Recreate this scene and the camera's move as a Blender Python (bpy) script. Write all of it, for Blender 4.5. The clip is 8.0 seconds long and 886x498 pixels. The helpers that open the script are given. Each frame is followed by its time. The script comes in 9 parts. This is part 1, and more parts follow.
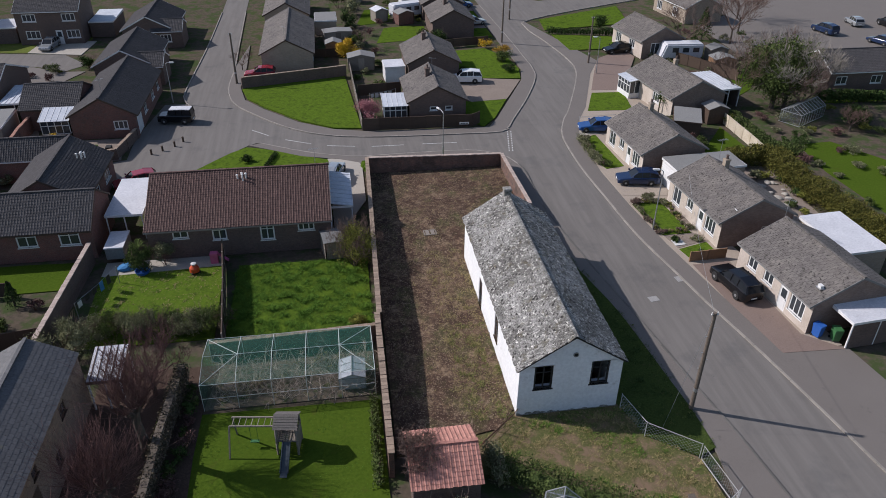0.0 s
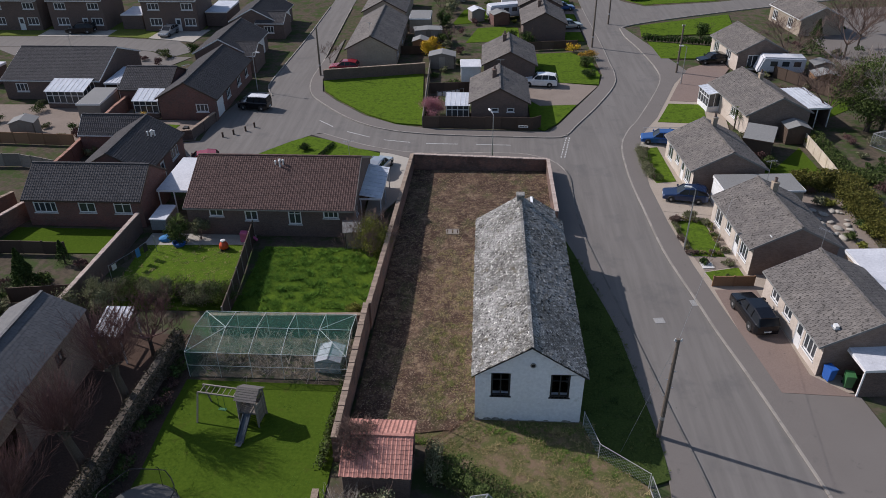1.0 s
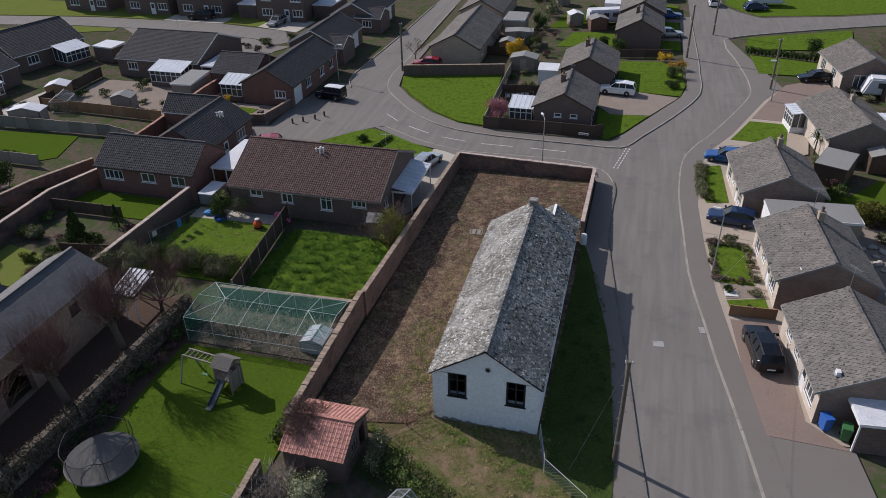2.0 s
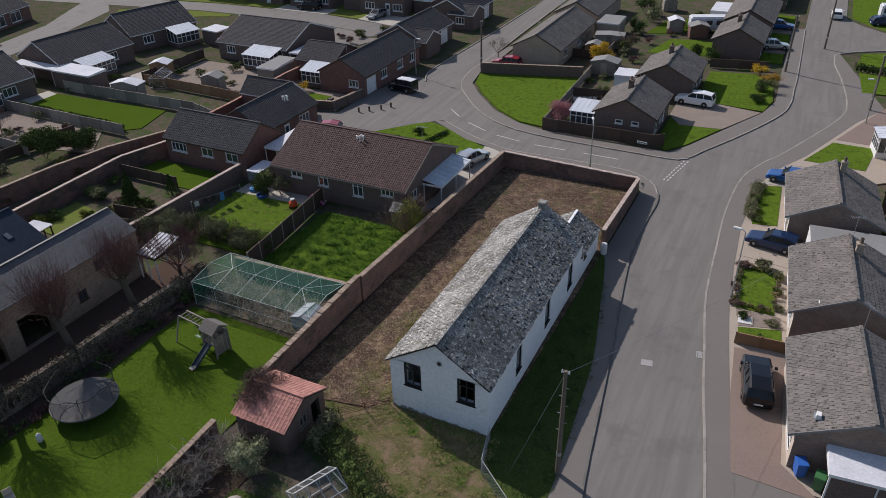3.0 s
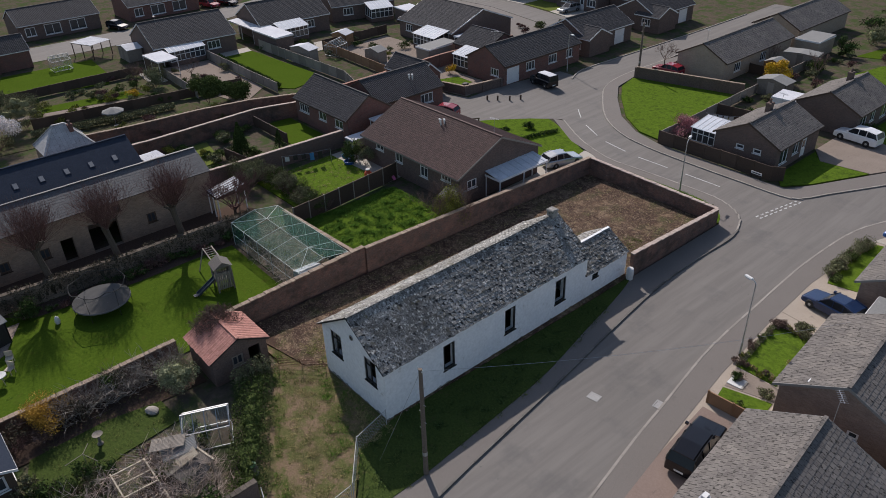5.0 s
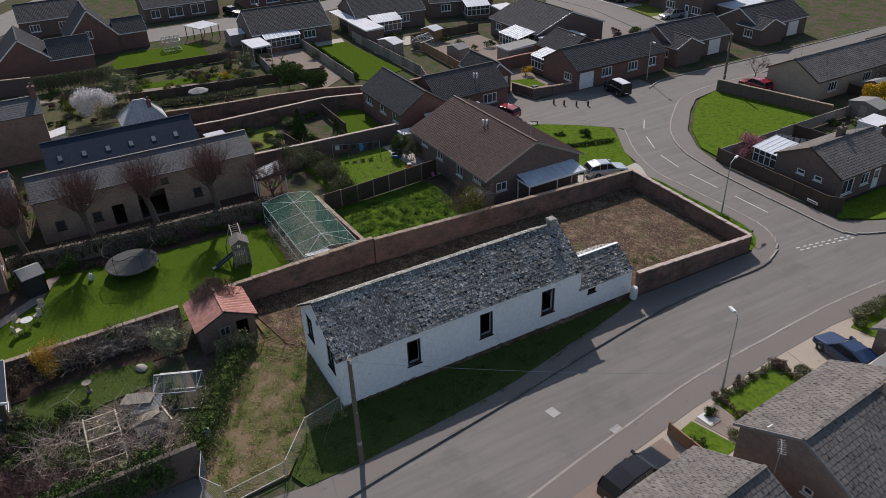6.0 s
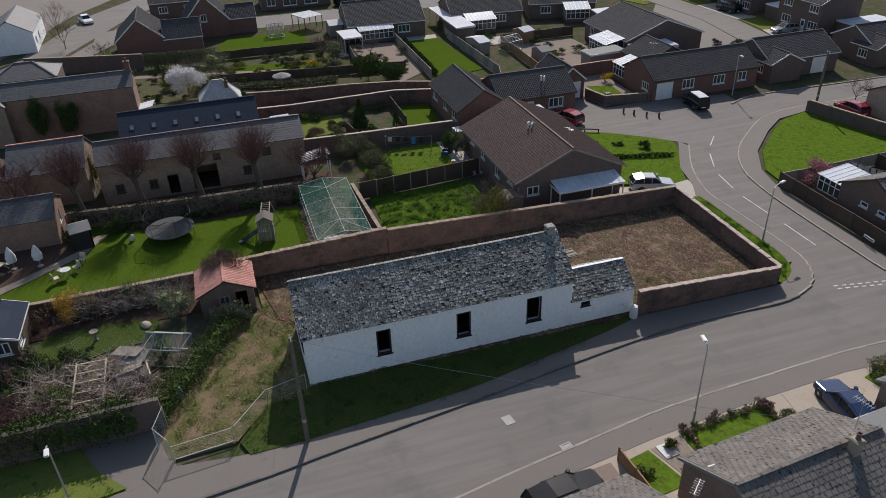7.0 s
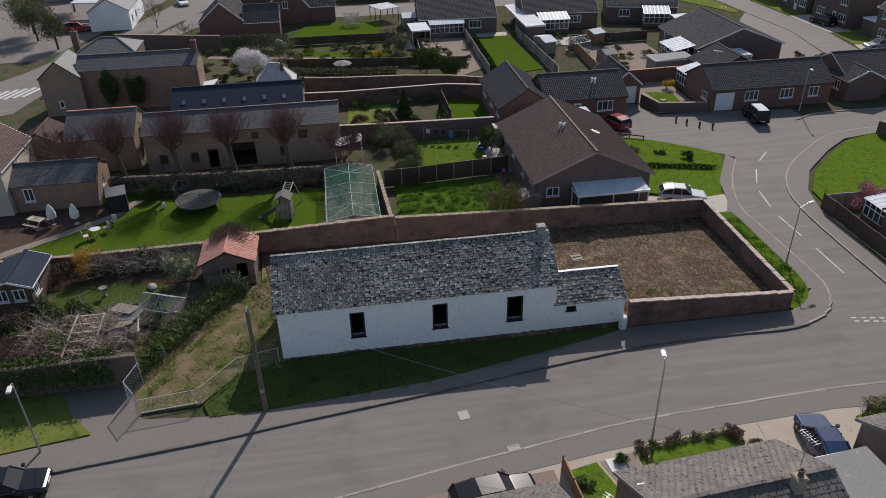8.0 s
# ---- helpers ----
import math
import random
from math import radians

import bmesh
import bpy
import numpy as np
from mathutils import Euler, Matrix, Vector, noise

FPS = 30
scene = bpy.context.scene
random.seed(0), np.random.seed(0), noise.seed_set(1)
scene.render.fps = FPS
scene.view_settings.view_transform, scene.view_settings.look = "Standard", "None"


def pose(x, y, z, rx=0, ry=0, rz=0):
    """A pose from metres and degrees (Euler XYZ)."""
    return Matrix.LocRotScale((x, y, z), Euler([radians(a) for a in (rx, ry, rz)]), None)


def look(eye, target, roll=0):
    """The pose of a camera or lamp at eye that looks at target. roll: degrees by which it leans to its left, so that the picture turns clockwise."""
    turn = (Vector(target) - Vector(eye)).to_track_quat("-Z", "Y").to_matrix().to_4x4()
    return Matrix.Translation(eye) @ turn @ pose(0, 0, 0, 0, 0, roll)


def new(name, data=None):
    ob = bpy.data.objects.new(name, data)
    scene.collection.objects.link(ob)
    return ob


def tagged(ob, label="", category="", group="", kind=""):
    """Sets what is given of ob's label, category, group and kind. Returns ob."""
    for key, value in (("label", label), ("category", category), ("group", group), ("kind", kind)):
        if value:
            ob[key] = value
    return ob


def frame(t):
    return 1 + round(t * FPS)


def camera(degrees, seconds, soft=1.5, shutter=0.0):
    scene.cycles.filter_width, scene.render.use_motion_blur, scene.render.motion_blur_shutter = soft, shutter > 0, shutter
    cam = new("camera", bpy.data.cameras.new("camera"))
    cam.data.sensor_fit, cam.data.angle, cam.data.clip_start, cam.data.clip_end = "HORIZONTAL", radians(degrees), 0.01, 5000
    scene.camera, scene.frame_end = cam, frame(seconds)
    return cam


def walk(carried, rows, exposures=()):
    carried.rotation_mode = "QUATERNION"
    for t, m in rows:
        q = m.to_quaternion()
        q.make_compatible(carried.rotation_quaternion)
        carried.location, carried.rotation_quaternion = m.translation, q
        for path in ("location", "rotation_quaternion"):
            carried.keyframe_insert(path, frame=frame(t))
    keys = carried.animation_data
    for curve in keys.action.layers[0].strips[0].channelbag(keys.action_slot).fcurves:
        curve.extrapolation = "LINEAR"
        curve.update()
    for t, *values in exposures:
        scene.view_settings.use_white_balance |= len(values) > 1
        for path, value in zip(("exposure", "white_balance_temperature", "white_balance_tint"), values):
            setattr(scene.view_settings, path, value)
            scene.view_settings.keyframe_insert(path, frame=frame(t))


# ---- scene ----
cam = camera(62.5, 8.0, soft=0.9)
PATH = [
    (0, (0.092, -1.02, 32.566), (0.358, 0.656, 31.507), 0.6),
    (0.5, (4.8, -1.739, 32.705), (4.891, -0.046, 31.644), 0.1),
    (1, (9.729, -2.046, 32.848), (9.634, -0.352, 31.788), -0.5),
    (1.5, (14.409, -1.789, 32.83), (14.138, -0.113, 31.773), -0.8),
    (3, (28.126, 1.865, 32.157), (27.352, 3.385, 31.113), -1.5),
    (3.5, (32.047, 3.92, 31.762), (31.131, 5.361, 30.722), -1.6),
    (4, (35.935, 6.522, 31.409), (34.878, 7.865, 30.371), -1.6),
    (4.5, (39.463, 9.378, 31.398), (38.279, 10.609, 30.358), -1.7),
    (6, (48.557, 20.164, 31.503), (47.056, 20.983, 30.465), -2.1),
    (6.5, (50.729, 24.169, 31.364), (49.151, 24.835, 30.331), -2.2),
    (7, (52.585, 28.532, 31.023), (50.943, 29.033, 29.998), -2.0),
    (7.5, (53.82, 32.387, 30.694), (52.139, 32.747, 29.671), -1.7),
    (8, (54.581, 35.701, 30.296), (52.877, 35.944, 29.277), -1.3),
]
walk(cam, [(t, look(eye, target, roll)) for t, eye, target, roll in PATH],
     [(0.0, 0.0, 6370, 15), (3.0, 0.03, 6560, 14), (6.0, 0.1, 6700, 13), (8.0, 0.08, 6740, 11)])

# ---- daylight ----
SUN_AZ, SUN_EL = radians(158), radians(37)
world = bpy.data.worlds.new("sky")
scene.world = world
world.use_nodes = True
wn = world.node_tree
sky = wn.nodes.new("ShaderNodeTexSky")
sky.sky_type = "NISHITA"
sky.sun_disc = False
sky.sun_elevation = SUN_EL
sky.sun_rotation = math.pi / 2 - SUN_AZ
sky.dust_density = 1.0
back = wn.nodes["Background"]
back.inputs["Strength"].default_value = 0.118
wn.links.new(sky.outputs[0], back.inputs[0])
sun_data = bpy.data.lights.new("sun", "SUN")
sun_data.energy, sun_data.angle, sun_data.color = 4.42, radians(0.6), (1.0, 0.955, 0.925)
sun_lamp = new("sun", sun_data)
sun_way = Vector((math.cos(SUN_AZ) * math.cos(SUN_EL), math.sin(SUN_AZ) * math.cos(SUN_EL), math.sin(SUN_EL)))
sun_lamp.matrix_world = look(sun_way * 200, (0, 0, 0))
scene.view_settings.exposure = 0.0

# ---- materials ----
def rgb(c):
    return (c[0], c[1], c[2], 1.0)


class Nodes:
    """A small builder for node materials."""

    def __init__(self, name, rough=0.8, metal=0.0, spec=0.3):
        self.m = bpy.data.materials.new(name)
        self.m.use_nodes = True
        self.t = self.m.node_tree
        self.b = self.t.nodes["Principled BSDF"]
        self.b.inputs["Roughness"].default_value = rough
        self.b.inputs["Metallic"].default_value = metal
        self.b.inputs["Specular IOR Level"].default_value = spec
        self.pos = self.n("ShaderNodeNewGeometry").outputs["Position"]

    def n(self, kind):
        return self.t.nodes.new(kind)

    def link(self, a, b):
        self.t.links.new(a, b)

    def noise(self, scale, detail=4.0, rough=0.6, vec=None, stretch=None):
        nd = self.n("ShaderNodeTexNoise")
        nd.inputs["Scale"].default_value = scale
        nd.inputs["Detail"].default_value = detail
        nd.inputs["Roughness"].default_value = rough
        v = vec or self.pos
        if stretch:
            mp = self.n("ShaderNodeMapping")
            mp.inputs["Scale"].default_value = stretch
            self.link(v, mp.inputs["Vector"])
            v = mp.outputs[0]
        self.link(v, nd.inputs["Vector"])
        return nd.outputs["Fac"]

    def ramp(self, fac, lo, hi):
        nd = self.n("ShaderNodeMapRange")
        nd.inputs["From Min"].default_value = lo
        nd.inputs["From Max"].default_value = hi
        self.link(fac, nd.inputs["Value"])
        return nd.outputs["Result"]

    def mix(self, fac, a, b, mode="MIX"):
        nd = self.n("ShaderNodeMix")
        nd.data_type, nd.blend_type = "RGBA", mode
        for sock, v in ((nd.inputs[0], fac), (nd.inputs[6], a), (nd.inputs[7], b)):
            if isinstance(v, (int, float)):
                sock.default_value = v
            elif isinstance(v, (tuple, list)):
                sock.default_value = rgb(v)
            else:
                self.link(v, sock)
        return nd.outputs[2]

    def bump(self, height, strength=0.4, dist=0.02):
        nd = self.n("ShaderNodeBump")
        nd.inputs["Strength"].default_value = strength
        nd.inputs["Distance"].default_value = dist
        self.link(height, nd.inputs["Height"])
        self.link(nd.outputs[0], self.b.inputs["Normal"])

    def done(self, col):
        if isinstance(col, (tuple, list)):
            self.b.inputs["Base Color"].default_value = rgb(col)
        else:
            self.link(col, self.b.inputs["Base Color"])
        return self.m


def mottled(name, c1, c2, c3=None, big=0.5, fine=8.0, rough=0.85, bump=0.3, dist=0.02, island=0.0, objrand=0.0, metal=0.0, spec=0.3, spots=0.62):
    """Two scales of variation, an optional third colour in patches, and brightness by piece."""
    k = Nodes(name, rough, metal, spec)
    f, g = k.noise(fine, 5.0, 0.65), k.noise(big, 3.0)
    col = k.mix(k.ramp(f, 0.34, 0.66), c1, c2)
    col = k.mix(k.ramp(g, 0.3, 0.75), col, k.mix(0.5, col, c2, "MULTIPLY" if max(c2) > 0.5 else "MIX"))
    if c3:
        col = k.mix(k.ramp(k.noise(big * 3.1, 6.0, 0.7), spots, spots + 0.12), col, c3)
    if island or objrand:
        r = k.n("ShaderNodeNewGeometry").outputs["Random Per Island"] if island else k.n("ShaderNodeObjectInfo").outputs["Random"]
        s = island or objrand
        mr = k.n("ShaderNodeMapRange")
        mr.inputs["To Min"].default_value, mr.inputs["To Max"].default_value = 1 - s, 1 + s
        k.link(r, mr.inputs["Value"])
        hs = k.n("ShaderNodeHueSaturation")
        k.link(mr.outputs[0], hs.inputs["Value"])
        k.link(col, hs.inputs["Color"])
        col = hs.outputs[0]
    k.bump(f, bump, dist)
    return k.done(col)


def brickwork(name, c1, c2, mortar, stain=0.25, dirt=None):
    """Brick courses of 75 mm on walls of any heading."""
    k = Nodes(name, 0.9)
    sep = k.n("ShaderNodeSeparateXYZ")
    k.link(k.pos, sep.inputs[0])
    add = k.n("ShaderNodeMath")
    add.operation = "ADD"
    k.link(sep.outputs[0], add.inputs[0])
    k.link(sep.outputs[1], add.inputs[1])
    com = k.n("ShaderNodeCombineXYZ")
    k.link(add.outputs[0], com.inputs[0])
    k.link(sep.outputs[2], com.inputs[1])
    br = k.n("ShaderNodeTexBrick")
    br.inputs["Scale"].default_value = 1.0
    br.inputs["Brick Width"].default_value = 0.225
    br.inputs["Row Height"].default_value = 0.075
    br.inputs["Mortar Size"].default_value = 0.006
    br.inputs["Color1"].default_value, br.inputs["Color2"].default_value, br.inputs["Mortar"].default_value = rgb(c1), rgb(c2), rgb(mortar)
    k.link(com.outputs[0], br.inputs["Vector"])
    col = k.mix(k.ramp(k.noise(0.9, 6.0, 0.7), 0.35, 0.75), br.outputs["Color"], k.mix(stain * 2, br.outputs["Color"], dirt or (0.05, 0.045, 0.04)))
    col = k.mix(k.ramp(k.noise(14.0, 3.0), 0.3, 0.75), col, k.mix(0.14, col, (0.5, 0.44, 0.4)))
    if stain > 0.4:
        col = k.mix(k.ramp(k.noise(0.5, 6.0, 0.7, stretch=(1.0, 1.0, 1.6)), 0.5, 0.62), col, k.mix(0.55, col, (0.03, 0.027, 0.024)))
        col = k.mix(k.ramp(k.noise(5.0, 5.0, 0.7), 0.66, 0.72), col, (0.34, 0.29, 0.24))
    k.bump(br.outputs["Fac"], 0.35, 0.01)
    return k.done(col)


def plain(name, c, rough=0.5, metal=0.0, spec=0.4, fine=20.0, vary=0.12, bump=0.08):
    return mottled(name, c, tuple(x * (1 - vary) for x in c), None, 1.3, fine, rough, bump, 0.004, metal=metal, spec=spec)


def glassy(name, tint=(0.03, 0.035, 0.04), rough=0.06, spec=0.6):
    k = Nodes(name, rough, 0.0, spec)
    k.bump(k.noise(2.0, 2.0), 0.05, 0.02)
    return k.done(k.mix(k.noise(1.5), tint, tuple(x * 1.8 for x in tint)))


def clear_glass(name, tint=(0.8, 0.88, 0.86)):
    k = Nodes(name, 0.08, 0.0, 0.5)
    k.b.inputs["Transmission Weight"].default_value = 0.9
    k.b.inputs["IOR"].default_value = 1.05
    k.b.inputs["Alpha"].default_value = 0.45
    return k.done(tint)


M = {}
def road_surface():
    """Asphalt with worn wheel tracks, darker repairs and fine chippings."""
    k = Nodes("asphalt", 0.88, 0.0, 0.18)
    grit, patch, track = k.noise(45.0, 3.0, 0.7), k.noise(0.28, 6.0, 0.68), k.noise(1.0, 4.0, 0.6, stretch=(1.6, 0.1, 1.0))
    col = k.mix(k.ramp(grit, 0.3, 0.7), (0.126, 0.116, 0.106), (0.172, 0.16, 0.146))
    col = k.mix(k.ramp(track, 0.4, 0.75), col, (0.186, 0.173, 0.158))
    col = k.mix(k.ramp(patch, 0.54, 0.66), col, k.mix(0.35, col, (0.09, 0.089, 0.088)))
    col = k.mix(k.ramp(k.noise(2.4, 5.0, 0.75), 0.66, 0.74), col, (0.075, 0.073, 0.07))
    k.bump(grit, 0.25, 0.006)
    return k.done(col)


def plot_soil():
    """Trodden earth: damp and dry patches, straw, a few green flushes and crumbs."""
    k = Nodes("dry_soil", 0.95, 0.0, 0.08)
    crumb, damp = k.noise(6.0, 8.0, 0.75), k.noise(0.32, 8.0, 0.72)
    col = k.mix(k.ramp(damp, 0.42, 0.6), (0.075, 0.043, 0.031), (0.19, 0.122, 0.082))
    col = k.mix(k.ramp(k.noise(0.75, 7.0, 0.75), 0.5, 0.68), col, (0.29, 0.21, 0.135))
    col = k.mix(k.ramp(k.noise(0.42, 7.0, 0.7, stretch=(1.3, 0.8, 1.0)), 0.5, 0.64), col, (0.105, 0.107, 0.044))
    col = k.mix(k.ramp(k.noise(1.5, 9.0, 0.78), 0.47, 0.56), k.mix(0.55, col, (0.05, 0.032, 0.025)), col)
    col = k.mix(k.ramp(k.noise(2.6, 8.0, 0.8), 0.57, 0.64), col, (0.34, 0.26, 0.185))
    col = k.mix(k.ramp(crumb, 0.3, 0.62), k.mix(0.6, col, (0.04, 0.028, 0.022)), col)
    k.bump(crumb, 0.8, 0.06)
    return k.done(col)


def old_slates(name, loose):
    """Hall slates: pale lichen crusts, moss, dark specks for gaps and painted relief shade, little difference from
    slate to slate.
    """
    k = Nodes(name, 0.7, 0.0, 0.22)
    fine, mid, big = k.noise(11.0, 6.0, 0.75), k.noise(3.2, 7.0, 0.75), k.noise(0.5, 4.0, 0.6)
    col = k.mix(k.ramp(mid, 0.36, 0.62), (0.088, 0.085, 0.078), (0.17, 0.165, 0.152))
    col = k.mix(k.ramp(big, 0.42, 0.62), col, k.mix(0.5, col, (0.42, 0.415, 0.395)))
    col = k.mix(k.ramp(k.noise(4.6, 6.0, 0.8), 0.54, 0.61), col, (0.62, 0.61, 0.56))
    # fine dark specks put the shade of coarse relief into the colour
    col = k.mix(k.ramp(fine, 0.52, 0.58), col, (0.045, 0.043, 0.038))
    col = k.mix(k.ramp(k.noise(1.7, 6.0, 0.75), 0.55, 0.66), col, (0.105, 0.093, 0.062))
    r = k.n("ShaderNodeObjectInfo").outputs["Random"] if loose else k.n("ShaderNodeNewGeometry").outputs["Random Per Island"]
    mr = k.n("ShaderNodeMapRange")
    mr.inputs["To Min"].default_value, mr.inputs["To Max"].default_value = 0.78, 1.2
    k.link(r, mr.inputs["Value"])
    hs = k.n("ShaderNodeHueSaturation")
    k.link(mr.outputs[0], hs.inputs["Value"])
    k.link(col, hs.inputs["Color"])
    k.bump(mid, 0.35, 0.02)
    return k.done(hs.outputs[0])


def old_tiles(name, loose):
    """Concrete tiles with dark mossy chips at the laps."""
    k = Nodes(name, 0.92, 0.0, 0.15)
    fine, big = k.noise(14.0, 5.0, 0.7), k.noise(0.6, 4.0, 0.6)
    col = k.mix(k.ramp(fine, 0.34, 0.66), (0.105, 0.096, 0.09), (0.155, 0.142, 0.132))
    col = k.mix(k.ramp(big, 0.4, 0.65), col, k.mix(0.45, col, (0.2, 0.18, 0.16)))
    col = k.mix(k.ramp(k.noise(5.0, 4.0, 0.6), 0.58, 0.64), col, (0.045, 0.042, 0.038))
    r = k.n("ShaderNodeObjectInfo").outputs["Random"] if loose else k.n("ShaderNodeNewGeometry").outputs["Random Per Island"]
    mr = k.n("ShaderNodeMapRange")
    mr.inputs["To Min"].default_value, mr.inputs["To Max"].default_value = 0.86, 1.12
    k.link(r, mr.inputs["Value"])
    hs = k.n("ShaderNodeHueSaturation")
    k.link(mr.outputs[0], hs.inputs["Value"])
    k.link(col, hs.inputs["Color"])
    k.bump(fine, 0.35, 0.012)
    return k.done(hs.outputs[0])


M["asphalt"] = road_surface()
# dark mould, also used to paint shade on two beds below walls
M["mould"] = mottled("leaf_mould", (0.05, 0.036, 0.028), (0.095, 0.066, 0.052), (0.14, 0.1, 0.08), 0.4, 9.0, 0.95, 0.7, 0.04, spec=0.0)
M["border"] = mottled("planted_border", (0.1, 0.08, 0.06), (0.19, 0.155, 0.12), (0.07, 0.09, 0.035), 0.5, 8.0, 0.95, 0.6, 0.03, spots=0.54, spec=0.0)
M["coping_ivy"] = mottled("ivied_coping", (0.07, 0.06, 0.05), (0.13, 0.11, 0.09), (0.05, 0.055, 0.025), 1.0, 9.0, 0.9, 0.4, 0.01, island=0.3, spec=0.08)
M["cover_iron"] = mottled("worn_iron_cover", (0.24, 0.235, 0.225), (0.33, 0.325, 0.31), (0.15, 0.145, 0.14), 3.0, 18.0, 0.7, 0.3, 0.006)
M["twig_dry"] = mottled("dry_stem", (0.33, 0.265, 0.22), (0.48, 0.4, 0.34), None, 1.0, 6.0, 0.9, 0.1, 0.01, island=0.35, spec=0.05)
M["limb"] = mottled("pale_limb", (0.2, 0.18, 0.155), (0.3, 0.27, 0.235), None, 1.0, 6.0, 0.9, 0.1, 0.01, island=0.25, spec=0.08)
M["ivy_brown"] = mottled("brown_ivy", (0.055, 0.048, 0.034), (0.11, 0.094, 0.064), None, 0.8, 5.0, 0.8, 0.1, 0.01, island=0.45, spec=0.05)
M["leaf_pale"] = mottled("variegated_leaf", (0.17, 0.19, 0.1), (0.27, 0.28, 0.165), None, 0.8, 5.0, 0.6, 0.1, 0.01, island=0.4, spec=0.08)
M["sandy"] = mottled("sandy_concrete", (0.27, 0.225, 0.18), (0.37, 0.315, 0.255), (0.2, 0.17, 0.14), 0.5, 14.0, 0.9, 0.3, 0.01)
M["render_cream"] = mottled("cream_render", (0.46, 0.4, 0.345), (0.56, 0.5, 0.435), (0.36, 0.31, 0.265), 0.6, 8.0, 0.85, 0.25, 0.01)
M["pole_wood"] = mottled("tarred_pole", (0.1, 0.08, 0.064), (0.16, 0.13, 0.105), None, 1.5, 14.0, 0.9, 0.4, 0.01)
M["brick_pink"] = brickwork("pinkish_brown_brick", (0.235, 0.165, 0.13), (0.17, 0.115, 0.09), (0.21, 0.17, 0.145), 0.2)
M["coping_pink"] = mottled("pinkish_coping", (0.33, 0.25, 0.21), (0.45, 0.37, 0.32), (0.24, 0.16, 0.13), 1.0, 9.0, 0.9, 0.3, 0.01, island=0.12)
M["shingle"] = mottled("grey_shingle", (0.1, 0.092, 0.084), (0.16, 0.148, 0.136), None, 1.2, 14.0, 0.9, 0.4, 0.01, spec=0.1)
M["cage"] = plain("cage_tube", (0.5, 0.52, 0.5), 0.6)
M["blade_olive"] = mottled("grass_blade_olive", (0.09, 0.11, 0.032), (0.15, 0.165, 0.055), None, 0.6, 6.0, 0.8, 0.1, 0.01, island=0.35, spec=0.0)
M["asphalt_old"] = mottled("asphalt_old", (0.128, 0.114, 0.102), (0.168, 0.151, 0.136), (0.098, 0.09, 0.082), 0.35, 25.0, 0.9, 0.3, 0.008)
M["kerb"] = mottled("kerb_stone", (0.22, 0.2, 0.175), (0.295, 0.27, 0.238), (0.14, 0.13, 0.11), 1.2, 18.0, 0.9, 0.2, 0.01, island=0.15)
# kerb stone with the shade along the hall put into its colour
M["kerb_shade"] = mottled("kerb_shade", (0.1, 0.095, 0.085), (0.15, 0.14, 0.125), None, 1.2, 18.0, 0.9, 0.2, 0.01, island=0.2)
M["pave_block"] = mottled("block_paving", (0.165, 0.12, 0.1), (0.22, 0.165, 0.138), (0.11, 0.09, 0.08), 0.5, 12.0, 0.9, 0.3, 0.01)
M["concrete"] = mottled("concrete", (0.3, 0.275, 0.235), (0.4, 0.37, 0.32), (0.2, 0.185, 0.16), 0.5, 15.0, 0.9, 0.25, 0.01)
M["gravel"] = mottled("gravel", (0.16, 0.13, 0.108), (0.28, 0.235, 0.198), (0.1, 0.085, 0.07), 0.6, 26.0, 0.95, 0.7, 0.02, spec=0.0)
M["ground"] = mottled("garden_ground", (0.06, 0.053, 0.04), (0.115, 0.092, 0.07), (0.055, 0.075, 0.03), 0.16, 2.2, 0.95, 0.6, 0.06, spots=0.46, spec=0.0)
M["bed"] = mottled("garden_bed", (0.06, 0.058, 0.036), (0.115, 0.1, 0.064), (0.055, 0.082, 0.028), 0.4, 6.0, 0.95, 0.7, 0.05, spots=0.5, spec=0.0)
M["soil"] = plot_soil()
M["lawn"] = mottled("lawn_grass", (0.043, 0.076, 0.009), (0.068, 0.108, 0.013), (0.062, 0.08, 0.014), 0.3, 5.0, 0.9, 0.6, 0.03, spots=0.58, spec=0.0)
M["lawn_lush"] = mottled("lush_grass", (0.052, 0.092, 0.012), (0.098, 0.154, 0.018), (0.05, 0.08, 0.014), 0.5, 4.5, 0.9, 0.8, 0.06, spots=0.52, spec=0.0)
# grass with shade mixed into its colour, darker than the other lawns
M["lawn_shade"] = mottled("shade_dark_grass", (0.03, 0.046, 0.014), (0.064, 0.09, 0.024), (0.07, 0.07, 0.03), 0.5, 7.0, 0.95, 0.8, 0.05, spots=0.6, spec=0.0)
M["lawn_dull"] = mottled("dull_lawn", (0.09, 0.118, 0.028), (0.14, 0.165, 0.042), (0.15, 0.14, 0.06), 0.3, 10.0, 0.9, 0.6, 0.03, spots=0.55, spec=0.0)
M["rough_grass"] = mottled("rough_grass", (0.06, 0.082, 0.024), (0.125, 0.115, 0.052), (0.18, 0.128, 0.085), 0.3, 9.0, 0.95, 0.8, 0.05, spots=0.46, spec=0.0)
M["blade_lush"] = mottled("grass_blade_lush", (0.058, 0.124, 0.018), (0.104, 0.19, 0.032), None, 0.6, 6.0, 0.7, 0.1, 0.01, island=0.35, spec=0.0)
M["blade_dry"] = mottled("grass_blade_dry", (0.21, 0.19, 0.07), (0.34, 0.27, 0.14), None, 0.5, 6.0, 0.8, 0.1, 0.01, island=0.4, spec=0.08)
M["litter"] = mottled("leaf_litter", (0.12, 0.085, 0.06), (0.24, 0.18, 0.13), None, 0.4, 9.0, 0.9, 0.2, 0.01, island=0.45, spec=0.08)
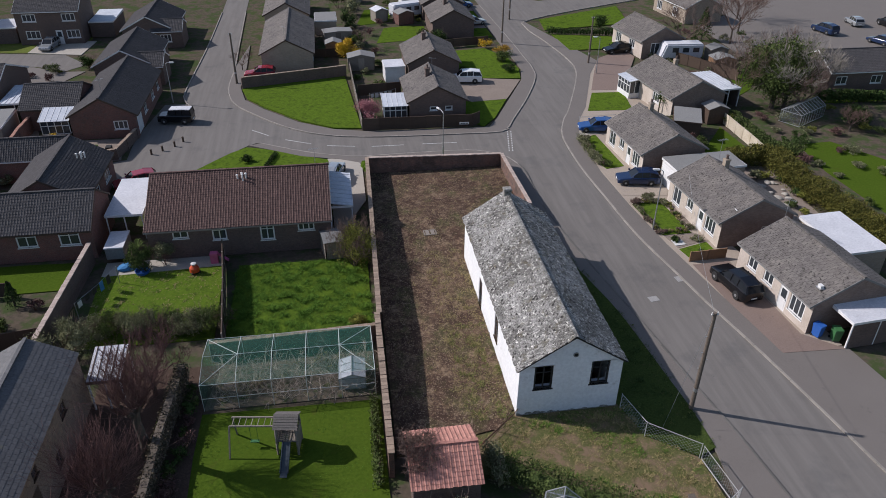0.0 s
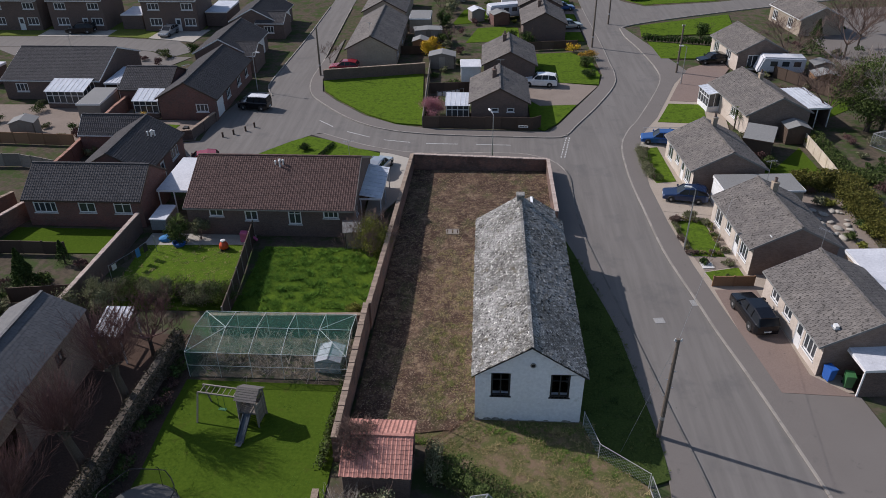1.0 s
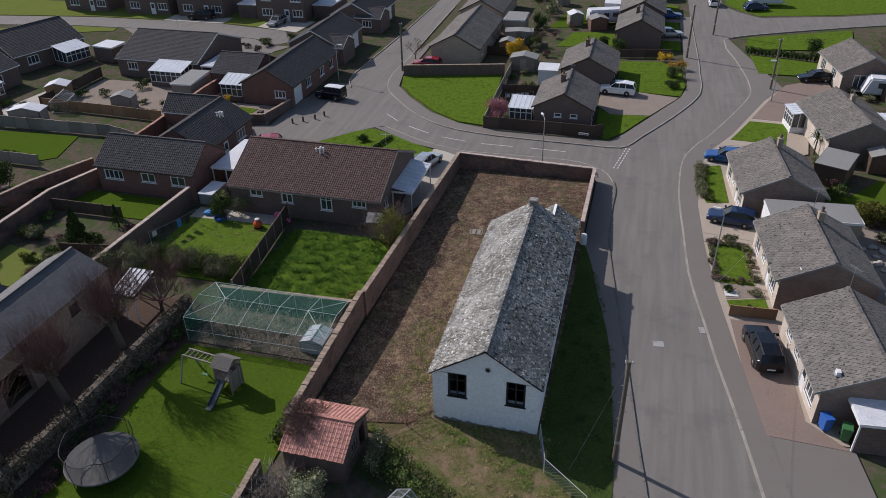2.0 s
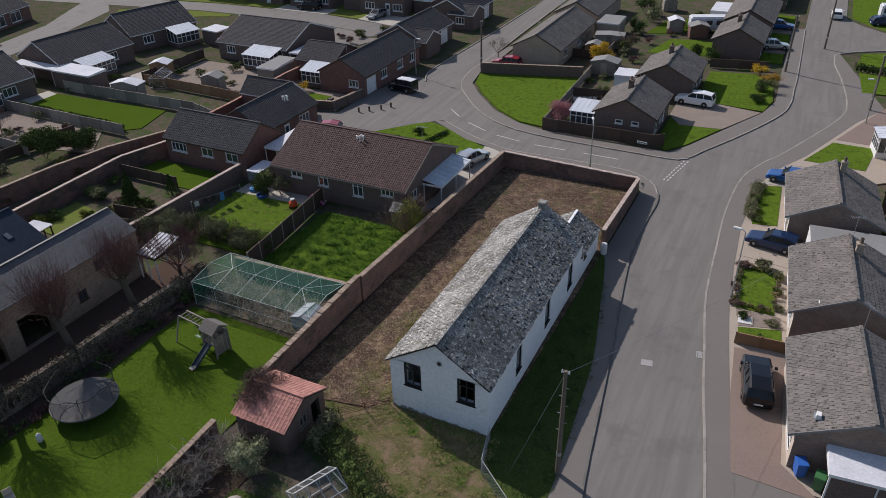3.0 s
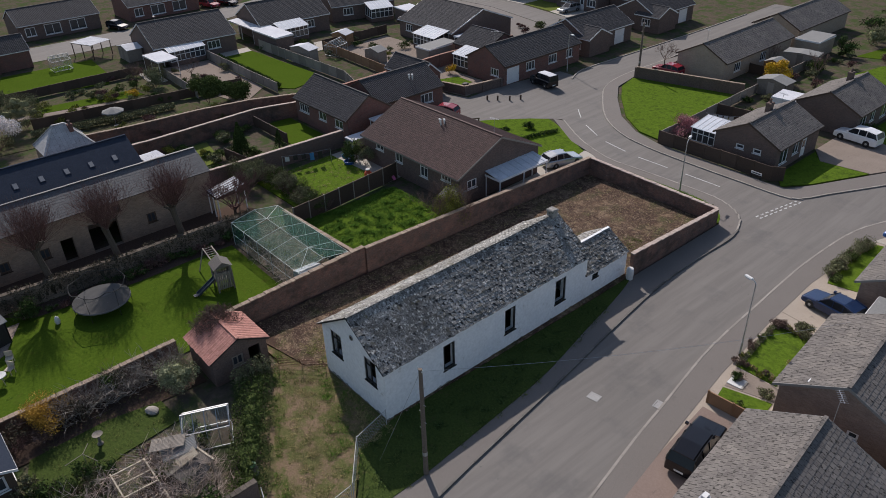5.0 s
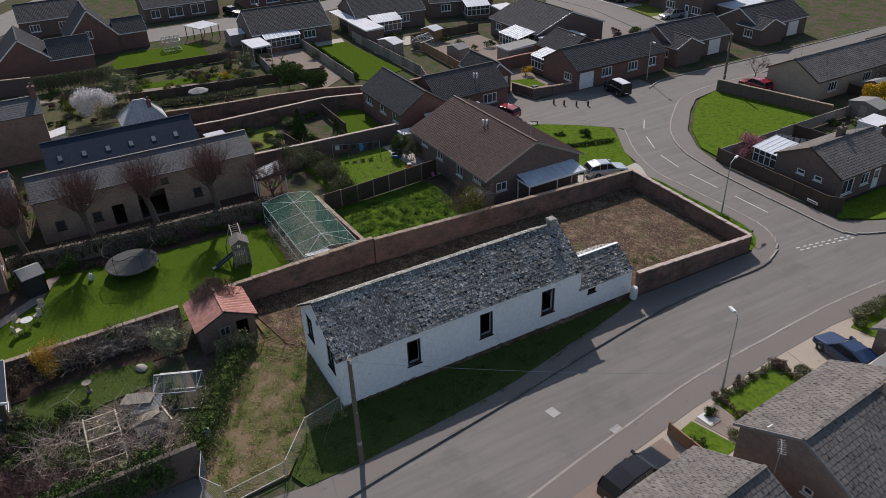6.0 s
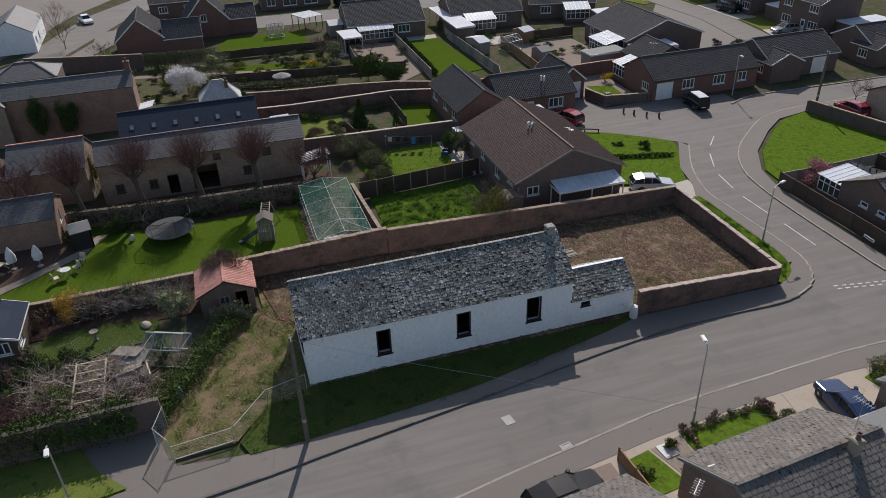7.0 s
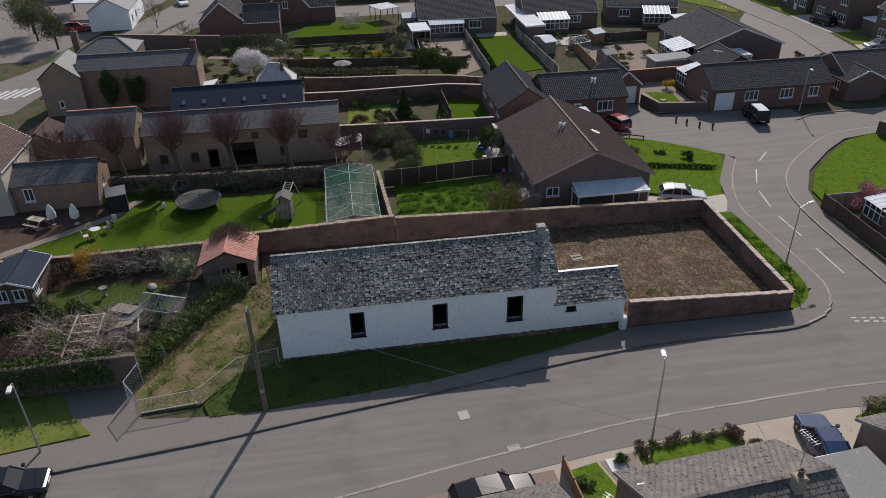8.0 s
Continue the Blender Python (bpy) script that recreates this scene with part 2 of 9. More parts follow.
M["skylight"] = glassy("skylight_glass", (0.04, 0.055, 0.075), 0.4)
M["render_white"] = mottled("painted_render", (0.7, 0.71, 0.715), (0.82, 0.83, 0.835), (0.5, 0.49, 0.465), 0.45, 5.0, 0.75, 0.35, 0.015, spots=0.61)
M["plinth"] = mottled("stained_plinth", (0.16, 0.155, 0.135), (0.34, 0.33, 0.31), (0.09, 0.095, 0.07), 1.4, 5.0, 0.9, 0.5, 0.02, spots=0.52)
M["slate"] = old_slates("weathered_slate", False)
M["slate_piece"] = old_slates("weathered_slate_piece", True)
M["slate_blue"] = mottled("blue_slate", (0.026, 0.034, 0.05), (0.037, 0.046, 0.064), None, 0.5, 9.0, 0.95, 0.2, 0.008, island=0.06, spec=0.03)
M["slate_grey"] = mottled("barn_slate", (0.07, 0.072, 0.078), (0.112, 0.112, 0.114), (0.13, 0.125, 0.1), 0.5, 7.0, 0.62, 0.3, 0.01, island=0.1, spec=0.25)
# pale grey slate with darker flecks
M["slate_pale"] = mottled("pale_grey_slate", (0.34, 0.335, 0.32), (0.46, 0.455, 0.44), (0.2, 0.195, 0.18), 0.6, 8.0, 0.85, 0.3, 0.01, island=0.1)
M["tile_brown"] = mottled("tile_brown", (0.076, 0.043, 0.037), (0.11, 0.066, 0.056), (0.045, 0.034, 0.032), 0.5, 10.0, 0.8, 0.3, 0.01, island=0.2)
M["tile_brown_piece"] = mottled("tile_brown_piece", (0.076, 0.043, 0.037), (0.11, 0.066, 0.056), (0.045, 0.034, 0.032), 0.5, 10.0, 0.8, 0.3, 0.01, objrand=0.2)
M["tile_grey"] = old_tiles("tile_grey", False)
M["tile_grey_piece"] = old_tiles("tile_grey_piece", True)
M["tile_dark"] = mottled("dark_concrete_tile", (0.05, 0.048, 0.05), (0.082, 0.079, 0.08), None, 0.3, 9.0, 0.9, 0.3, 0.01, island=0.14, spec=0.15)
M["tile_red"] = mottled("red_clay_tile", (0.33, 0.14, 0.11), (0.45, 0.23, 0.185), (0.2, 0.115, 0.095), 0.9, 8.0, 0.9, 0.4, 0.012, island=0.16)
M["brick_red"] = brickwork("red_brick", (0.2, 0.068, 0.05), (0.135, 0.05, 0.04), (0.16, 0.118, 0.1), 0.3)
M["brick_buff"] = brickwork("buff_brick", (0.36, 0.29, 0.21), (0.29, 0.225, 0.165), (0.34, 0.31, 0.27), 0.12)
M["brick_brown"] = brickwork("brown_brick", (0.135, 0.083, 0.066), (0.09, 0.056, 0.046), (0.13, 0.102, 0.09))
M["brick_wall"] = brickwork("garden_wall_brick", (0.225, 0.1, 0.068), (0.135, 0.064, 0.047), (0.17, 0.128, 0.1), 0.5)
M["stone"] = brickwork("barn_stone", (0.32, 0.235, 0.168), (0.23, 0.17, 0.122), (0.27, 0.21, 0.16), 0.24)
M["brick_old"] = brickwork("old_house_brick", (0.3, 0.175, 0.12), (0.22, 0.125, 0.085), (0.26, 0.2, 0.16), 0.25)
M["coping"] = mottled("coping", (0.2, 0.15, 0.11), (0.3, 0.23, 0.175), (0.12, 0.1, 0.075), 1.0, 9.0, 0.9, 0.4, 0.01, island=0.2)
M["coping_red"] = mottled("red_coping", (0.26, 0.13, 0.095), (0.36, 0.2, 0.15), None, 1.0, 9.0, 0.9, 0.3, 0.01, island=0.2)
M["upvc"] = plain("white_upvc", (0.78, 0.78, 0.77), 0.35)
M["white_roof"] = mottled("white_sheet_roof", (0.52, 0.53, 0.56), (0.64, 0.65, 0.67), (0.36, 0.36, 0.36), 0.5, 6.0, 0.85, 0.1, 0.01, spots=0.62, spec=0.08)
M["poly"] = mottled("polycarbonate", (0.48, 0.51, 0.55), (0.58, 0.61, 0.65), None, 0.8, 5.0, 0.7, 0.1, 0.01, spec=0.12)
M["felt"] = mottled("roof_felt", (0.16, 0.16, 0.155), (0.23, 0.23, 0.22), (0.3, 0.3, 0.28), 0.5, 12.0, 0.9, 0.2, 0.01)
M["underlay"] = plain("roof_underlay", (0.035, 0.033, 0.03), 0.95)
M["glass"] = glassy("window_glass")
M["car_glass"] = glassy("car_glass", (0.012, 0.014, 0.017), 0.12, 0.25)
M["clear"] = clear_glass("greenhouse_glass")
M["dark"] = plain("dark_opening", (0.02, 0.018, 0.016), 0.9)
M["wood_dark"] = mottled("dark_fence_wood", (0.055, 0.038, 0.028), (0.09, 0.062, 0.045), None, 0.6, 14.0, 0.85, 0.4, 0.01, objrand=0.2)
M["wood_grey"] = mottled("weathered_wood", (0.17, 0.15, 0.125), (0.26, 0.23, 0.195), (0.12, 0.105, 0.09), 0.7, 14.0, 0.9, 0.4, 0.01, objrand=0.25)
M["wood_brown"] = mottled("brown_wood", (0.19, 0.105, 0.055), (0.26, 0.155, 0.085), None, 0.7, 14.0, 0.8, 0.4, 0.01, objrand=0.15)
M["wood_pale"] = mottled("pale_wood", (0.42, 0.37, 0.29), (0.56, 0.5, 0.4), None, 0.9, 14.0, 0.85, 0.3, 0.01, objrand=0.15)
M["metal"] = plain("galvanised_metal", (0.42, 0.43, 0.44), 0.45, 0.7)
M["white_metal"] = plain("white_metal", (0.72, 0.72, 0.7), 0.5)
M["green_net"] = plain("green_netting", (0.06, 0.24, 0.17), 0.8)
M["black"] = plain("black_rubber", (0.022, 0.022, 0.022), 0.7)
M["line_white"] = mottled("worn_road_paint", (0.5, 0.5, 0.48), (0.62, 0.62, 0.6), (0.22, 0.215, 0.2), 2.0, 14.0, 0.8, 0.2, 0.004, spots=0.5)
M["bark"] = mottled("bark", (0.06, 0.05, 0.042), (0.11, 0.092, 0.076), None, 1.5, 14.0, 0.9, 0.5, 0.02, spec=0.08)
M["twig"] = mottled("twig", (0.11, 0.075, 0.062), (0.165, 0.115, 0.095), None, 1.0, 6.0, 0.9, 0.1, 0.01, island=0.25, spec=0.08)
M["twig_red"] = mottled("reddish_twig", (0.1, 0.054, 0.049), (0.16, 0.094, 0.085), None, 1.0, 6.0, 0.9, 0.1, 0.01, island=0.3, spec=0.08)
M["leaf"] = mottled("shrub_leaf", (0.048, 0.074, 0.022), (0.096, 0.124, 0.042), None, 0.8, 5.0, 0.6, 0.1, 0.01, island=0.45, spec=0.0)
M["leaf_dark"] = mottled("conifer_leaf", (0.03, 0.056, 0.018), (0.066, 0.098, 0.032), None, 0.8, 5.0, 0.7, 0.1, 0.01, island=0.4, spec=0.0)
M["leaf_olive"] = mottled("olive_leaf", (0.115, 0.124, 0.064), (0.195, 0.196, 0.112), None, 0.8, 5.0, 0.7, 0.1, 0.01, island=0.4, spec=0.0)
M["leaf_lime"] = mottled("spring_leaf", (0.12, 0.135, 0.03), (0.2, 0.2, 0.05), None, 0.8, 5.0, 0.6, 0.1, 0.01, island=0.4, spec=0.0)
M["leaf_gold"] = mottled("golden_conifer_leaf", (0.075, 0.078, 0.018), (0.15, 0.138, 0.034), (0.05, 0.06, 0.018), 0.6, 4.0, 0.7, 0.1, 0.01, island=0.4, spec=0.05, spots=0.5)
M["blossom_yellow"] = mottled("forsythia_flower", (0.55, 0.36, 0.015), (0.68, 0.48, 0.03), None, 0.8, 5.0, 0.7, 0.1, 0.01, island=0.3)
M["blossom_amber"] = mottled("amber_shoot", (0.36, 0.21, 0.025), (0.52, 0.33, 0.045), None, 0.8, 5.0, 0.7, 0.1, 0.01, island=0.35)
M["blossom_white"] = mottled("white_blossom", (0.74, 0.7, 0.69), (0.84, 0.81, 0.8), None, 0.8, 5.0, 0.7, 0.1, 0.01, island=0.25)
M["blossom_pink"] = mottled("pink_blossom", (0.42, 0.18, 0.2), (0.55, 0.28, 0.3), None, 0.8, 5.0, 0.7, 0.1, 0.01, island=0.3)

# ---- building blocks ----
from mathutils.geometry import tessellate_polygon

rnd = random.Random(7)


def mesh_of(name, bm, material):
    me = bpy.data.meshes.new(name)
    bm.to_mesh(me)
    bm.free()
    for x in material if isinstance(material, (list, tuple)) else (material,):
        me.materials.append(x)
    return me


def part(name, bm, material, parent=None, label="", m=None):
    """Links a bmesh as one mesh object under a thing or a part."""
    ob = new(name, mesh_of(name, bm, material))
    if parent:
        ob.parent = parent
    if m:
        ob.matrix_basis = m
    if label:
        ob["label"] = label
    return ob


def share(name, me, parent, m):
    ob = new(name, me)
    ob.parent = parent
    ob.matrix_basis = m
    return ob


def thing(name, m, label, category, group="", kind=""):
    ob = new(name)
    ob.empty_display_size = 0.3
    ob.matrix_basis = m
    return tagged(ob, label, category, group, kind)


def box(bm, x0, x1, y0, y1, z0, z1, m=None):
    vs = [bm.verts.new((x, y, z)) for z in (z0, z1) for y in (y0, y1) for x in (x0, x1)]
    if m:
        for v in vs:
            v.co = m @ v.co
    for f in ((0, 2, 3, 1), (4, 5, 7, 6), (0, 1, 5, 4), (2, 6, 7, 3), (0, 4, 6, 2), (1, 3, 7, 5)):
        bm.faces.new([vs[i] for i in f])
    return vs


def bar(bm, a, b, w, h=None):
    """A square bar from a to b."""
    a, b = Vector(a), Vector(b)
    d = b - a
    m = Matrix.Translation((a + b) / 2) @ d.to_track_quat("Z", "Y").to_matrix().to_4x4()
    box(bm, -w / 2, w / 2, -(h or w) / 2, (h or w) / 2, -d.length / 2, d.length / 2, m)


def tube(bm, pts, radii, sides=6):
    """A tapered tube along points."""
    rings = []
    for i, p in enumerate(pts):
        p = Vector(p)
        d = (Vector(pts[min(i + 1, len(pts) - 1)]) - Vector(pts[max(i - 1, 0)])).normalized()
        q = d.to_track_quat("Z", "Y")
        r = radii[i] if isinstance(radii, (list, tuple)) else radii
        rings.append([bm.verts.new(p + q @ Vector((r * math.cos(6.2832 * k / sides), r * math.sin(6.2832 * k / sides), 0))) for k in range(sides)])
    for a, b in zip(rings, rings[1:]):
        for k in range(sides):
            bm.faces.new((a[k], a[(k + 1) % sides], b[(k + 1) % sides], b[k]))
    bm.faces.new(rings[0][::-1])
    bm.faces.new(rings[-1])


def lathe(bm, profile, sides=16, x=0, y=0):
    """Turns (radius, z) pairs round the upright axis."""
    rings = [[bm.verts.new((x + r * math.cos(6.2832 * k / sides), y + r * math.sin(6.2832 * k / sides), z)) for k in range(sides)] for r, z in profile]
    for a, b in zip(rings, rings[1:]):
        for k in range(sides):
            bm.faces.new((a[k], a[(k + 1) % sides], b[(k + 1) % sides], b[k]))
    bm.faces.new(rings[0][::-1])
    bm.faces.new(rings[-1])


def flat(name, poly, z, material, label, category, thick=0.12, step=0.0):
    """A sheet of ground with a rim, cut to a plan outline."""
    bm = bmesh.new()
    top = [bm.verts.new((x, y, z)) for x, y in poly]
    low = [bm.verts.new((x, y, z - thick)) for x, y in poly]
    area = sum(poly[i - 1][0] * poly[i][1] - poly[i][0] * poly[i - 1][1] for i in range(len(poly)))
    if area < 0:
        top.reverse(), low.reverse()
    n = len(top)
    for tri in tessellate_polygon([[v.co for v in top]]):
        a, b, c = (top[i] for i in tri)
        if (b.co - a.co).cross(c.co - a.co).z < 0:
            a, b, c = c, b, a
        bm.faces.new((a, b, c))
    for i in range(n):
        bm.faces.new((low[i], low[(i + 1) % n], top[(i + 1) % n], top[i]))
    return tagged(part(name, bm, material), label, category, kind="structure")


def along(pts, step):
    """Points every step metres along a line of points, with the heading."""
    out, carry = [], 0.0
    for (x0, y0), (x1, y1) in zip(pts, pts[1:]):
        d = math.hypot(x1 - x0, y1 - y0)
        s = carry
        while s < d:
            out.append((x0 + (x1 - x0) * s / d, y0 + (y1 - y0) * s / d, math.atan2(y1 - y0, x1 - x0)))
            s += step
        carry = s - d
    return out


def smooth(pts, n=5):
    """A rounded line through the points."""
    out = []
    for i in range(len(pts) - 1):
        p0, p1, p2, p3 = (Vector(pts[max(i - 1, 0)]), Vector(pts[i]), Vector(pts[i + 1]), Vector(pts[min(i + 2, len(pts) - 1)]))
        for k in range(n):
            t = k / n
            q = 0.5 * (2 * p1 + (p2 - p0) * t + (2 * p0 - 5 * p1 + 4 * p2 - p3) * t * t + (3 * p1 - p0 - 3 * p2 + p3) * t ** 3)
            out.append((q.x, q.y))
    out.append(tuple(pts[-1]))
    return out


def kerb(pts, material, z=0.11, width=0.14):
    """Kerb stones laid end to end, one mesh."""
    bm = bmesh.new()
    for x, y, a in along(pts, 0.92):
        box(bm, 0, 0.9, -width / 2, width / 2, -0.1, z + rnd.uniform(-0.008, 0.008), pose(x, y, 0, 0, 0, math.degrees(a)))
    ob = part("kerb", bm, material)
    return tagged(ob, "worn concrete kerb stones along the road edge", "kerb", kind="structure")


def road_line(pts, width, material, z=0.012, name="road_marking"):
    bm = bmesh.new()
    for (x0, y0), (x1, y1) in zip(pts, pts[1:]):
        d = math.hypot(x1 - x0, y1 - y0)
        box(bm, 0, d, -width / 2, width / 2, z - 0.01, z, pose(x0, y0, 0, 0, 0, math.degrees(math.atan2(y1 - y0, x1 - x0))))
    return tagged(part(name, bm, material), "worn painted line on the asphalt road", "road marking", kind="structure")


# ---- walls, fences, hedges ----
def garden_wall(pts, h, material, cap, label, thick=0.26, name="garden_wall", h2=None, piers=True):
    """A brick wall along a line, with coping bricks laid on top as pieces."""
    root = thing(name, Matrix(), label, "wall", kind="structure")
    bm, bc = bmesh.new(), bmesh.new()
    total = sum(math.hypot(b[0] - a[0], b[1] - a[1]) for a, b in zip(pts, pts[1:]))
    run = 0.0
    for (x0, y0), (x1, y1) in zip(pts, pts[1:]):
        d = math.hypot(x1 - x0, y1 - y0)
        m = pose(x0, y0, 0, 0, 0, math.degrees(math.atan2(y1 - y0, x1 - x0)))
        n = max(1, round(d / (1.2 if h2 else 3.0)))
        for i in range(n):
            a, b = d * i / n, d * (i + 1) / n
            top = h + ((h2 or h) - h) * (run + (a + b) / 2) / total
            box(bm, a, b, -thick / 2, thick / 2, -0.1, top, m)
            if piers:
                box(bm, a - 0.17, a + 0.17, -thick / 2 - 0.07, thick / 2 + 0.07, -0.1, top - 0.02, m)
            k = max(1, round((b - a) / 0.3))
            for j in range(k):
                u0, u1 = a + (b - a) * j / k, a + (b - a) * (j + 1) / k
                w = thick / 2 + 0.04 + rnd.uniform(-0.01, 0.015)
                box(bc, u0 + 0.008, u1 - 0.008, -w, w, top + 0.004, top + 0.07 + rnd.uniform(-0.012, 0.012), m)
        run += d
    part("brickwork", bm, material, root)
    part("coping", bc, cap, root, "weathered coping bricks")["kind"] = "stuff"
    return root


def fence_panel_mesh(w, h, material, slats=9):
    """One lapped board panel: a single folded sheet with thickness."""
    bm = bmesh.new()
    front = []
    for i in range(slats):
        z = 0.03 + (h - 0.03) * i / slats
        front += [(-0.03, z), (-0.008, z + (h - 0.03) / slats - 0.004)]
    prof = front + [(-0.04, h), (-0.04, h + 0.05), (0.04, h + 0.05), (0.04, h), (0.012, h), (0.012, 0.03)]
    a = [bm.verts.new((0.04, y, z)) for y, z in prof]
    b = [bm.verts.new((w - 0.04, y, z)) for y, z in prof]
    for i in range(len(prof)):
        j = (i + 1) % len(prof)
        bm.faces.new((a[i], b[i], b[j], a[j]))
    bm.faces.new(a), bm.faces.new(b[::-1])
    return mesh_of("panel", bm, material)


def fence(pts, h, material, label, name="fence", post_mat=None, panel=1.83):
    """A panel fence: posts and panels are parts."""
    root = thing(name, Matrix(), label, "fence")
    bm = bmesh.new()
    box(bm, -0.05, 0.05, -0.05, 0.05, 0, h + 0.1)
    post = mesh_of("post", bm, post_mat or material)
    for (x0, y0), (x1, y1) in zip(pts, pts[1:]):
        d = math.hypot(x1 - x0, y1 - y0)
        n = max(1, round(d / panel))
        me = fence_panel_mesh(d / n, h, material)
        a = math.degrees(math.atan2(y1 - y0, x1 - x0))
        for i in range(n):
            x, y = x0 + (x1 - x0) * i / n, y0 + (y1 - y0) * i / n
            dz = rnd.uniform(-0.03, 0.03)
            share("panel", me, root, pose(x, y, dz, 0, 0, a))
            share("post", post, root, pose(x, y, dz, 0, 0, a))
        share("post", post, root, pose(x1, y1, 0, 0, 0, a))
    return root


def leaf_quad(bm, p, s):
    a, b = rnd.uniform(0, 6.283), rnd.uniform(-1.2, 1.2)
    u = Vector((math.cos(a) * math.cos(b), math.sin(a) * math.cos(b), math.sin(b)))
    w = u.cross(Vector((rnd.uniform(-1, 1), rnd.uniform(-1, 1), rnd.uniform(-1, 1)))).normalized()
    s *= rnd.uniform(0.6, 1.4)
    bm.faces.new([bm.verts.new(p + q) for q in (u * s, w * s * 0.55, -u * s, -w * s * 0.55)])


def leaf_core(bm, c, r):
    """A ragged shaded mass of inner foliage."""
    lat, lon = 5, 8
    rings = []
    for i in range(1, lat):
        a = math.pi * i / lat
        rings.append([])
        for j in range(lon):
            b = 6.2832 * j / lon
            k = rnd.uniform(0.6, 1.15)
            p = c + Vector((r[0] * math.sin(a) * math.cos(b), r[1] * math.sin(a) * math.sin(b), r[2] * math.cos(a))) * k
            p.z = max(p.z, 0.02)
            rings[-1].append(bm.verts.new(p))
    for u, w in zip(rings, rings[1:]):
        for j in range(lon):
            bm.faces.new((u[j], w[j], w[(j + 1) % lon])), bm.faces.new((u[j], w[(j + 1) % lon], u[(j + 1) % lon]))
    bm.faces.new(rings[0]), bm.faces.new(rings[-1][::-1])


def leaf_cloud(bm, c, r, n, s, shell=0.55, lumps=7, core=True):
    """Leaves gathered in lumps, with gaps between them."""
    c = Vector(c)
    heads = []
    for _ in range(lumps):
        d = Vector((rnd.gauss(0, 1), rnd.gauss(0, 1), rnd.gauss(0, 0.8))).normalized()
        heads.append((Vector((d.x * r[0], d.y * r[1], d.z * r[2])) * rnd.uniform(0.35, 0.75), rnd.uniform(0.35, 0.6)))
    if core and n >= 250:
        for h, k in heads:
            leaf_core(bm, c + h * 0.8, Vector(r) * k * 0.42)
    for _ in range(n):
        h, k = rnd.choice(heads)
        d = Vector((rnd.gauss(0, 1), rnd.gauss(0, 1), rnd.gauss(0, 1))).normalized() * rnd.uniform(shell, 1.0) * k
        p = c + h + Vector((d.x * r[0], d.y * r[1], d.z * r[2]))
        p.z = max(p.z, 0.03)
        leaf_quad(bm, p, s)


def branches(bm, a, way, length, r, depth, spread=0.55, kids=3, sides=4, up=0.25, tips=None, fine=0.009):
    """A limb that forks again and again."""
    a = Vector(a)
    pts, rad = [a], [r]
    d = Vector(way).normalized()
    steps = 3 if depth else 2
    for i in range(steps):
        d = (d + Vector((rnd.uniform(-1, 1), rnd.uniform(-1, 1), rnd.uniform(-0.6, 1) + up)) * 0.16).normalized()
        pts.append(pts[-1] + d * length / steps)
        rad.append(r * (1 - 0.55 * (i + 1) / steps))
    tube(bm, pts, rad, sides if depth > 1 else 3)
    if tips is not None and depth < 2:
        tips.extend(pts[1:])
    if depth:
        for i in range(kids):
            k = rnd.uniform(0.45, 1.0)
            j = min(int(k * steps), steps - 1)
            p = pts[j].lerp(pts[j + 1], k * steps - j)
            side = Vector((rnd.gauss(0, 1), rnd.gauss(0, 1), rnd.gauss(0, 0.5) + up)).normalized()
            branches(bm, p, d + side * spread * 1.6, length * rnd.uniform(0.5, 0.75), max(rad[-1] * 0.75, fine), depth - 1, spread, kids, sides, up, tips, fine)


def bush(name, x, y, r, h, leaf, n, s, label, twigs=True, group="", z=0.0, category="shrub", lumps=9, core=True):
    """A shrub: stems and a leafy crown."""
    root = thing(name, pose(x, y, z), label, category, group)
    bm = bmesh.new()
    for i in range(5):
        a = rnd.uniform(0, 6.283)
        branches(bm, (0.1 * math.cos(a), 0.1 * math.sin(a), 0), (math.cos(a) * 0.6, math.sin(a) * 0.6, 1), h * 0.6, 0.03, 2 if twigs else 1, kids=3)
    part("stem", bm, M["twig"], root)
    bm = bmesh.new()
    leaf_cloud(bm, (0, 0, h * 0.52), (r, r, h * 0.5), n, s, 0.3, lumps, core and "leaf" in leaf.name)
    part("crown", bm, leaf, root)
    return root


def bare_tree(name, x, y, h, label, twig="twig", spread=0.5, depth=4, kids=4, trunk=0.16, up=0.3, low=0.35, z=0.0, limbs=6, fine=0.009):
    root = thing(name, pose(x, y, z), label, "tree")
    bm = bmesh.new()
    tube(bm, [(0, 0, -0.1), (0.03, 0.02, h * low * 0.5), (0.0, 0.05, h * low)], [trunk * 1.25, trunk, trunk * 0.9], 8)
    part("trunk", bm, M["bark"], root)
    bm = bmesh.new()
    for i in range(limbs):
        a = 6.283 * i / limbs + rnd.uniform(-0.3, 0.3)
        branches(bm, (0, 0.05, h * low * rnd.uniform(0.75, 0.98)), (math.cos(a) * spread, math.sin(a) * spread, rnd.uniform(0.5, 1.2)), h * (1 - low) * 0.55, trunk * 0.45, depth - 1, 0.5, kids, 5, up, None, fine)
    part("crown", bm, M[twig], root)
    return root


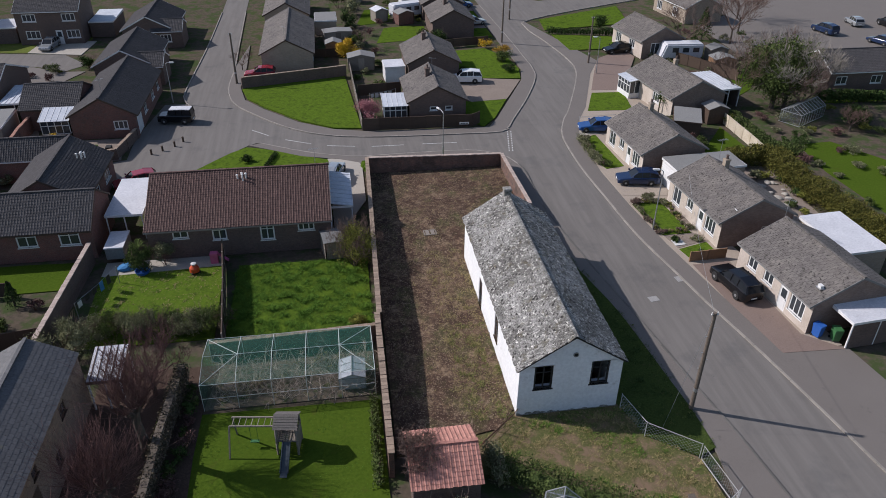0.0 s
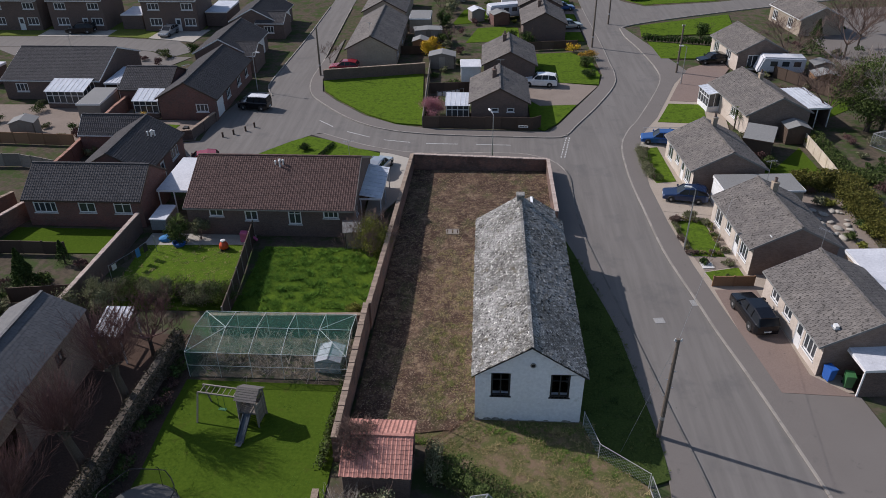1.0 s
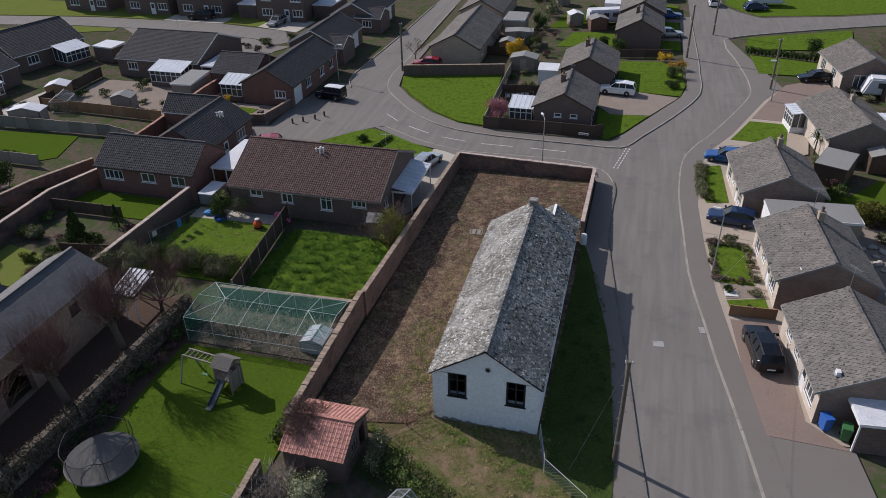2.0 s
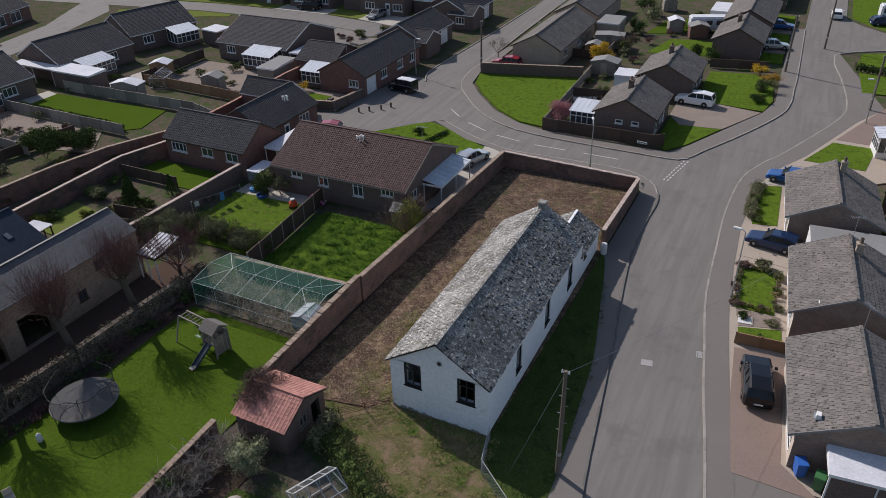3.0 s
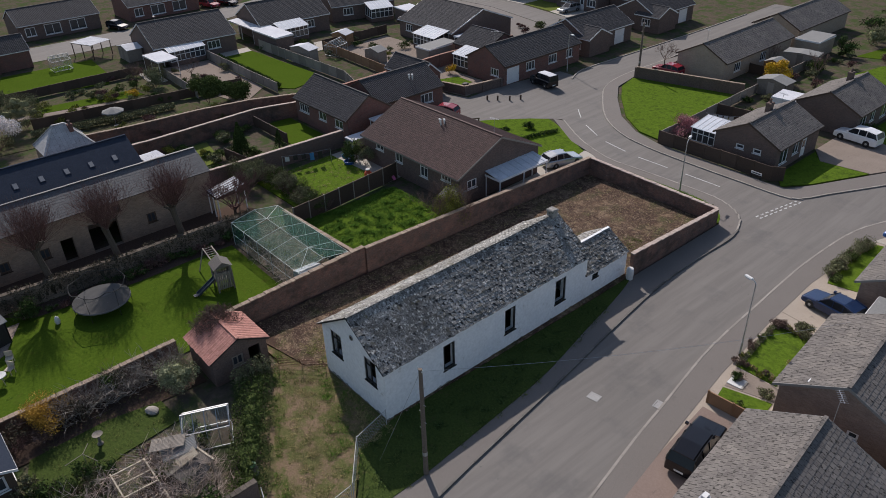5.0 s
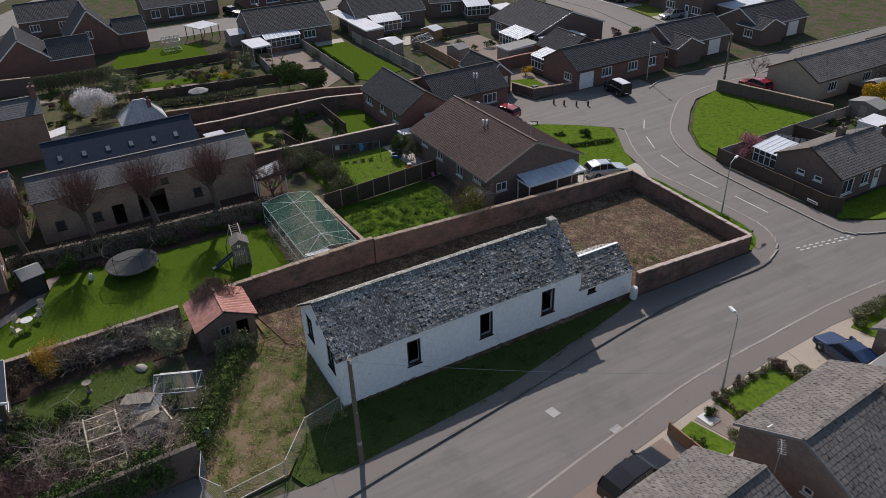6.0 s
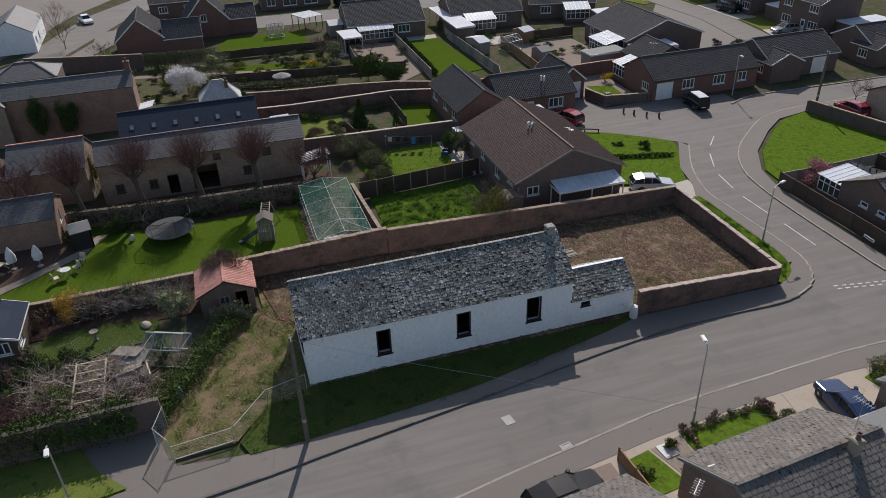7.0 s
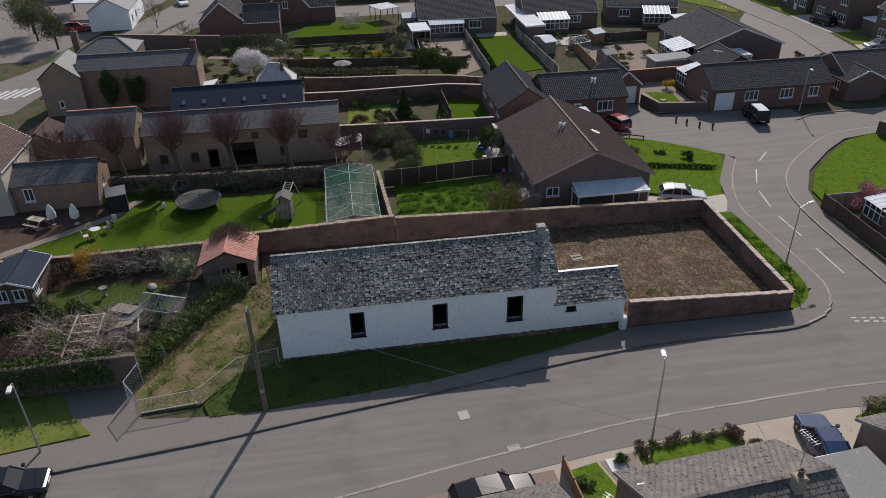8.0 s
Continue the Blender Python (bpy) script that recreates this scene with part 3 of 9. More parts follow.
def pollard(x, y, h, r, label):
    """A pollarded tree: a tall trunk, short knuckled limbs and a broom of fine rising shoots."""
    root = thing("pollarded_tree", pose(x, y, 0, 0, 0, rnd.uniform(-20, 20)), label, "tree")
    top = h * 0.54
    bm = bmesh.new()
    tube(bm, [(0, 0, -0.1), (0.05, -0.1, top * 0.35), (-0.03, -0.3, top * 0.75), (0.02, -0.45, top)], [0.36, 0.27, 0.23, 0.27], 9)
    head = Vector((0.02, -0.45, top))
    knuckles = [head]
    for i in range(8):
        a = 6.283 * i / 8 + rnd.uniform(-0.3, 0.3)
        d = Vector((math.cos(a), math.sin(a), rnd.uniform(0.8, 2.0))).normalized()
        p = head + Vector((0, 0.05, -top * rnd.uniform(0.02, 0.14)))
        q = p + d * rnd.uniform(0.7, 1.15)
        tube(bm, [p, p.lerp(q, 0.55) + Vector((0, 0, 0.06)), q], [0.13, 0.09, 0.11], 6)
        knuckles.append(q)
    part("trunk", bm, M["bark"], root)
    bm = bmesh.new()
    for i in range(230):
        k = rnd.choice(knuckles)
        out = Vector((k.x - head.x, k.y - head.y, 0)) * 0.4
        d = (out + Vector((rnd.gauss(0, 0.4), rnd.gauss(0, 0.4), rnd.uniform(0.25, 1.5)))).normalized()
        branches(bm, k + d * 0.06, d, r * rnd.uniform(0.35, 0.75), 0.015, 2, 0.34, 3, 3, 0.3, None, 0.006)
    part("crown", bm, M["twig_red"], root)
    return root


def tree(name, x, y, h, r, leaf, n, s, label, trunk=0.14, low=0.3, z=0.0, lumps=12):
    root = thing(name, pose(x, y, z), label, "tree")
    bm = bmesh.new()
    tube(bm, [(0, 0, -0.1), (0.04, 0, h * low), (0.0, 0.06, h * 0.75)], [trunk * 1.2, trunk, trunk * 0.4], 8)
    for i in range(6):
        a = rnd.uniform(0, 6.283)
        branches(bm, (0.02, 0, h * rnd.uniform(low, 0.6)), (math.cos(a), math.sin(a), 0.7), r * 0.9, trunk * 0.4, 2)
    part("trunk", bm, M["bark"], root)
    bm = bmesh.new()
    leaf_cloud(bm, (0, 0, h * (low + (1 - low) / 2)), (r, r, h * (1 - low) / 2), n, s, 0.3, lumps, False)
    part("crown", bm, leaf, root)
    return root


def conifer(name, x, y, h, r, leaf, n, s, label):
    root = thing(name, pose(x, y, 0), label, "tree")
    bm = bmesh.new()
    tube(bm, [(0, 0, -0.1), (0, 0, h * 0.9)], [0.09, 0.02], 6)
    part("trunk", bm, M["bark"], root)
    bm = bmesh.new()
    for _ in range(n):
        t = rnd.random() ** 0.7
        a = rnd.uniform(0, 6.283)
        k = r * (1 - t) * (0.75 + 0.25 * math.sin(a * 5 + t * 20)) * rnd.uniform(0.6, 1.05) + 0.05
        leaf_quad(bm, Vector((k * math.cos(a), k * math.sin(a), 0.1 + (h - 0.1) * t)), s)
    part("crown", bm, leaf, root)
    return root


def hedge(pts, w, h, leaf, label, per=260, s=0.07, name="hedge", rough=0.2):
    """A clipped or wild hedge along a line: a woody core under many leaves."""
    root = thing(name, Matrix(), label, "hedge")
    bm, bw = bmesh.new(), bmesh.new()
    for x, y, a in along(pts, 0.5):
        ww, hh = w * rnd.uniform(1 - rough, 1 + rough) / 2, h * rnd.uniform(1 - rough, 1 + rough * 0.75)
        leaf_core(bm, Vector((x, y, hh * 0.42)), (max(ww * 0.5, 0.2), max(ww * 0.5, 0.2), hh * 0.34))
        for _ in range(int(per * 0.8)):
            u, v, k = rnd.uniform(-0.45, 0.45), rnd.uniform(-1, 1), rnd.random() ** 0.5
            p = Vector((x + u * math.cos(a) - v * ww * math.sin(a), y + u * math.sin(a) + v * ww * math.cos(a), hh * k * (1 - 0.18 * v * v)))
            leaf_quad(bm, p, s)
        for _ in range(2):
            branches(bw, (x, y, 0), (rnd.uniform(-0.5, 0.5), rnd.uniform(-0.5, 0.5), 1), hh * 0.75, 0.02, 1)
    part("stem", bw, M["twig"], root)
    part("foliage", bm, leaf, root)
    return root


def tufts(poly_box, n, s, material, label, name="grass", inside=None, z=0.0, h=0.2):
    """Grass tufts strewn over a stretch of ground, in one sheet."""
    x0, x1, y0, y1 = poly_box
    bm = bmesh.new()
    for _ in range(n):
        x, y = rnd.uniform(x0, x1), rnd.uniform(y0, y1)
        if inside and not inside(x, y):
            continue
        if noise.noise((x * 0.8, y * 0.8, 3.0)) < rnd.uniform(-0.6, 0.25):
            continue
        k = rnd.uniform(0.4, 1.0) * (0.55 + 1.5 * max(noise.noise((x * 1.4, y * 1.4, 7.0)) + 0.15, 0.0))
        for _ in range(5):
            a, lean = rnd.uniform(0, 6.283), rnd.uniform(0.5, 1.6)
            c, t = Vector((x + rnd.uniform(-s, s), y + rnd.uniform(-s, s), z)), Vector((math.cos(a), math.sin(a), 0))
            w = Vector((-t.y, t.x, 0)) * s * 0.22 * k
            bm.faces.new([bm.verts.new(q) for q in (c - w, c + w, c + t * lean * h * k + Vector((0, 0, h * k * 0.8)))])
    return tagged(part(name, bm, material), label, "grass", kind="stuff")

# ---- houses ----
def wall_side(bm, o, u, L, H, holes, thick):
    """One straight wall with openings right through it. o: outer foot, u: way along, the outside lies to the right of u."""
    o, u = Vector(o), Vector(u)
    inn = Vector((-u.y, u.x, 0)) * thick
    us = sorted({0.0, L, *[h[0] for h in holes], *[h[1] for h in holes]})
    zs = sorted({0.0, H, *[h[2] for h in holes], *[h[3] for h in holes]})

    def q(a, b, c, d):
        bm.faces.new([bm.verts.new(p) for p in (a, b, c, d)])

    def at(s, z, deep=0):
        return o + u * s + Vector((0, 0, z)) + inn * deep

    for a, b in zip(us, us[1:]):
        for c, d in zip(zs, zs[1:]):
            mid = ((a + b) / 2, (c + d) / 2)
            if any(h[0] < mid[0] < h[1] and h[2] < mid[1] < h[3] for h in holes):
                continue
            q(at(a, c), at(b, c), at(b, d), at(a, d))
            q(at(b, c, 1), at(a, c, 1), at(a, d, 1), at(b, d, 1))
    for a, b, c, d in holes:
        q(at(a, c), at(a, c, 1), at(b, c, 1), at(b, c))
        q(at(a, d), at(b, d), at(b, d, 1), at(a, d, 1))
        q(at(a, c), at(a, d), at(a, d, 1), at(a, c, 1))
        q(at(b, c), at(b, c, 1), at(b, d, 1), at(b, d))


def tile_course(bm, place, u0, u1, v, w, run, thick, roll, slip=0.0, row=0):
    """One course of tiles. place(u, v, lift) gives the point on the slope."""
    if slip > 0.025:
        u0, u1 = u0 + rnd.uniform(-0.07, 0.05), u1 + rnd.uniform(-0.05, 0.07)
    n = max(1, round((u1 - u0) / w))
    w = (u1 - u0) / n
    half = 0.5 * w if row % 2 and not roll else 0.0
    a = u0 - half
    while a < u1 - 0.02:
        b = min(a + w, u1)
        s = max(a, u0)
        j = rnd.uniform(-slip, slip)
        lift = thick + rnd.uniform(0, slip * (0.8 if slip > 0.025 else 0.35))
        g = 0.006 if roll or slip < 0.016 else 0.014
        if roll:
            prof = ((s + g, 0.0), (s + (b - s) * 0.3, roll), (s + (b - s) * 0.6, roll * 0.2), (b - g, 0.0))
        else:
            prof = ((s + g, 0.0), (b - g, rnd.uniform(-slip, slip) * (0.6 if slip > 0.025 else 0.25)))
        lo = [bm.verts.new(place(p, v - 0.03 + j, lift + e)) for p, e in prof]
        hi = [bm.verts.new(place(p, v + run, 0.004 + e)) for p, e in prof]
        ft = [bm.verts.new(place(p, v - 0.03 + j, -0.01)) for p, e in (prof[0], prof[-1])]
        for i in range(len(prof) - 1):
            bm.faces.new((lo[i], lo[i + 1], hi[i + 1], hi[i]))
        bm.faces.new([ft[0], ft[1]] + lo[::-1])
        bm.faces.new((ft[0], lo[0], hi[0]))
        bm.faces.new((ft[1], hi[-1], lo[-1]))
        a += w


def tile_mesh(w, run, thick, roll, material):
    bm = bmesh.new()
    if roll:
        prof = ((0.006, 0.0), (w * 0.3, roll), (w * 0.6, roll * 0.2), (w - 0.006, 0.0))
    else:
        prof = ((0.014, 0.0), (w - 0.014, 0.0))
    lo = [bm.verts.new((p, -0.03, thick + e)) for p, e in prof]
    hi = [bm.verts.new((p, run, 0.004 + e)) for p, e in prof]
    ft = [bm.verts.new((p, -0.03, -0.01)) for p, e in (prof[0], prof[-1])]
    for i in range(len(prof) - 1):
        bm.faces.new((lo[i], lo[i + 1], hi[i + 1], hi[i]))
    bm.faces.new([ft[0], ft[1]] + lo[::-1]), bm.faces.new((ft[0], lo[0], hi[0])), bm.faces.new((ft[1], hi[-1], lo[-1]))
    return mesh_of("tile", bm, material)


TILE_MESH = {}


def loose_course(parent, e0, ux, up, nrm, a, b, v, tile, run, slip, row, material):
    """A course of tiles that are parts of their own, sharing one mesh."""
    if b - a < 0.3:
        return
    key = (material.name, round(tile[0], 3), round(run, 4))
    if key not in TILE_MESH:
        TILE_MESH[key] = tile_mesh(tile[0], run, tile[2], tile[3], material)
    turn = Matrix((ux, up, nrm)).transposed().to_4x4()
    u = a + (tile[0] * 0.5 if row % 2 and not tile[3] else 0.0)
    for _ in range(int((b + 0.02 - u) / tile[0] + 1e-6)):
        p = e0 + ux * u + up * (v + rnd.uniform(-slip, slip)) + nrm * rnd.uniform(0, slip * 0.3)
        share("slate" if tile[3] == 0 and tile[0] > 0.4 else "tile", TILE_MESH[key], parent, Matrix.Translation(p) @ turn @ pose(0, 0, 0, rnd.uniform(-30, 60) * slip, rnd.uniform(-80, 80) * slip, rnd.uniform(-60, 60) * slip))
        u += tile[0]


def window_unit(parent, m, w, h, frame_mat, bars=2, fan=False, sill=True, glass="glass"):
    """A window in its opening: frame, panes and sill are parts. m: outer face, x along the wall, y inwards."""
    bm = bmesh.new()
    f = 0.115
    ring = [[bm.verts.new((x, y, z)) for x, z in c] for y in (0.05, 0.12) for c in (((0, 0), (w, 0), (w, h), (0, h)), ((f, f), (w - f, f), (w - f, h - f), (f, h - f)))]
    for i in range(4):
        j = (i + 1) % 4
        for p, q in ((0, 1), (1, 3), (3, 2), (2, 0)):
            bm.faces.new((ring[p][i], ring[p][j], ring[q][j], ring[q][i]))
    win = part("window", bm, frame_mat, parent, m=m)
    for i in range(1, bars):
        bm = bmesh.new()
        box(bm, w * i / bars - 0.04, w * i / bars + 0.04, 0.055, 0.115, f, h - f)
        part("mullion", bm, frame_mat, win)
    if fan:
        bm = bmesh.new()
        box(bm, f, w - f, 0.057, 0.112, h * 0.68, h * 0.68 + 0.06)
        part("transom", bm, frame_mat, win)
    for i in range(bars if glass else 0):
        bm = bmesh.new()
        box(bm, w * i / bars + 0.02, w * (i + 1) / bars - 0.02, 0.08, 0.09, f * 0.7, h - f * 0.7)
        part("pane", bm, M[glass], win)
    if sill:
        bm = bmesh.new()
        box(bm, -0.06, w + 0.06, -0.05, 0.09, -0.07, 0.0)
        part("sill", bm, frame_mat, win)
    return win


def door_unit(parent, m, w, h, material, glazed=False, name="door", label=""):
    bm = bmesh.new()
    box(bm, 0.05, w - 0.05, 0.05, 0.1, 0, h - 0.05)
    box(bm, 0, 0.05, 0.02, 0.12, 0, h)
    box(bm, w - 0.05, w, 0.02, 0.12, 0, h)
    box(bm, 0.05, w - 0.05, 0.02, 0.12, h - 0.05, h)
    if name != "garage_door":
        for z0, z1 in ((0.15, h * 0.42), (h * 0.5, h * 0.9)):
            box(bm, 0.18, w - 0.18, 0.035, 0.05, z0, z1)
    d = part(name, bm, material, parent, label, m)
    if name == "garage_door":
        for i in range(5):
            bm = bmesh.new()
            box(bm, 0.07, w - 0.07, 0.035, 0.05, h * i / 5 + 0.03, h * (i + 1) / 5 - 0.05)
            part("panel", bm, material, d)
    if glazed:
        bm = bmesh.new()
        box(bm, 0.2, w - 0.2, 0.025, 0.035, h * 0.52, h * 0.88)
        part("pane", bm, M["glass"], d)
    bm = bmesh.new()
    box(bm, w - 0.17, w - 0.13, 0.0, 0.05, h * 0.46, h * 0.54)
    part("handle", bm, M["metal"], d)
    return d


def chimney(parent, x, y, z0, z1, wx, wy, material, pots=1):
    bm = bmesh.new()
    box(bm, x - wx / 2, x + wx / 2, y - wy / 2, y + wy / 2, z0, z1)
    box(bm, x - wx / 2 - 0.05, x + wx / 2 + 0.05, y - wy / 2 - 0.05, y + wy / 2 + 0.05, z1 - 0.16, z1 - 0.04)
    c = part("chimney", bm, material, parent)
    for i in range(pots):
        bm = bmesh.new()
        px = x + (i - (pots - 1) / 2) * 0.35
        lathe(bm, [(0.13, z1), (0.11, z1 + 0.28), (0.14, z1 + 0.3), (0.14, z1 + 0.36), (0.09, z1 + 0.36), (0.09, z1 + 0.2)], 10, px, y)
        part("chimney_pot", bm, M["brick_brown"], c)
    return c


SIDES = {"E": ((1, -1), (0, 1, 0)), "W": ((-1, 1), (0, -1, 0)), "N": ((1, 1), (-1, 0, 0)), "S": ((-1, -1), (1, 0, 0))}


def house(name, x, y, rz, W, L, eave, ridge, wall, roof, label, openings=(), tile=(0.33, 0.34, 0.02, 0.0), over=(0.3, 0.1), chimneys=(), hips=(), category="house",
          frame_mat="upvc", slip=0.008, group="", pieces=None, z=0.0, barge="upvc", thick=0.25, ridge_mat=None, front=None):
    """A gabled or hipped house on its Empty; the ridge runs along its own y. openings: (side, start, sill, width, height, kind[, bars])."""
    root = thing(name, pose(x, y, z, 0, 0, rz), label, category, group)
    hw, hl = W / 2, L / 2
    oe, ov = over
    rise = (ridge - eave) / (hw + oe)
    wall_top = eave + oe * rise - 0.08
    bm = bmesh.new()
    for side, (c, u) in SIDES.items():
        o = (c[0] * hw, c[1] * hl, 0)
        run = L if side in "EW" else W
        hs = [(a[1], a[1] + a[3], a[2], min(a[2] + a[4], wall_top)) for a in openings if a[0] == side]
        if front and side == front[0]:
            fm = bmesh.new()
            wall_side(fm, o, u, run, wall_top, hs, thick)
            part("front_wall", fm, M[front[1]], root)
        else:
            wall_side(bm, o, u, run, wall_top, hs, thick)
    for s in (-1, 1):
        if ("N" if s > 0 else "S") in hips:
            continue
        side = "N" if s > 0 else "S"
        cut = sorted((a[1], a[1] + a[3], a[2] + a[4]) for a in openings if a[0] == side and a[2] + a[4] > wall_top)
        outline = [(-hw, wall_top)]
        for a, b, t in cut:
            a, b = (a - hw, b - hw) if s < 0 else (hw - b, hw - a)
            outline += [(a, wall_top), (a, t), (b, t), (b, wall_top)]
        outline += [(hw, wall_top), (0, ridge - 0.12)]
        for deep in (0, thick):
            f = bm.faces.new([bm.verts.new((p, s * (hl - deep), q)) for p, q in (outline if (s < 0) == (deep == 0) else outline[::-1])])
            bmesh.ops.triangulate(bm, faces=[f])
        for a, b, t in cut:
            a, b = (a - hw, b - hw) if s < 0 else (hw - b, hw - a)
            for (p0, q0), (p1, q1) in (((a, wall_top), (a, t)), ((a, t), (b, t)), ((b, t), (b, wall_top))):
                bm.faces.new([bm.verts.new(v) for v in ((p0, s * hl, q0), (p1, s * hl, q1), (p1, s * (hl - thick), q1), (p0, s * (hl - thick), q0))])
    part("wall", bm, M[wall], root)
    # roof deck, tiles, ridge
    reach, ends = hw + oe, hl + ov
    deck, tiles = bmesh.new(), bmesh.new()
    hipn, hips_ = ("N" in hips), ("S" in hips)
    inset = reach * 0.9

    def slope_pts(s):
        return [(s * reach, -ends, eave), (s * reach, ends, eave), (0, ends - (inset if hipn else 0), ridge), (0, -ends + (inset if hips_ else 0), ridge)]

    def slab(pts):
        nrm = (Vector(pts[1]) - Vector(pts[0])).cross(Vector(pts[2]) - Vector(pts[0])).normalized()
        if nrm.z < 0:
            nrm = -nrm
        t = [deck.verts.new(p) for p in pts]
        b = [deck.verts.new(Vector(p) - nrm * 0.1) for p in pts]
        n = len(t)
        deck.faces.new(t)
        deck.faces.new(b[::-1])
        for i in range(n):
            deck.faces.new((t[i], b[i], b[(i + 1) % n], t[(i + 1) % n]))

    rf = new("roof")

    def cover(e0, e1, t0, t1, side=0):
        e0, e1, t0, t1 = (Vector(p) for p in (e0, e1, t0, t1))
        ux = (e1 - e0).normalized()
        mid = (t0 + t1) / 2 - e0
        up = mid - ux * mid.dot(ux)
        length = up.length
        up.normalize()
        nrm = ux.cross(up)
        if nrm.z < 0:
            nrm = -nrm
        span = (e1 - e0).length
        i0, i1 = (t0 - e0).dot(ux), (t1 - e0).dot(ux)
        rows = max(2, round(length / tile[1]))
        rh = length / rows
        for r in range(rows):
            k = (r + 0.5) / rows
            a, b = i0 * k, span + (i1 - span) * k
            if pieces and side == pieces[0]:
                loose_course(rf, e0, ux, up, nrm, max(a, pieces[1]), min(b, pieces[2]), r * rh, tile, rh, slip, r, M[roof + "_piece"])
                lo, hi = max(a, pieces[1]), min(b, pieces[2])
                half = tile[0] * 0.5 if r % 2 and not tile[3] else 0.0
                last = lo + half + tile[0] * int((hi + 0.02 - lo - half) / tile[0] + 1e-6)
                for c, d in ((a, lo + half), (last, b)):
                    if d - c > 0.04:
                        tile_course(tiles, lambda p, q, l: e0 + ux * p + up * q + nrm * l, c, d, r * rh, tile[0], rh, tile[2], tile[3], slip, r)
            elif b - a > 0.15:
                tile_course(tiles, lambda p, q, l: e0 + ux * p + up * q + nrm * l, a, b, r * rh, tile[0], rh, tile[2], tile[3], slip, r)

    for s in (-1, 1):
        p = slope_pts(s)
        slab(p)
        cover(p[0], p[1], p[3], p[2], 1) if s > 0 else cover(p[1], p[0], p[2], p[3], -1)
    for hip, s in ((hipn, 1), (hips_, -1)):
        if hip:
            a, b, t = (-reach, s * ends, eave), (reach, s * ends, eave), (0, s * (ends - inset), ridge)
            slab([a, b, t])
            cover(a, b, t, t) if s < 0 else cover(b, a, t, t)
    rf.parent = root
    part("deck", deck, M["underlay"], rf)
    part("tiles", tiles, M[roof], rf)["kind"] = "stuff"
    rt = bmesh.new()
    y0, y1 = -ends + (inset if hips_ else 0), ends - (inset if hipn else 0)
    lines = [((0, y0, ridge), (0, y1, ridge))]
    for hip, s in ((hipn, 1), (hips_, -1)):
        if hip:
            for q in (-1, 1):
                lines.append(((0, s * (ends - inset), ridge), (q * reach, s * ends, eave)))
    for a, b in lines:
        a, b = Vector(a), Vector(b)
        n = max(1, round((b - a).length / 0.45))
        for i in range(n):
            p, q = a.lerp(b, i / n), a.lerp(b, (i + 0.97) / n)
            up = Vector((0, 0, (0.005 if slip > 0.025 else 0.035) + rnd.uniform(-0.008, 0.008)))
            bar(rt, p + up, q + up, 0.2, 0.035 if slip > 0.025 else 0.09)
    part("ridge_tile", rt, M[ridge_mat or roof], rf)["kind"] = "stuff"
    if barge:
        for s in (-1, 1):
            for q in (-1, 1):
                if ("N" if s > 0 else "S") in hips:
                    continue
                bm = bmesh.new()
                bar(bm, (q * reach, s * (ends - 0.012), eave - 0.07), (0, s * (ends - 0.012), ridge - 0.07), 0.03, 0.16)
                part("bargeboard", bm, M[barge], rf)
        for q in (-1, 1):
            bm = bmesh.new()
            box(bm, q * reach - 0.05, q * reach + 0.05, -ends, ends, eave - 0.15, eave - 0.03)
            part("gutter", bm, M[barge], rf)
    for side, start, sill, w, h, kind, *more in openings:
        c, u = SIDES[side]
        o = Vector((c[0] * hw, c[1] * hl, 0)) + Vector(u) * start
        ang = math.degrees(math.atan2(u[1], u[0]))
        m = pose(o.x, o.y, sill, 0, 0, ang)
        if kind == "win":
            window_unit(root, m, w, h, M[frame_mat], more[0] if more else 2, bool(more[1:]))
        elif kind == "broken":
            window_unit(root, m, w, h, M["black"], 2 if side == "S" else 1, side == "S", glass=None)
        elif kind == "door":
            door_unit(root, m, w, h, M["upvc"], True)
        elif kind == "garage":
            door_unit(root, m, w, h, M["upvc"], False, "garage_door", "white panelled garage door")
    for c in chimneys:
        chimney(root, *c)
    return root

# ---- ground, roads, pavements ----
def big_ground():
    bm = bmesh.new()
    n, half = 40, 1500.0
    vs = {}
    for i in range(n + 1):
        for j in range(n + 1):
            u, v = (i / n * 2 - 1), (j / n * 2 - 1)
            vs[i, j] = bm.verts.new((half * u * abs(u), 40 + half * v * abs(v), -0.05))
    for i in range(n):
        for j in range(n):
            bm.faces.new((vs[i, j], vs[i + 1, j], vs[i + 1, j + 1], vs[i, j + 1]))
    tagged(part("ground", bm, M["ground"]), "patchy garden earth and rough grass over the whole estate", "ground", kind="structure")


big_ground()
KW = smooth([(27.0, -20), (25.6, -2), (24.6, 10), (24.0, 15.8), (23.5, 19.5), (22.7, 26.8), (22.0, 31.5), (20.8, 40.3), (19.7, 47.4), (18.8, 54.5), (18.7, 60), (18.8, 64), (18.4, 66.0), (17.6, 67.7), (16.2, 69.0), (14.3, 69.8), (12.0, 69.95), (8.8, 69.95), (5.3, 69.85), (1.8, 69.9), (-3.0, 71.6), (-7.9, 74.5)], 4)
KE = smooth([(33.5, -20), (31.6, 8), (29.8, 22), (28.1, 33.4), (27.0, 39.6), (26.4, 43.6), (25.4, 50.4), (25.0, 57.8), (24.8, 62.3), (24.8, 66.6), (25.2, 72.3), (26.6, 76.7), (28.5, 80.6), (33.2, 92.6), (34.0, 98.9), (33.2, 108), (32.1, 116.5), (34.4, 121.5), (52, 130.4), (75, 140)], 4)
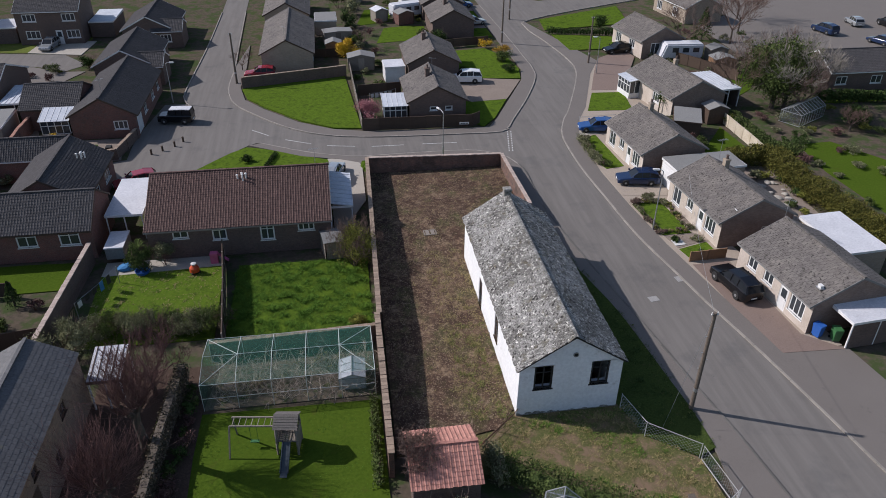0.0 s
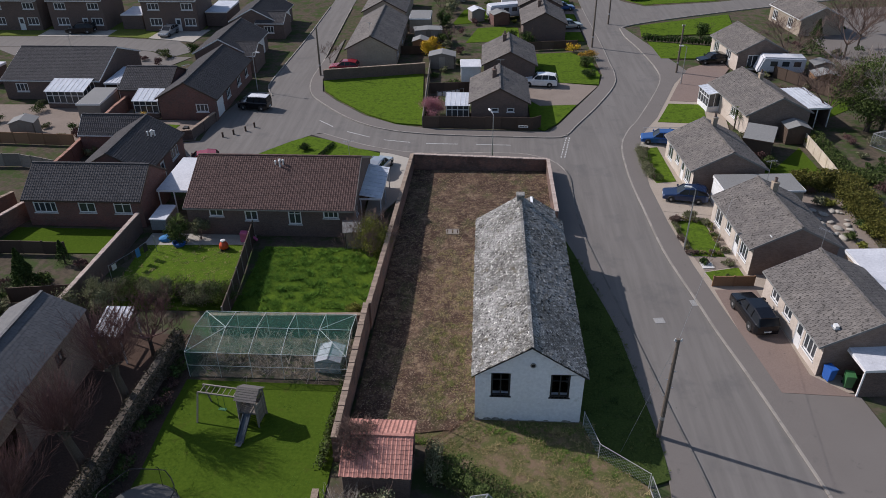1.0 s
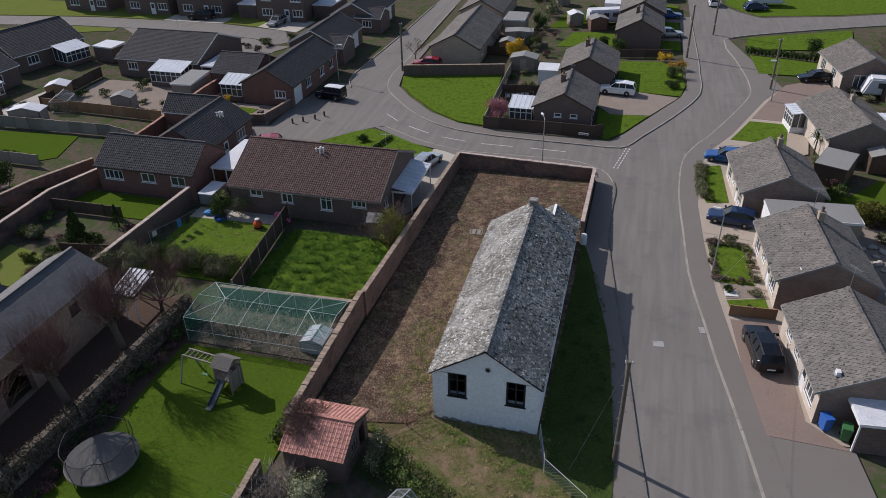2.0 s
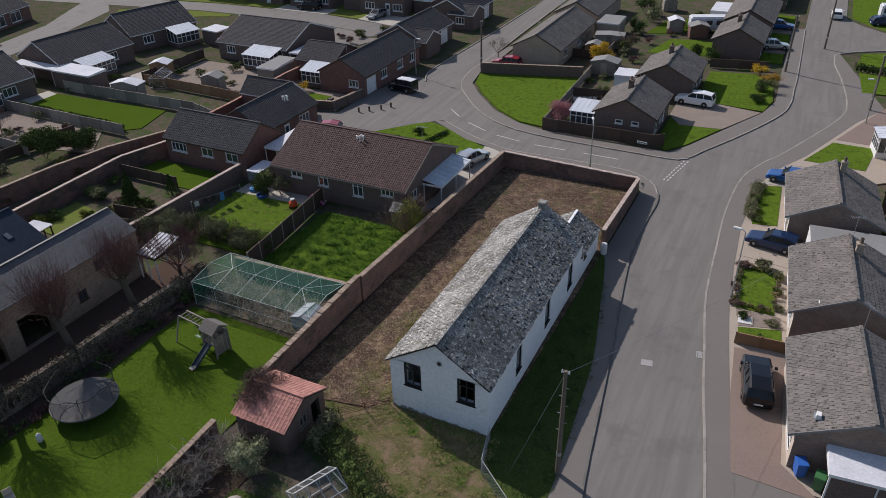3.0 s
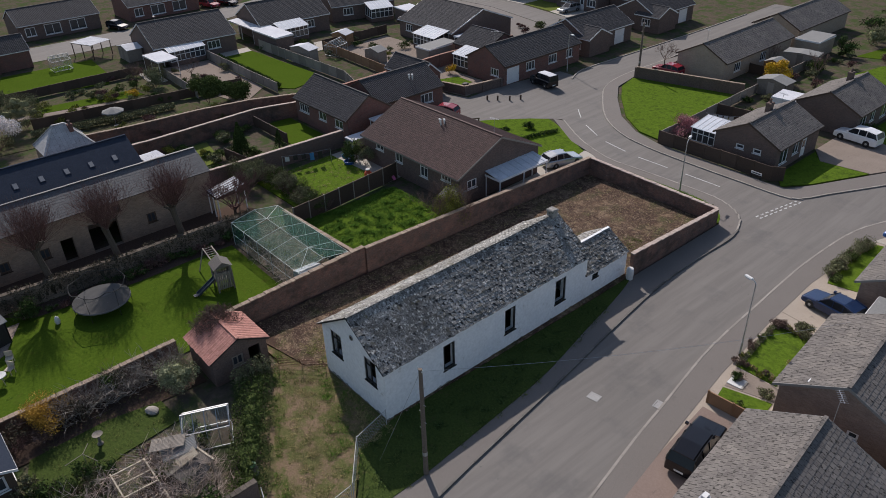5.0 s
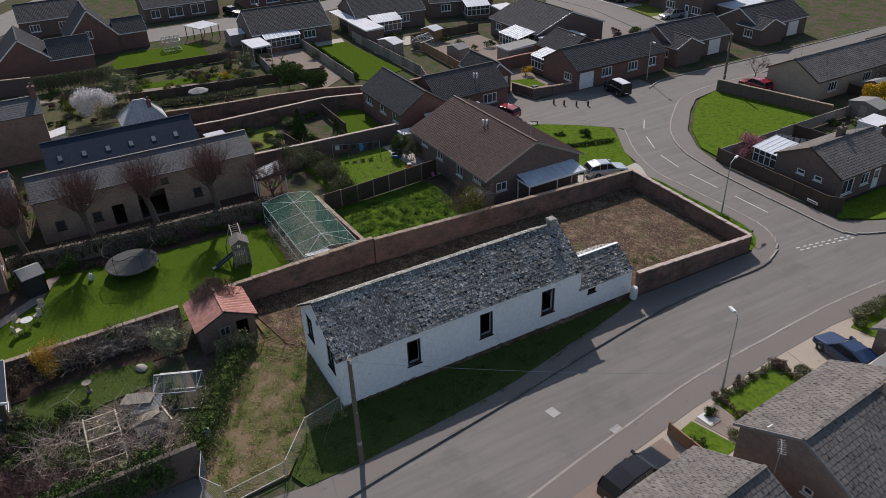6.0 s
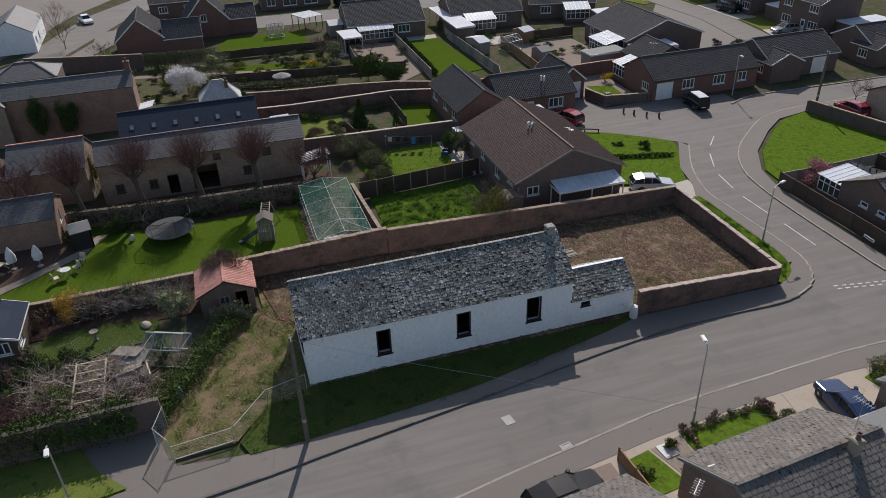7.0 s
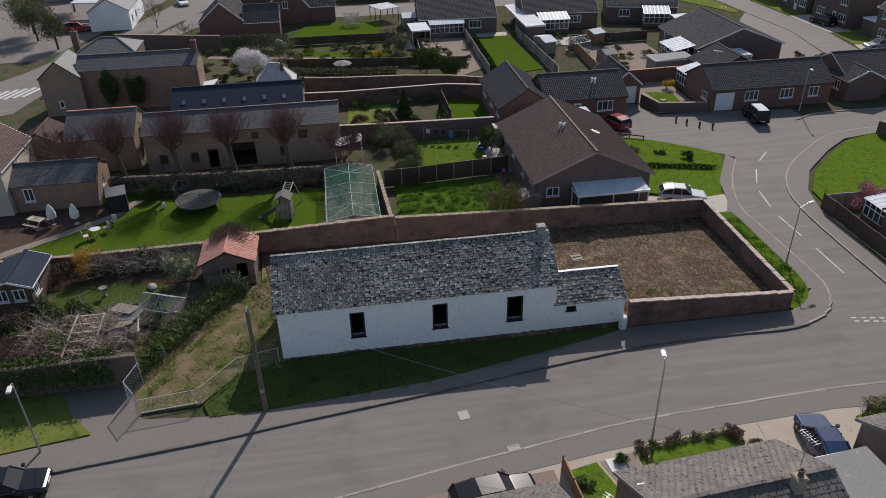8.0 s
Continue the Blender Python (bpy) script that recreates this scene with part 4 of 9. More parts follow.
KNW = smooth([(-13.9, 132), (-13.4, 112), (-13.1, 101), (-13.2, 93.0), (-12.1, 87.5), (-9.6, 83.6), (-5.4, 78.8), (-1.2, 76.1), (3.1, 75.0), (8, 74.6), (14, 74.4), (18.2, 74.4), (19.6, 75.4), (20.9, 78.0), (24.2, 84.6), (27.1, 91.6), (27.9, 96.3), (27.9, 101.5), (27.9, 108.5), (27.4, 132)], 4)
KSW = smooth([(-17.0, 86.6), (-18.4, 90.3), (-18.4, 97.4), (-18.0, 112), (-17.9, 132)], 4)
road_poly = KW + [(-8.6, 74.9), (-9.8, 73.9), (-12.8, 70.6), (-15.8, 66.2), (-16.0, 64.6), (-20.6, 62.6), (-21.0, 67.5), (-25.9, 68.7), (-25.9, 71.0), (-21.6, 72.2), (-21.8, 78.0), (-20.3, 88.0)] + KSW[2:] + [(-18, 142), (-14, 142)] + KNW + [(27.2, 165), (33.1, 165), (33.2, 141.6), (35.8, 137.3), (38.8, 134.2), (52, 137.5), (75, 147)] + KE[::-1]
flat("road", road_poly, 0.0, M["asphalt"], "worn grey asphalt road with patches", "road")
flat("road", [(-120, 100), (-75, 106.8), (-53, 107.6), (-40, 105.2), (-36, 102.6), (-33.6, 105.4), (-38, 110.6), (-52, 112.8), (-75, 112.4), (-120, 106)], -0.01, M["asphalt"], "grey asphalt street in front of two-storey houses", "road")
flat("road", [(-30, -30), (-42, -16), (-56, -8), (-75, -0.5), (-102, 7), (-140, 30), (-140, 40), (-98, 15), (-71, 5), (-50, -1.5), (-38, -4), (-22, -30)], -0.01, M["asphalt"], "grey asphalt street at the edge of the village", "road")
flat("road", [(-88.6, 10), (-80, 10), (-79.4, 40), (-79.6, 60), (-82.6, 72), (-85.6, 84), (-91, 100), (-98, 106), (-102, 103), (-93.5, 88), (-90, 74), (-88, 60), (-88, 40)], -0.012, M["asphalt"], "grey asphalt estate street", "road")
flat("pavement", KW[:61] + [(14.6, 68.6), (16.9, 65.7), (16.75, 53.7), (16.1, 53.6), (16.1, 53.3), (16.8, 53.0), (17.6, 50.2), (18.4, 46.2), (19.2, 42.6), (19.7, 39.9), (20.1, 36.0), (20.35, 33.0), (20.65, 29.6), (20.7, 26), (20.2, 22), (21.2, 19.6), (21.9, 15), (23.2, 0), (24.5, -20)], 0.1, M["asphalt_old"], "worn asphalt footpath beside the road", "pavement")
flat("pavement", KE[:68] + [(38, 98), (35.2, 92.6), (30.6, 80.6), (28.2, 76), (26.8, 70), (26.4, 62.6), (26.7, 55.7), (27.3, 48.6), (28.0, 43.5), (28.5, 40.1), (30.2, 30), (33, 15), (36, -20)], 0.1, M["asphalt_old"], "worn asphalt footpath beside the road", "pavement")
flat("pavement", KNW[8:] + [(25.6, 132), (25.9, 107), (26.1, 101), (26.2, 96), (25.2, 91.5), (22.3, 85.4), (19, 78.4), (17.6, 76.0), (15.6, 75.9), (3.3, 76.5), (-0.3, 77.6), (-4.2, 80.2), (-8.3, 84.8), (-10.8, 88.3), (-11.7, 93), (-11.5, 101), (-11.8, 112)], 0.1, M["asphalt_old"], "worn asphalt footpath round the corner green", "pavement")
# hall side gets the shade-darkened stone, the corner the plain one
kerb(KW[:47], M["kerb_shade"])
kerb(KW[46:], M["kerb"])
kerb(KE, M["kerb"])
kerb(KNW, M["kerb"])
kerb(KSW, M["kerb"])
for a, b in (((-9.3, 78.6), (-7.4, 76.8)), ((-5.5, 75.4), (-2.7, 73.9)), ((-1.0, 73.2), (2.0, 72.6)), ((3.8, 72.35), (7.3, 72.3)), ((9.3, 72.3), (13.1, 72.2))):
    road_line([a, b], 0.1, M["line_white"])
for i in range(9):
    for k in (0.0, 0.38):
        y = 69.2 + i * 0.62
        road_line([(18.35 + k + 0.12 * i, y), (18.4 + k + 0.12 * i, y + 0.34)], 0.13, M["line_white"])
for i in range(6):
    a = pose(-46.6 + 0.25 * i, -4.2 - 1.05 * i, 0, 0, 0, 160)
    p, q = a @ Vector((-2.2, 0, 0)), a @ Vector((2.2, 0, 0))
    road_line([(p.x, p.y), (q.x, q.y)], 0.55, M["line_white"], 0.006)


def iron_cover(name, x, y, w, d, rz, material, label, bars=5, z=0.02):
    root = thing(name, pose(x, y, 0, 0, 0, rz), label, "cover")
    bm = bmesh.new()
    for a in ((-w / 2, w / 2, -d / 2, -d / 2 + 0.07), (-w / 2, w / 2, d / 2 - 0.07, d / 2), (-w / 2, -w / 2 + 0.07, -d / 2 + 0.07, d / 2 - 0.07), (w / 2 - 0.07, w / 2, -d / 2 + 0.07, d / 2 - 0.07)):
        box(bm, *a, -0.03, z)
    part("rim", bm, material, root)
    bm = bmesh.new()
    for i in range(bars):
        u = -w / 2 + 0.1 + (w - 0.2) * (i + 0.5) / bars
        box(bm, u - w / bars * (0.28 if bars > 1 else 0.4), u + w / bars * (0.28 if bars > 1 else 0.4), -d / 2 + 0.07, d / 2 - 0.07, -0.03, z - 0.006)
    part("grating", bm, material, root)
    return root


iron_cover("manhole_cover", 23.1, 41.2, 0.75, 0.62, 8, M["cover_iron"], "pale square manhole cover set in the road", 1)
iron_cover("drain_grate", 26.15, 43.5, 0.5, 0.7, 8, M["cover_iron"], "pale slotted drain grate at the kerb")
iron_cover("drain_cover", 7.5, 53.0, 1.1, 0.85, 3, M["wood_grey"], "square drain frame lying in the bare plot", 2, z=0.26)

side_pave = smooth([(14.3, 69.8), (12.0, 69.95), (8.8, 69.95), (5.3, 69.85), (1.8, 69.9), (-3.0, 71.6), (-7.9, 74.5)], 4)
flat("pavement", side_pave + [(-9.4, 74.2), (-3.6, 70.6), (0.3, 69.4), (2.2, 68.4), (2.6, 67.2), (14.6, 67.2), (14.6, 68.6)], 0.095, M["asphalt_old"], "worn asphalt footpath outside the plot wall", "pavement")
flat("pavement", [(-62, -8), (-75, -3.4), (-103, 4), (-140, 22), (-150, -40), (-60, -40)], -0.004, M["asphalt_old"], "grey paved square at the village edge", "pavement")
flat("patio", [(-62, 46.2), (-61.5, 48.2), (-56, 48), (-56, 45.6)], 0.03, M["concrete"], "pale paved patio behind a bungalow", "patio")
flat("patio", [(-63, 57.2), (-62.6, 63.6), (-60.4, 63.2), (-60.4, 57.2)], 0.03, M["concrete"], "pale paved patio at the end of a lawn", "patio")
flat("patio", [(-58, 66), (-56.5, 78), (-52.6, 77), (-53, 66.2)], 0.03, M["concrete"], "pale paved patio behind a bungalow", "patio")
flat("driveway", [(-79, 50), (-76, 64), (-72.6, 64), (-73.6, 50)], 0.03, M["concrete"], "pale concrete driveway", "driveway")
flat("yard", [(36.6, 57), (38.4, 63), (44, 62), (43.4, 47), (39.4, 48.2)], -0.01, M["gravel"], "gravel yard behind the bungalows", "yard")

# plots of ground
flat("ground_plot", [(2.2, 28.4), (2.9, 65.3), (16.6, 65.4), (16.6, 48.6), (16.2, 31), (9.6, 31), (8.4, 29.6)], 0.2, M["soil"], "bare brown plot with leaf litter inside the brick walls", "ground", 0.3)
flat("rough_track", [(2.2, 28.4), (8.4, 29.6), (9.6, 31), (16.2, 31), (17.0, 27.9), (19.5, 25.8), (19.7, 22.0), (16.7, 21.2), (13.0, 22.4), (6.9, 26.4), (6.9, 28.6)], 0.12, M["rough_grass"], "rough trodden grass track behind the mesh gate", "ground", 0.2)
# verge green is darkened to paint the shade of the hall
flat("verge", smooth([(16.2, 53.4), (16.85, 53.2), (17.7, 50.2), (18.5, 46.2), (19.3, 42.6), (19.8, 39.9), (20.2, 36.0), (20.45, 33.0), (20.75, 29.6), (20.8, 26.4)], 3) + [(19.6, 25.9), (17.0, 27.9), (16.2, 31)], 0.13, M["lawn_shade"], "grass verge beside the white hall, hall shade painted into its green", "lawn", 0.2)
flat("verge", [(17.0, 17.1), (19.2, 18.2), (21.0, 19.8), (21.8, 15), (22.8, 4), (17, 4)], 0.12, M["lawn_dull"], "mown grass verge beside the road", "lawn", 0.2)
flat("pavement", [(16.95, 16.9), (19.2, 18.1), (21.3, 19.9), (20.3, 22.4), (19.6, 22.2), (16.9, 21.7)], 0.104, M["asphalt_old"], "worn tarmac apron in front of the mesh gate", "pavement")
flat("verge", [(3.0, 65.76), (16.75, 65.76), (16.55, 66.4), (16.2, 67.0), (15.6, 67.7), (14.8, 68.2), (13.1, 68.6), (10.3, 68.6), (7.0, 68.65), (4.0, 68.7), (2.5, 68.6), (2.3, 67.4)], 0.12, M["lawn_lush"], "grass verge outside the plot wall", "lawn", 0.2)
flat("lawn", [(-12.0, 13.0), (-12.0, 33.5), (1.6, 33.3), (1.5, 8), (-6, 7.5)], 0.04, M["lawn"], "mown back garden lawn with long shadows", "lawn")
# small lawn takes the same dark grass to paint shrub shade
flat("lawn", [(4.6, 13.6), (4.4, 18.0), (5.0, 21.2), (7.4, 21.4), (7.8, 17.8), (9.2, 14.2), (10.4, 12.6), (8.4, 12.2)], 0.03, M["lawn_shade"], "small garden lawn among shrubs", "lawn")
flat("lawn", [(-8.7, 40.2), (-8.4, 50.2), (1.9, 50.0), (1.6, 40.0)], 0.05, M["lawn_lush"], "overgrown lush back lawn", "lawn")
flat("lawn", [(-18.6, 41.0), (-19.0, 50.0), (-9.6, 50.4), (-9.4, 41.0)], 0.05, M["lawn_lush"], "back lawn with toys on it", "lawn")
flat("patio", [(-19.0, 50.0), (-19.0, 52.0), (-9.7, 52.0), (-9.6, 50.4)], 0.06, M["concrete"], "concrete patio behind the brown-roofed bungalow", "patio")
flat("lawn", [(-15.8, 63.0), (-15.7, 66.1), (-14.4, 68.4), (-12.7, 70.5), (-11.2, 72.3), (-9.6, 73.7), (-7.6, 73.0), (-3.5, 70.7), (-1.0, 69.5), (-0.6, 66.8), (-2.6, 63.0)], 0.09, M["lawn_lush"], "front lawn of the brown-roofed bungalow", "lawn")
flat("driveway", [(-1.9, 62.6), (-0.7, 66.8), (-1.0, 69.7), (2.5, 69.4), (2.4, 60.0), (-0.6, 53.0), (-0.8, 62.0)], 0.07, M["concrete"], "concrete driveway", "driveway")
flat("lawn", [(-11.4, 92.0), (-11.2, 95.4), (1.8, 95.6), (3.0, 77.4), (-0.1, 77.9), (-3.8, 80.5), (-8.0, 85.2), (-10.5, 88.6)], 0.12, M["lawn_lush"], "open corner green of rough grass", "lawn", 0.2)
flat("lawn", [(15.6, 78.0), (17.0, 76.2), (18.8, 78.6), (21.5, 84.4), (17.0, 84.0), (15.6, 86)], 0.1, M["lawn_lush"], "front lawn with a house shadow", "lawn")
flat("driveway", [(15.4, 86.5), (17.0, 84.0), (21.6, 84.5), (25.0, 91.4), (19.5, 92.6), (15.4, 92.4)], 0.107, M["gravel"], "concrete driveway", "driveway")
flat("lawn", [(17.2, 92.8), (19.5, 92.7), (25.2, 92.0), (25.9, 96.0), (25.5, 101), (23.0, 106), (17.2, 105)], 0.1, M["lawn_lush"], "front lawn", "lawn")
flat("lawn", [(26.95, 55.7), (27.5, 50.0), (30.2, 50.0), (29.8, 56.2)], 0.12, M["lawn_lush"], "small clipped front lawn", "lawn")
flat("front_garden", [(26.35, 62.6), (26.75, 70), (28.1, 76), (30.5, 80.6), (35.1, 92.6), (38, 98), (43, 99), (40, 90), (38, 77), (31.8, 72), (32, 60), (33, 44), (34, 34), (29.4, 33.9), (28.45, 40.1), (27.95, 43.5), (27.25, 48.6), (26.65, 55.7)], 0.085, M["sandy"], "sandy beds and paved strips in front of the bungalows", "garden")
flat("lawn", [(28.0, 47.6), (28.3, 46.1), (31.0, 46.3), (30.8, 48.4)], 0.12, M["lawn_lush"], "small front lawn by the door", "lawn")
flat("path", [(27.6, 49.9), (28.0, 47.8), (30.8, 48.6), (30.6, 49.9)], 0.107, M["gravel"], "gravel path", "path")
flat("lawn", [(26.7, 65.4), (26.8, 71.4), (28.9, 72.0), (29.2, 63.8), (27.2, 63.4)], 0.12, M["lawn_lush"], "front lawn with a planted edge", "lawn")
flat("driveway", [(26.7, 57.6), (26.5, 63.0), (30.2, 63.6), (32.5, 60.8), (31.0, 57.0)], 0.107, M["sandy"], "sandy concrete driveway", "driveway")
flat("driveway", [(27.0, 72.0), (27.9, 74.6), (30.5, 74.4), (30.0, 72.3)], 0.107, M["concrete"], "pale concrete driveway", "driveway")
flat("driveway", [(28.5, 40.2), (28.1, 45.2), (31.3, 45.3), (31.8, 35.6), (34.0, 33.6), (29.4, 33.8)], 0.107, M["pave_block"], "red-brown block-paved driveway", "driveway")
flat("driveway", [(29.3, 34.1), (34.2, 33.9), (36, 20), (31.6, 20), (30.0, 30.2)], 0.085, M["asphalt_old"], "worn asphalt forecourt", "driveway")
flat("lawn", [(30.4, 79.2), (32.9, 85.2), (37.0, 85.0), (36.0, 78.8)], 0.12, M["lawn_lush"], "front lawn", "lawn")
flat("driveway", [(33.2, 86.2), (36.0, 93.4), (38.4, 99), (44, 103), (44, 99), (40, 91), (38, 85.8)], 0.107, M["pave_block"], "reddish block-paved driveway", "driveway")
flat("lawn", [(35.6, 103.4), (35.2, 112), (45, 109.4), (43.6, 103.6)], 0.115, M["lawn_lush"], "front lawn behind a hedge", "lawn")
flat("lawn", [(34.8, 114.6), (35.6, 121), (52, 128.4), (50, 117)], 0.115, M["lawn_lush"], "open corner lawn", "lawn")
flat("lawn", [(49.5, 80.5), (49.9, 85.4), (53, 87.3), (62, 96), (60.4, 92.3), (54, 84)], 0.0, M["lawn"], "back garden lawn behind a fence", "lawn")
flat("lawn", [(49.5, 60), (50.5, 66.7), (54.5, 67), (58, 61), (60, 50), (50, 48)], 0.0, M["lawn"], "back garden lawn beyond the conifer hedge", "lawn")
flat("lawn", [(61, 78.2), (63, 80.3), (75, 80.9), (75, 78)], 0.0, M["lawn"], "lawn in front of a brown bungalow", "lawn")
flat("lawn", [(38.6, 63.4), (37.4, 69.6), (40.2, 67.6), (44.2, 72.6), (44.4, 63.6)], 0.0, M["lawn"], "shrubby lawn behind the bungalows", "lawn")
# dark ground sheet painting the shade east of the low wall
flat("garden_bed", [(1.7, 7), (1.6, 24), (5.2, 24.2), (4.7, 13), (4.8, 7)], 0.015, M["mould"], "bed along the low wall, its dark brown painted for wall shade", "garden")
for la, lb in ((112.0, 116.8), (121.6, 128.0), (134.0, 140.0)):
    flat("lawn", [(22.7, la), (25.6, la), (25.5, lb), (22.7, lb)], 0.1, M["lawn_lush"], "small front lawn beside a driveway", "lawn")
for la, lb in ((116.9, 121.5), (128.1, 133.9)):
    flat("driveway", [(22.7, la), (25.6, la), (25.5, lb), (22.7, lb)], 0.1, M["pave_block"], "brown block-paved driveway", "driveway")
flat("lawn", [(7.2, 110.8), (9.0, 119.2), (13.4, 120.2), (15.6, 119.5), (15.6, 112.4)], 0.0, M["lawn_lush"], "back garden lawn with white furniture", "lawn")
flat("lawn", [(4.6, 121), (6.5, 131), (12, 133), (10, 123)], 0.0, M["lawn"], "back garden lawn among sheds", "lawn")
flat("lawn", [(-90, 101.6), (-85.6, 94), (-79, 99.4), (-70, 103.6), (-66.5, 104.8), (-67, 106.4), (-75, 106.2)], 0.036, M["lawn_dull"], "open grass beside the estate street", "lawn")
flat("lawn", [(34, 142.5), (36.4, 138.4), (39, 135.4), (52, 138.6), (75, 148), (75, 170), (34, 170)], 0.0, M["lawn_lush"], "grass verge at the far junction", "lawn")
flat("car_park", [(60, 96), (62, 132), (120, 140), (130, 92), (84, 90)], -0.01, M["asphalt_old"], "asphalt car park", "car park")
flat("lawn", [(-60.4, 57.0), (-60.4, 63.2), (-42.0, 64.2), (-40.4, 58.6), (-42.8, 56.6)], 0.03, M["lawn"], "long narrow mown back lawn", "lawn")
flat("lawn", [(-69.6, 29.5), (-74.8, 31.5), (-74.2, 43.8), (-65, 43.1), (-60.6, 41.6), (-63.8, 29.5)], 0.03, M["lawn"], "bright mown back lawn", "lawn")
flat("lawn", [(-31.8, 48.4), (-31.6, 52.6), (-25, 52.6), (-21, 52.4), (-21.4, 48.6)], 0.03, M["lawn"], "small back lawn below windows", "lawn")
flat("garden_bed", smooth([(-60.5, 15.5), (-46.8, 15.5), (-43.8, 30), (-40.6, 44.5), (-48, 46.2), (-60, 45.6), (-59.6, 30), (-60.5, 15.5)], 2), 0.012, M["bed"], "dark planted beds behind the old walls", "garden")
flat("path", smooth([(-58.5, 17), (-55.8, 28), (-51.6, 43.5), (-50.5, 43.5), (-54.6, 28), (-57.3, 17)], 3), 0.03, M["gravel"], "narrow gravel path through the beds", "path")
flat("lawn", [(-57.6, 30.5), (-55.6, 43), (-52.6, 43.4), (-55.2, 30.2)], 0.035, M["lawn"], "narrow strip of lawn between planted beds", "lawn")
flat("lawn", [(-32, 36.8), (-31.8, 42), (-26, 41), (-25.8, 36.4)], 0.03, M["lawn_dull"], "small shaded lawn", "lawn")
flat("gravel_garden", [(-62, 48.5), (-60.8, 56.3), (-44, 56.0), (-40, 51), (-50, 49)], 0.02, M["gravel"], "gravelled back garden", "garden")
flat("gravel_garden", [(-52, 72), (-52, 82.5), (-33.5, 83), (-31, 76), (-36, 71)], 0.02, M["gravel"], "gravelled back garden with low beds", "garden")
flat("patio", [(-9.4, 4.0), (-10, 16.9), (-6.9, 15.2), (-3.6, 10.9), (-1.5, 7.9), (1.2, 5.0), (1.2, 3)], 0.07, M["mould"], "trodden earth yard by the outbuilding", "patio")
flat("path", [(-10, 16.9), (-6.9, 15.25), (-3.6, 10.9), (-1.5, 7.9), (1.2, 5.0), (1.2, 3.9), (-2.3, 7.3), (-4.3, 10.4), (-7.4, 14.4), (-10, 16.0)], 0.085, M["gravel"], "narrow gravel path along the lawn edge", "path")
flat("yard", [(-16.2, 13.5), (-16.2, 38), (-10.8, 38.2), (-11.3, 31), (-12.3, 13.5)], 0.0, M["mould"], "shaded yard of brown leaf mould along the stone barn", "yard")
flat("forecourt", [(-33, 74), (-31, 78), (-23, 78), (-22.2, 72.4), (-26.0, 71.6)], 0.03, M["gravel"], "small gravel garden behind a low wall", "garden")
flat("plaza", [(-42, -1.8), (-46, 3), (-70, 9), (-110, 30), (-100, 17), (-71, 6), (-50, -1.2)], 0.02, M["asphalt_old"], "worn asphalt forecourt beside the street", "pavement")
flat("lawn", [(-120, 107), (-120, 122), (-36, 121), (-36, 111), (-52, 113.2), (-75, 112.8)], 0.02, M["lawn_dull"], "front lawns of two-storey houses", "lawn")
flat("driveway", [(-43.4, 111.9), (-43, 117), (-35, 117), (-35.5, 110)], 0.04, M["concrete"], "concrete driveway", "driveway")
flat("driveway", [(-62, 112.7), (-62, 116.5), (-50.5, 116.5), (-50.5, 112.7)], 0.04, M["concrete"], "concrete driveway", "driveway")
flat("forecourt", [(-54, 98), (-36, 95.6), (-33, 102.4), (-36.4, 102.4), (-40.4, 105), (-53, 107.4), (-66, 106.8)], 0.02, M["asphalt_old"], "worn asphalt turning area beside the street", "pavement")

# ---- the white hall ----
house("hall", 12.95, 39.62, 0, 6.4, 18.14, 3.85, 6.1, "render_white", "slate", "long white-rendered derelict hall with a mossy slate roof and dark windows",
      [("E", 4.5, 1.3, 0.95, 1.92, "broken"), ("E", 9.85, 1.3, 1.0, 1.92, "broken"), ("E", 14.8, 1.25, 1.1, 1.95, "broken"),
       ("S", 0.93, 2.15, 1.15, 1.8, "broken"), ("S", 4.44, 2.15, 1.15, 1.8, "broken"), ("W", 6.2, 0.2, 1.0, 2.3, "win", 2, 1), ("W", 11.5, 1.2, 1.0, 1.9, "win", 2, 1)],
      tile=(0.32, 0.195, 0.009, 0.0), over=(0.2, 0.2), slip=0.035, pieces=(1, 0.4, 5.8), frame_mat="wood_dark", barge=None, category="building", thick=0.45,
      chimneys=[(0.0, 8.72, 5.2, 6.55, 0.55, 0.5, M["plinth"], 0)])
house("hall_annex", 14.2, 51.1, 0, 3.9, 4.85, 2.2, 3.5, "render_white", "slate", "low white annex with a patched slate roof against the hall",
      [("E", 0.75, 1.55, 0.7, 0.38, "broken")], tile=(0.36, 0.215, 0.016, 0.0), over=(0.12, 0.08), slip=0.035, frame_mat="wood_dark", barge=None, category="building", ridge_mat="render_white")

# ---- brick walls round the plot and the gardens ----
garden_wall([(1.8, 27.0), (1.95, 39.25)], 1.85, M["brick_wall"], M["coping"], "old brick boundary wall with stone coping", 0.3, h2=2.4, piers=False)
garden_wall([(2.1, 39.3), (2.5, 52), (2.9, 65.5)], 2.3, M["brick_wall"], M["coping"], "old brick boundary wall of the bare plot", 0.28, h2=1.85, piers=False)
garden_wall([(2.9, 65.6), (16.55, 65.6)], 1.8, M["brick_wall"], M["coping_pink"], "red brick wall across the end of the plot", 0.26, h2=1.45, piers=False)
garden_wall([(16.5, 53.7), (16.6, 65.55)], 2.05, M["brick_wall"], M["coping_pink"], "low brick wall with red coping beside the footpath", 0.26, h2=1.45, piers=False)
garden_wall([(1.35, 4.0), (1.55, 13), (1.5, 18), (1.3, 24.0)], 1.15, M["brick_wall"], M["coping"], "low brick garden wall below shrubs", 0.28, piers=False)
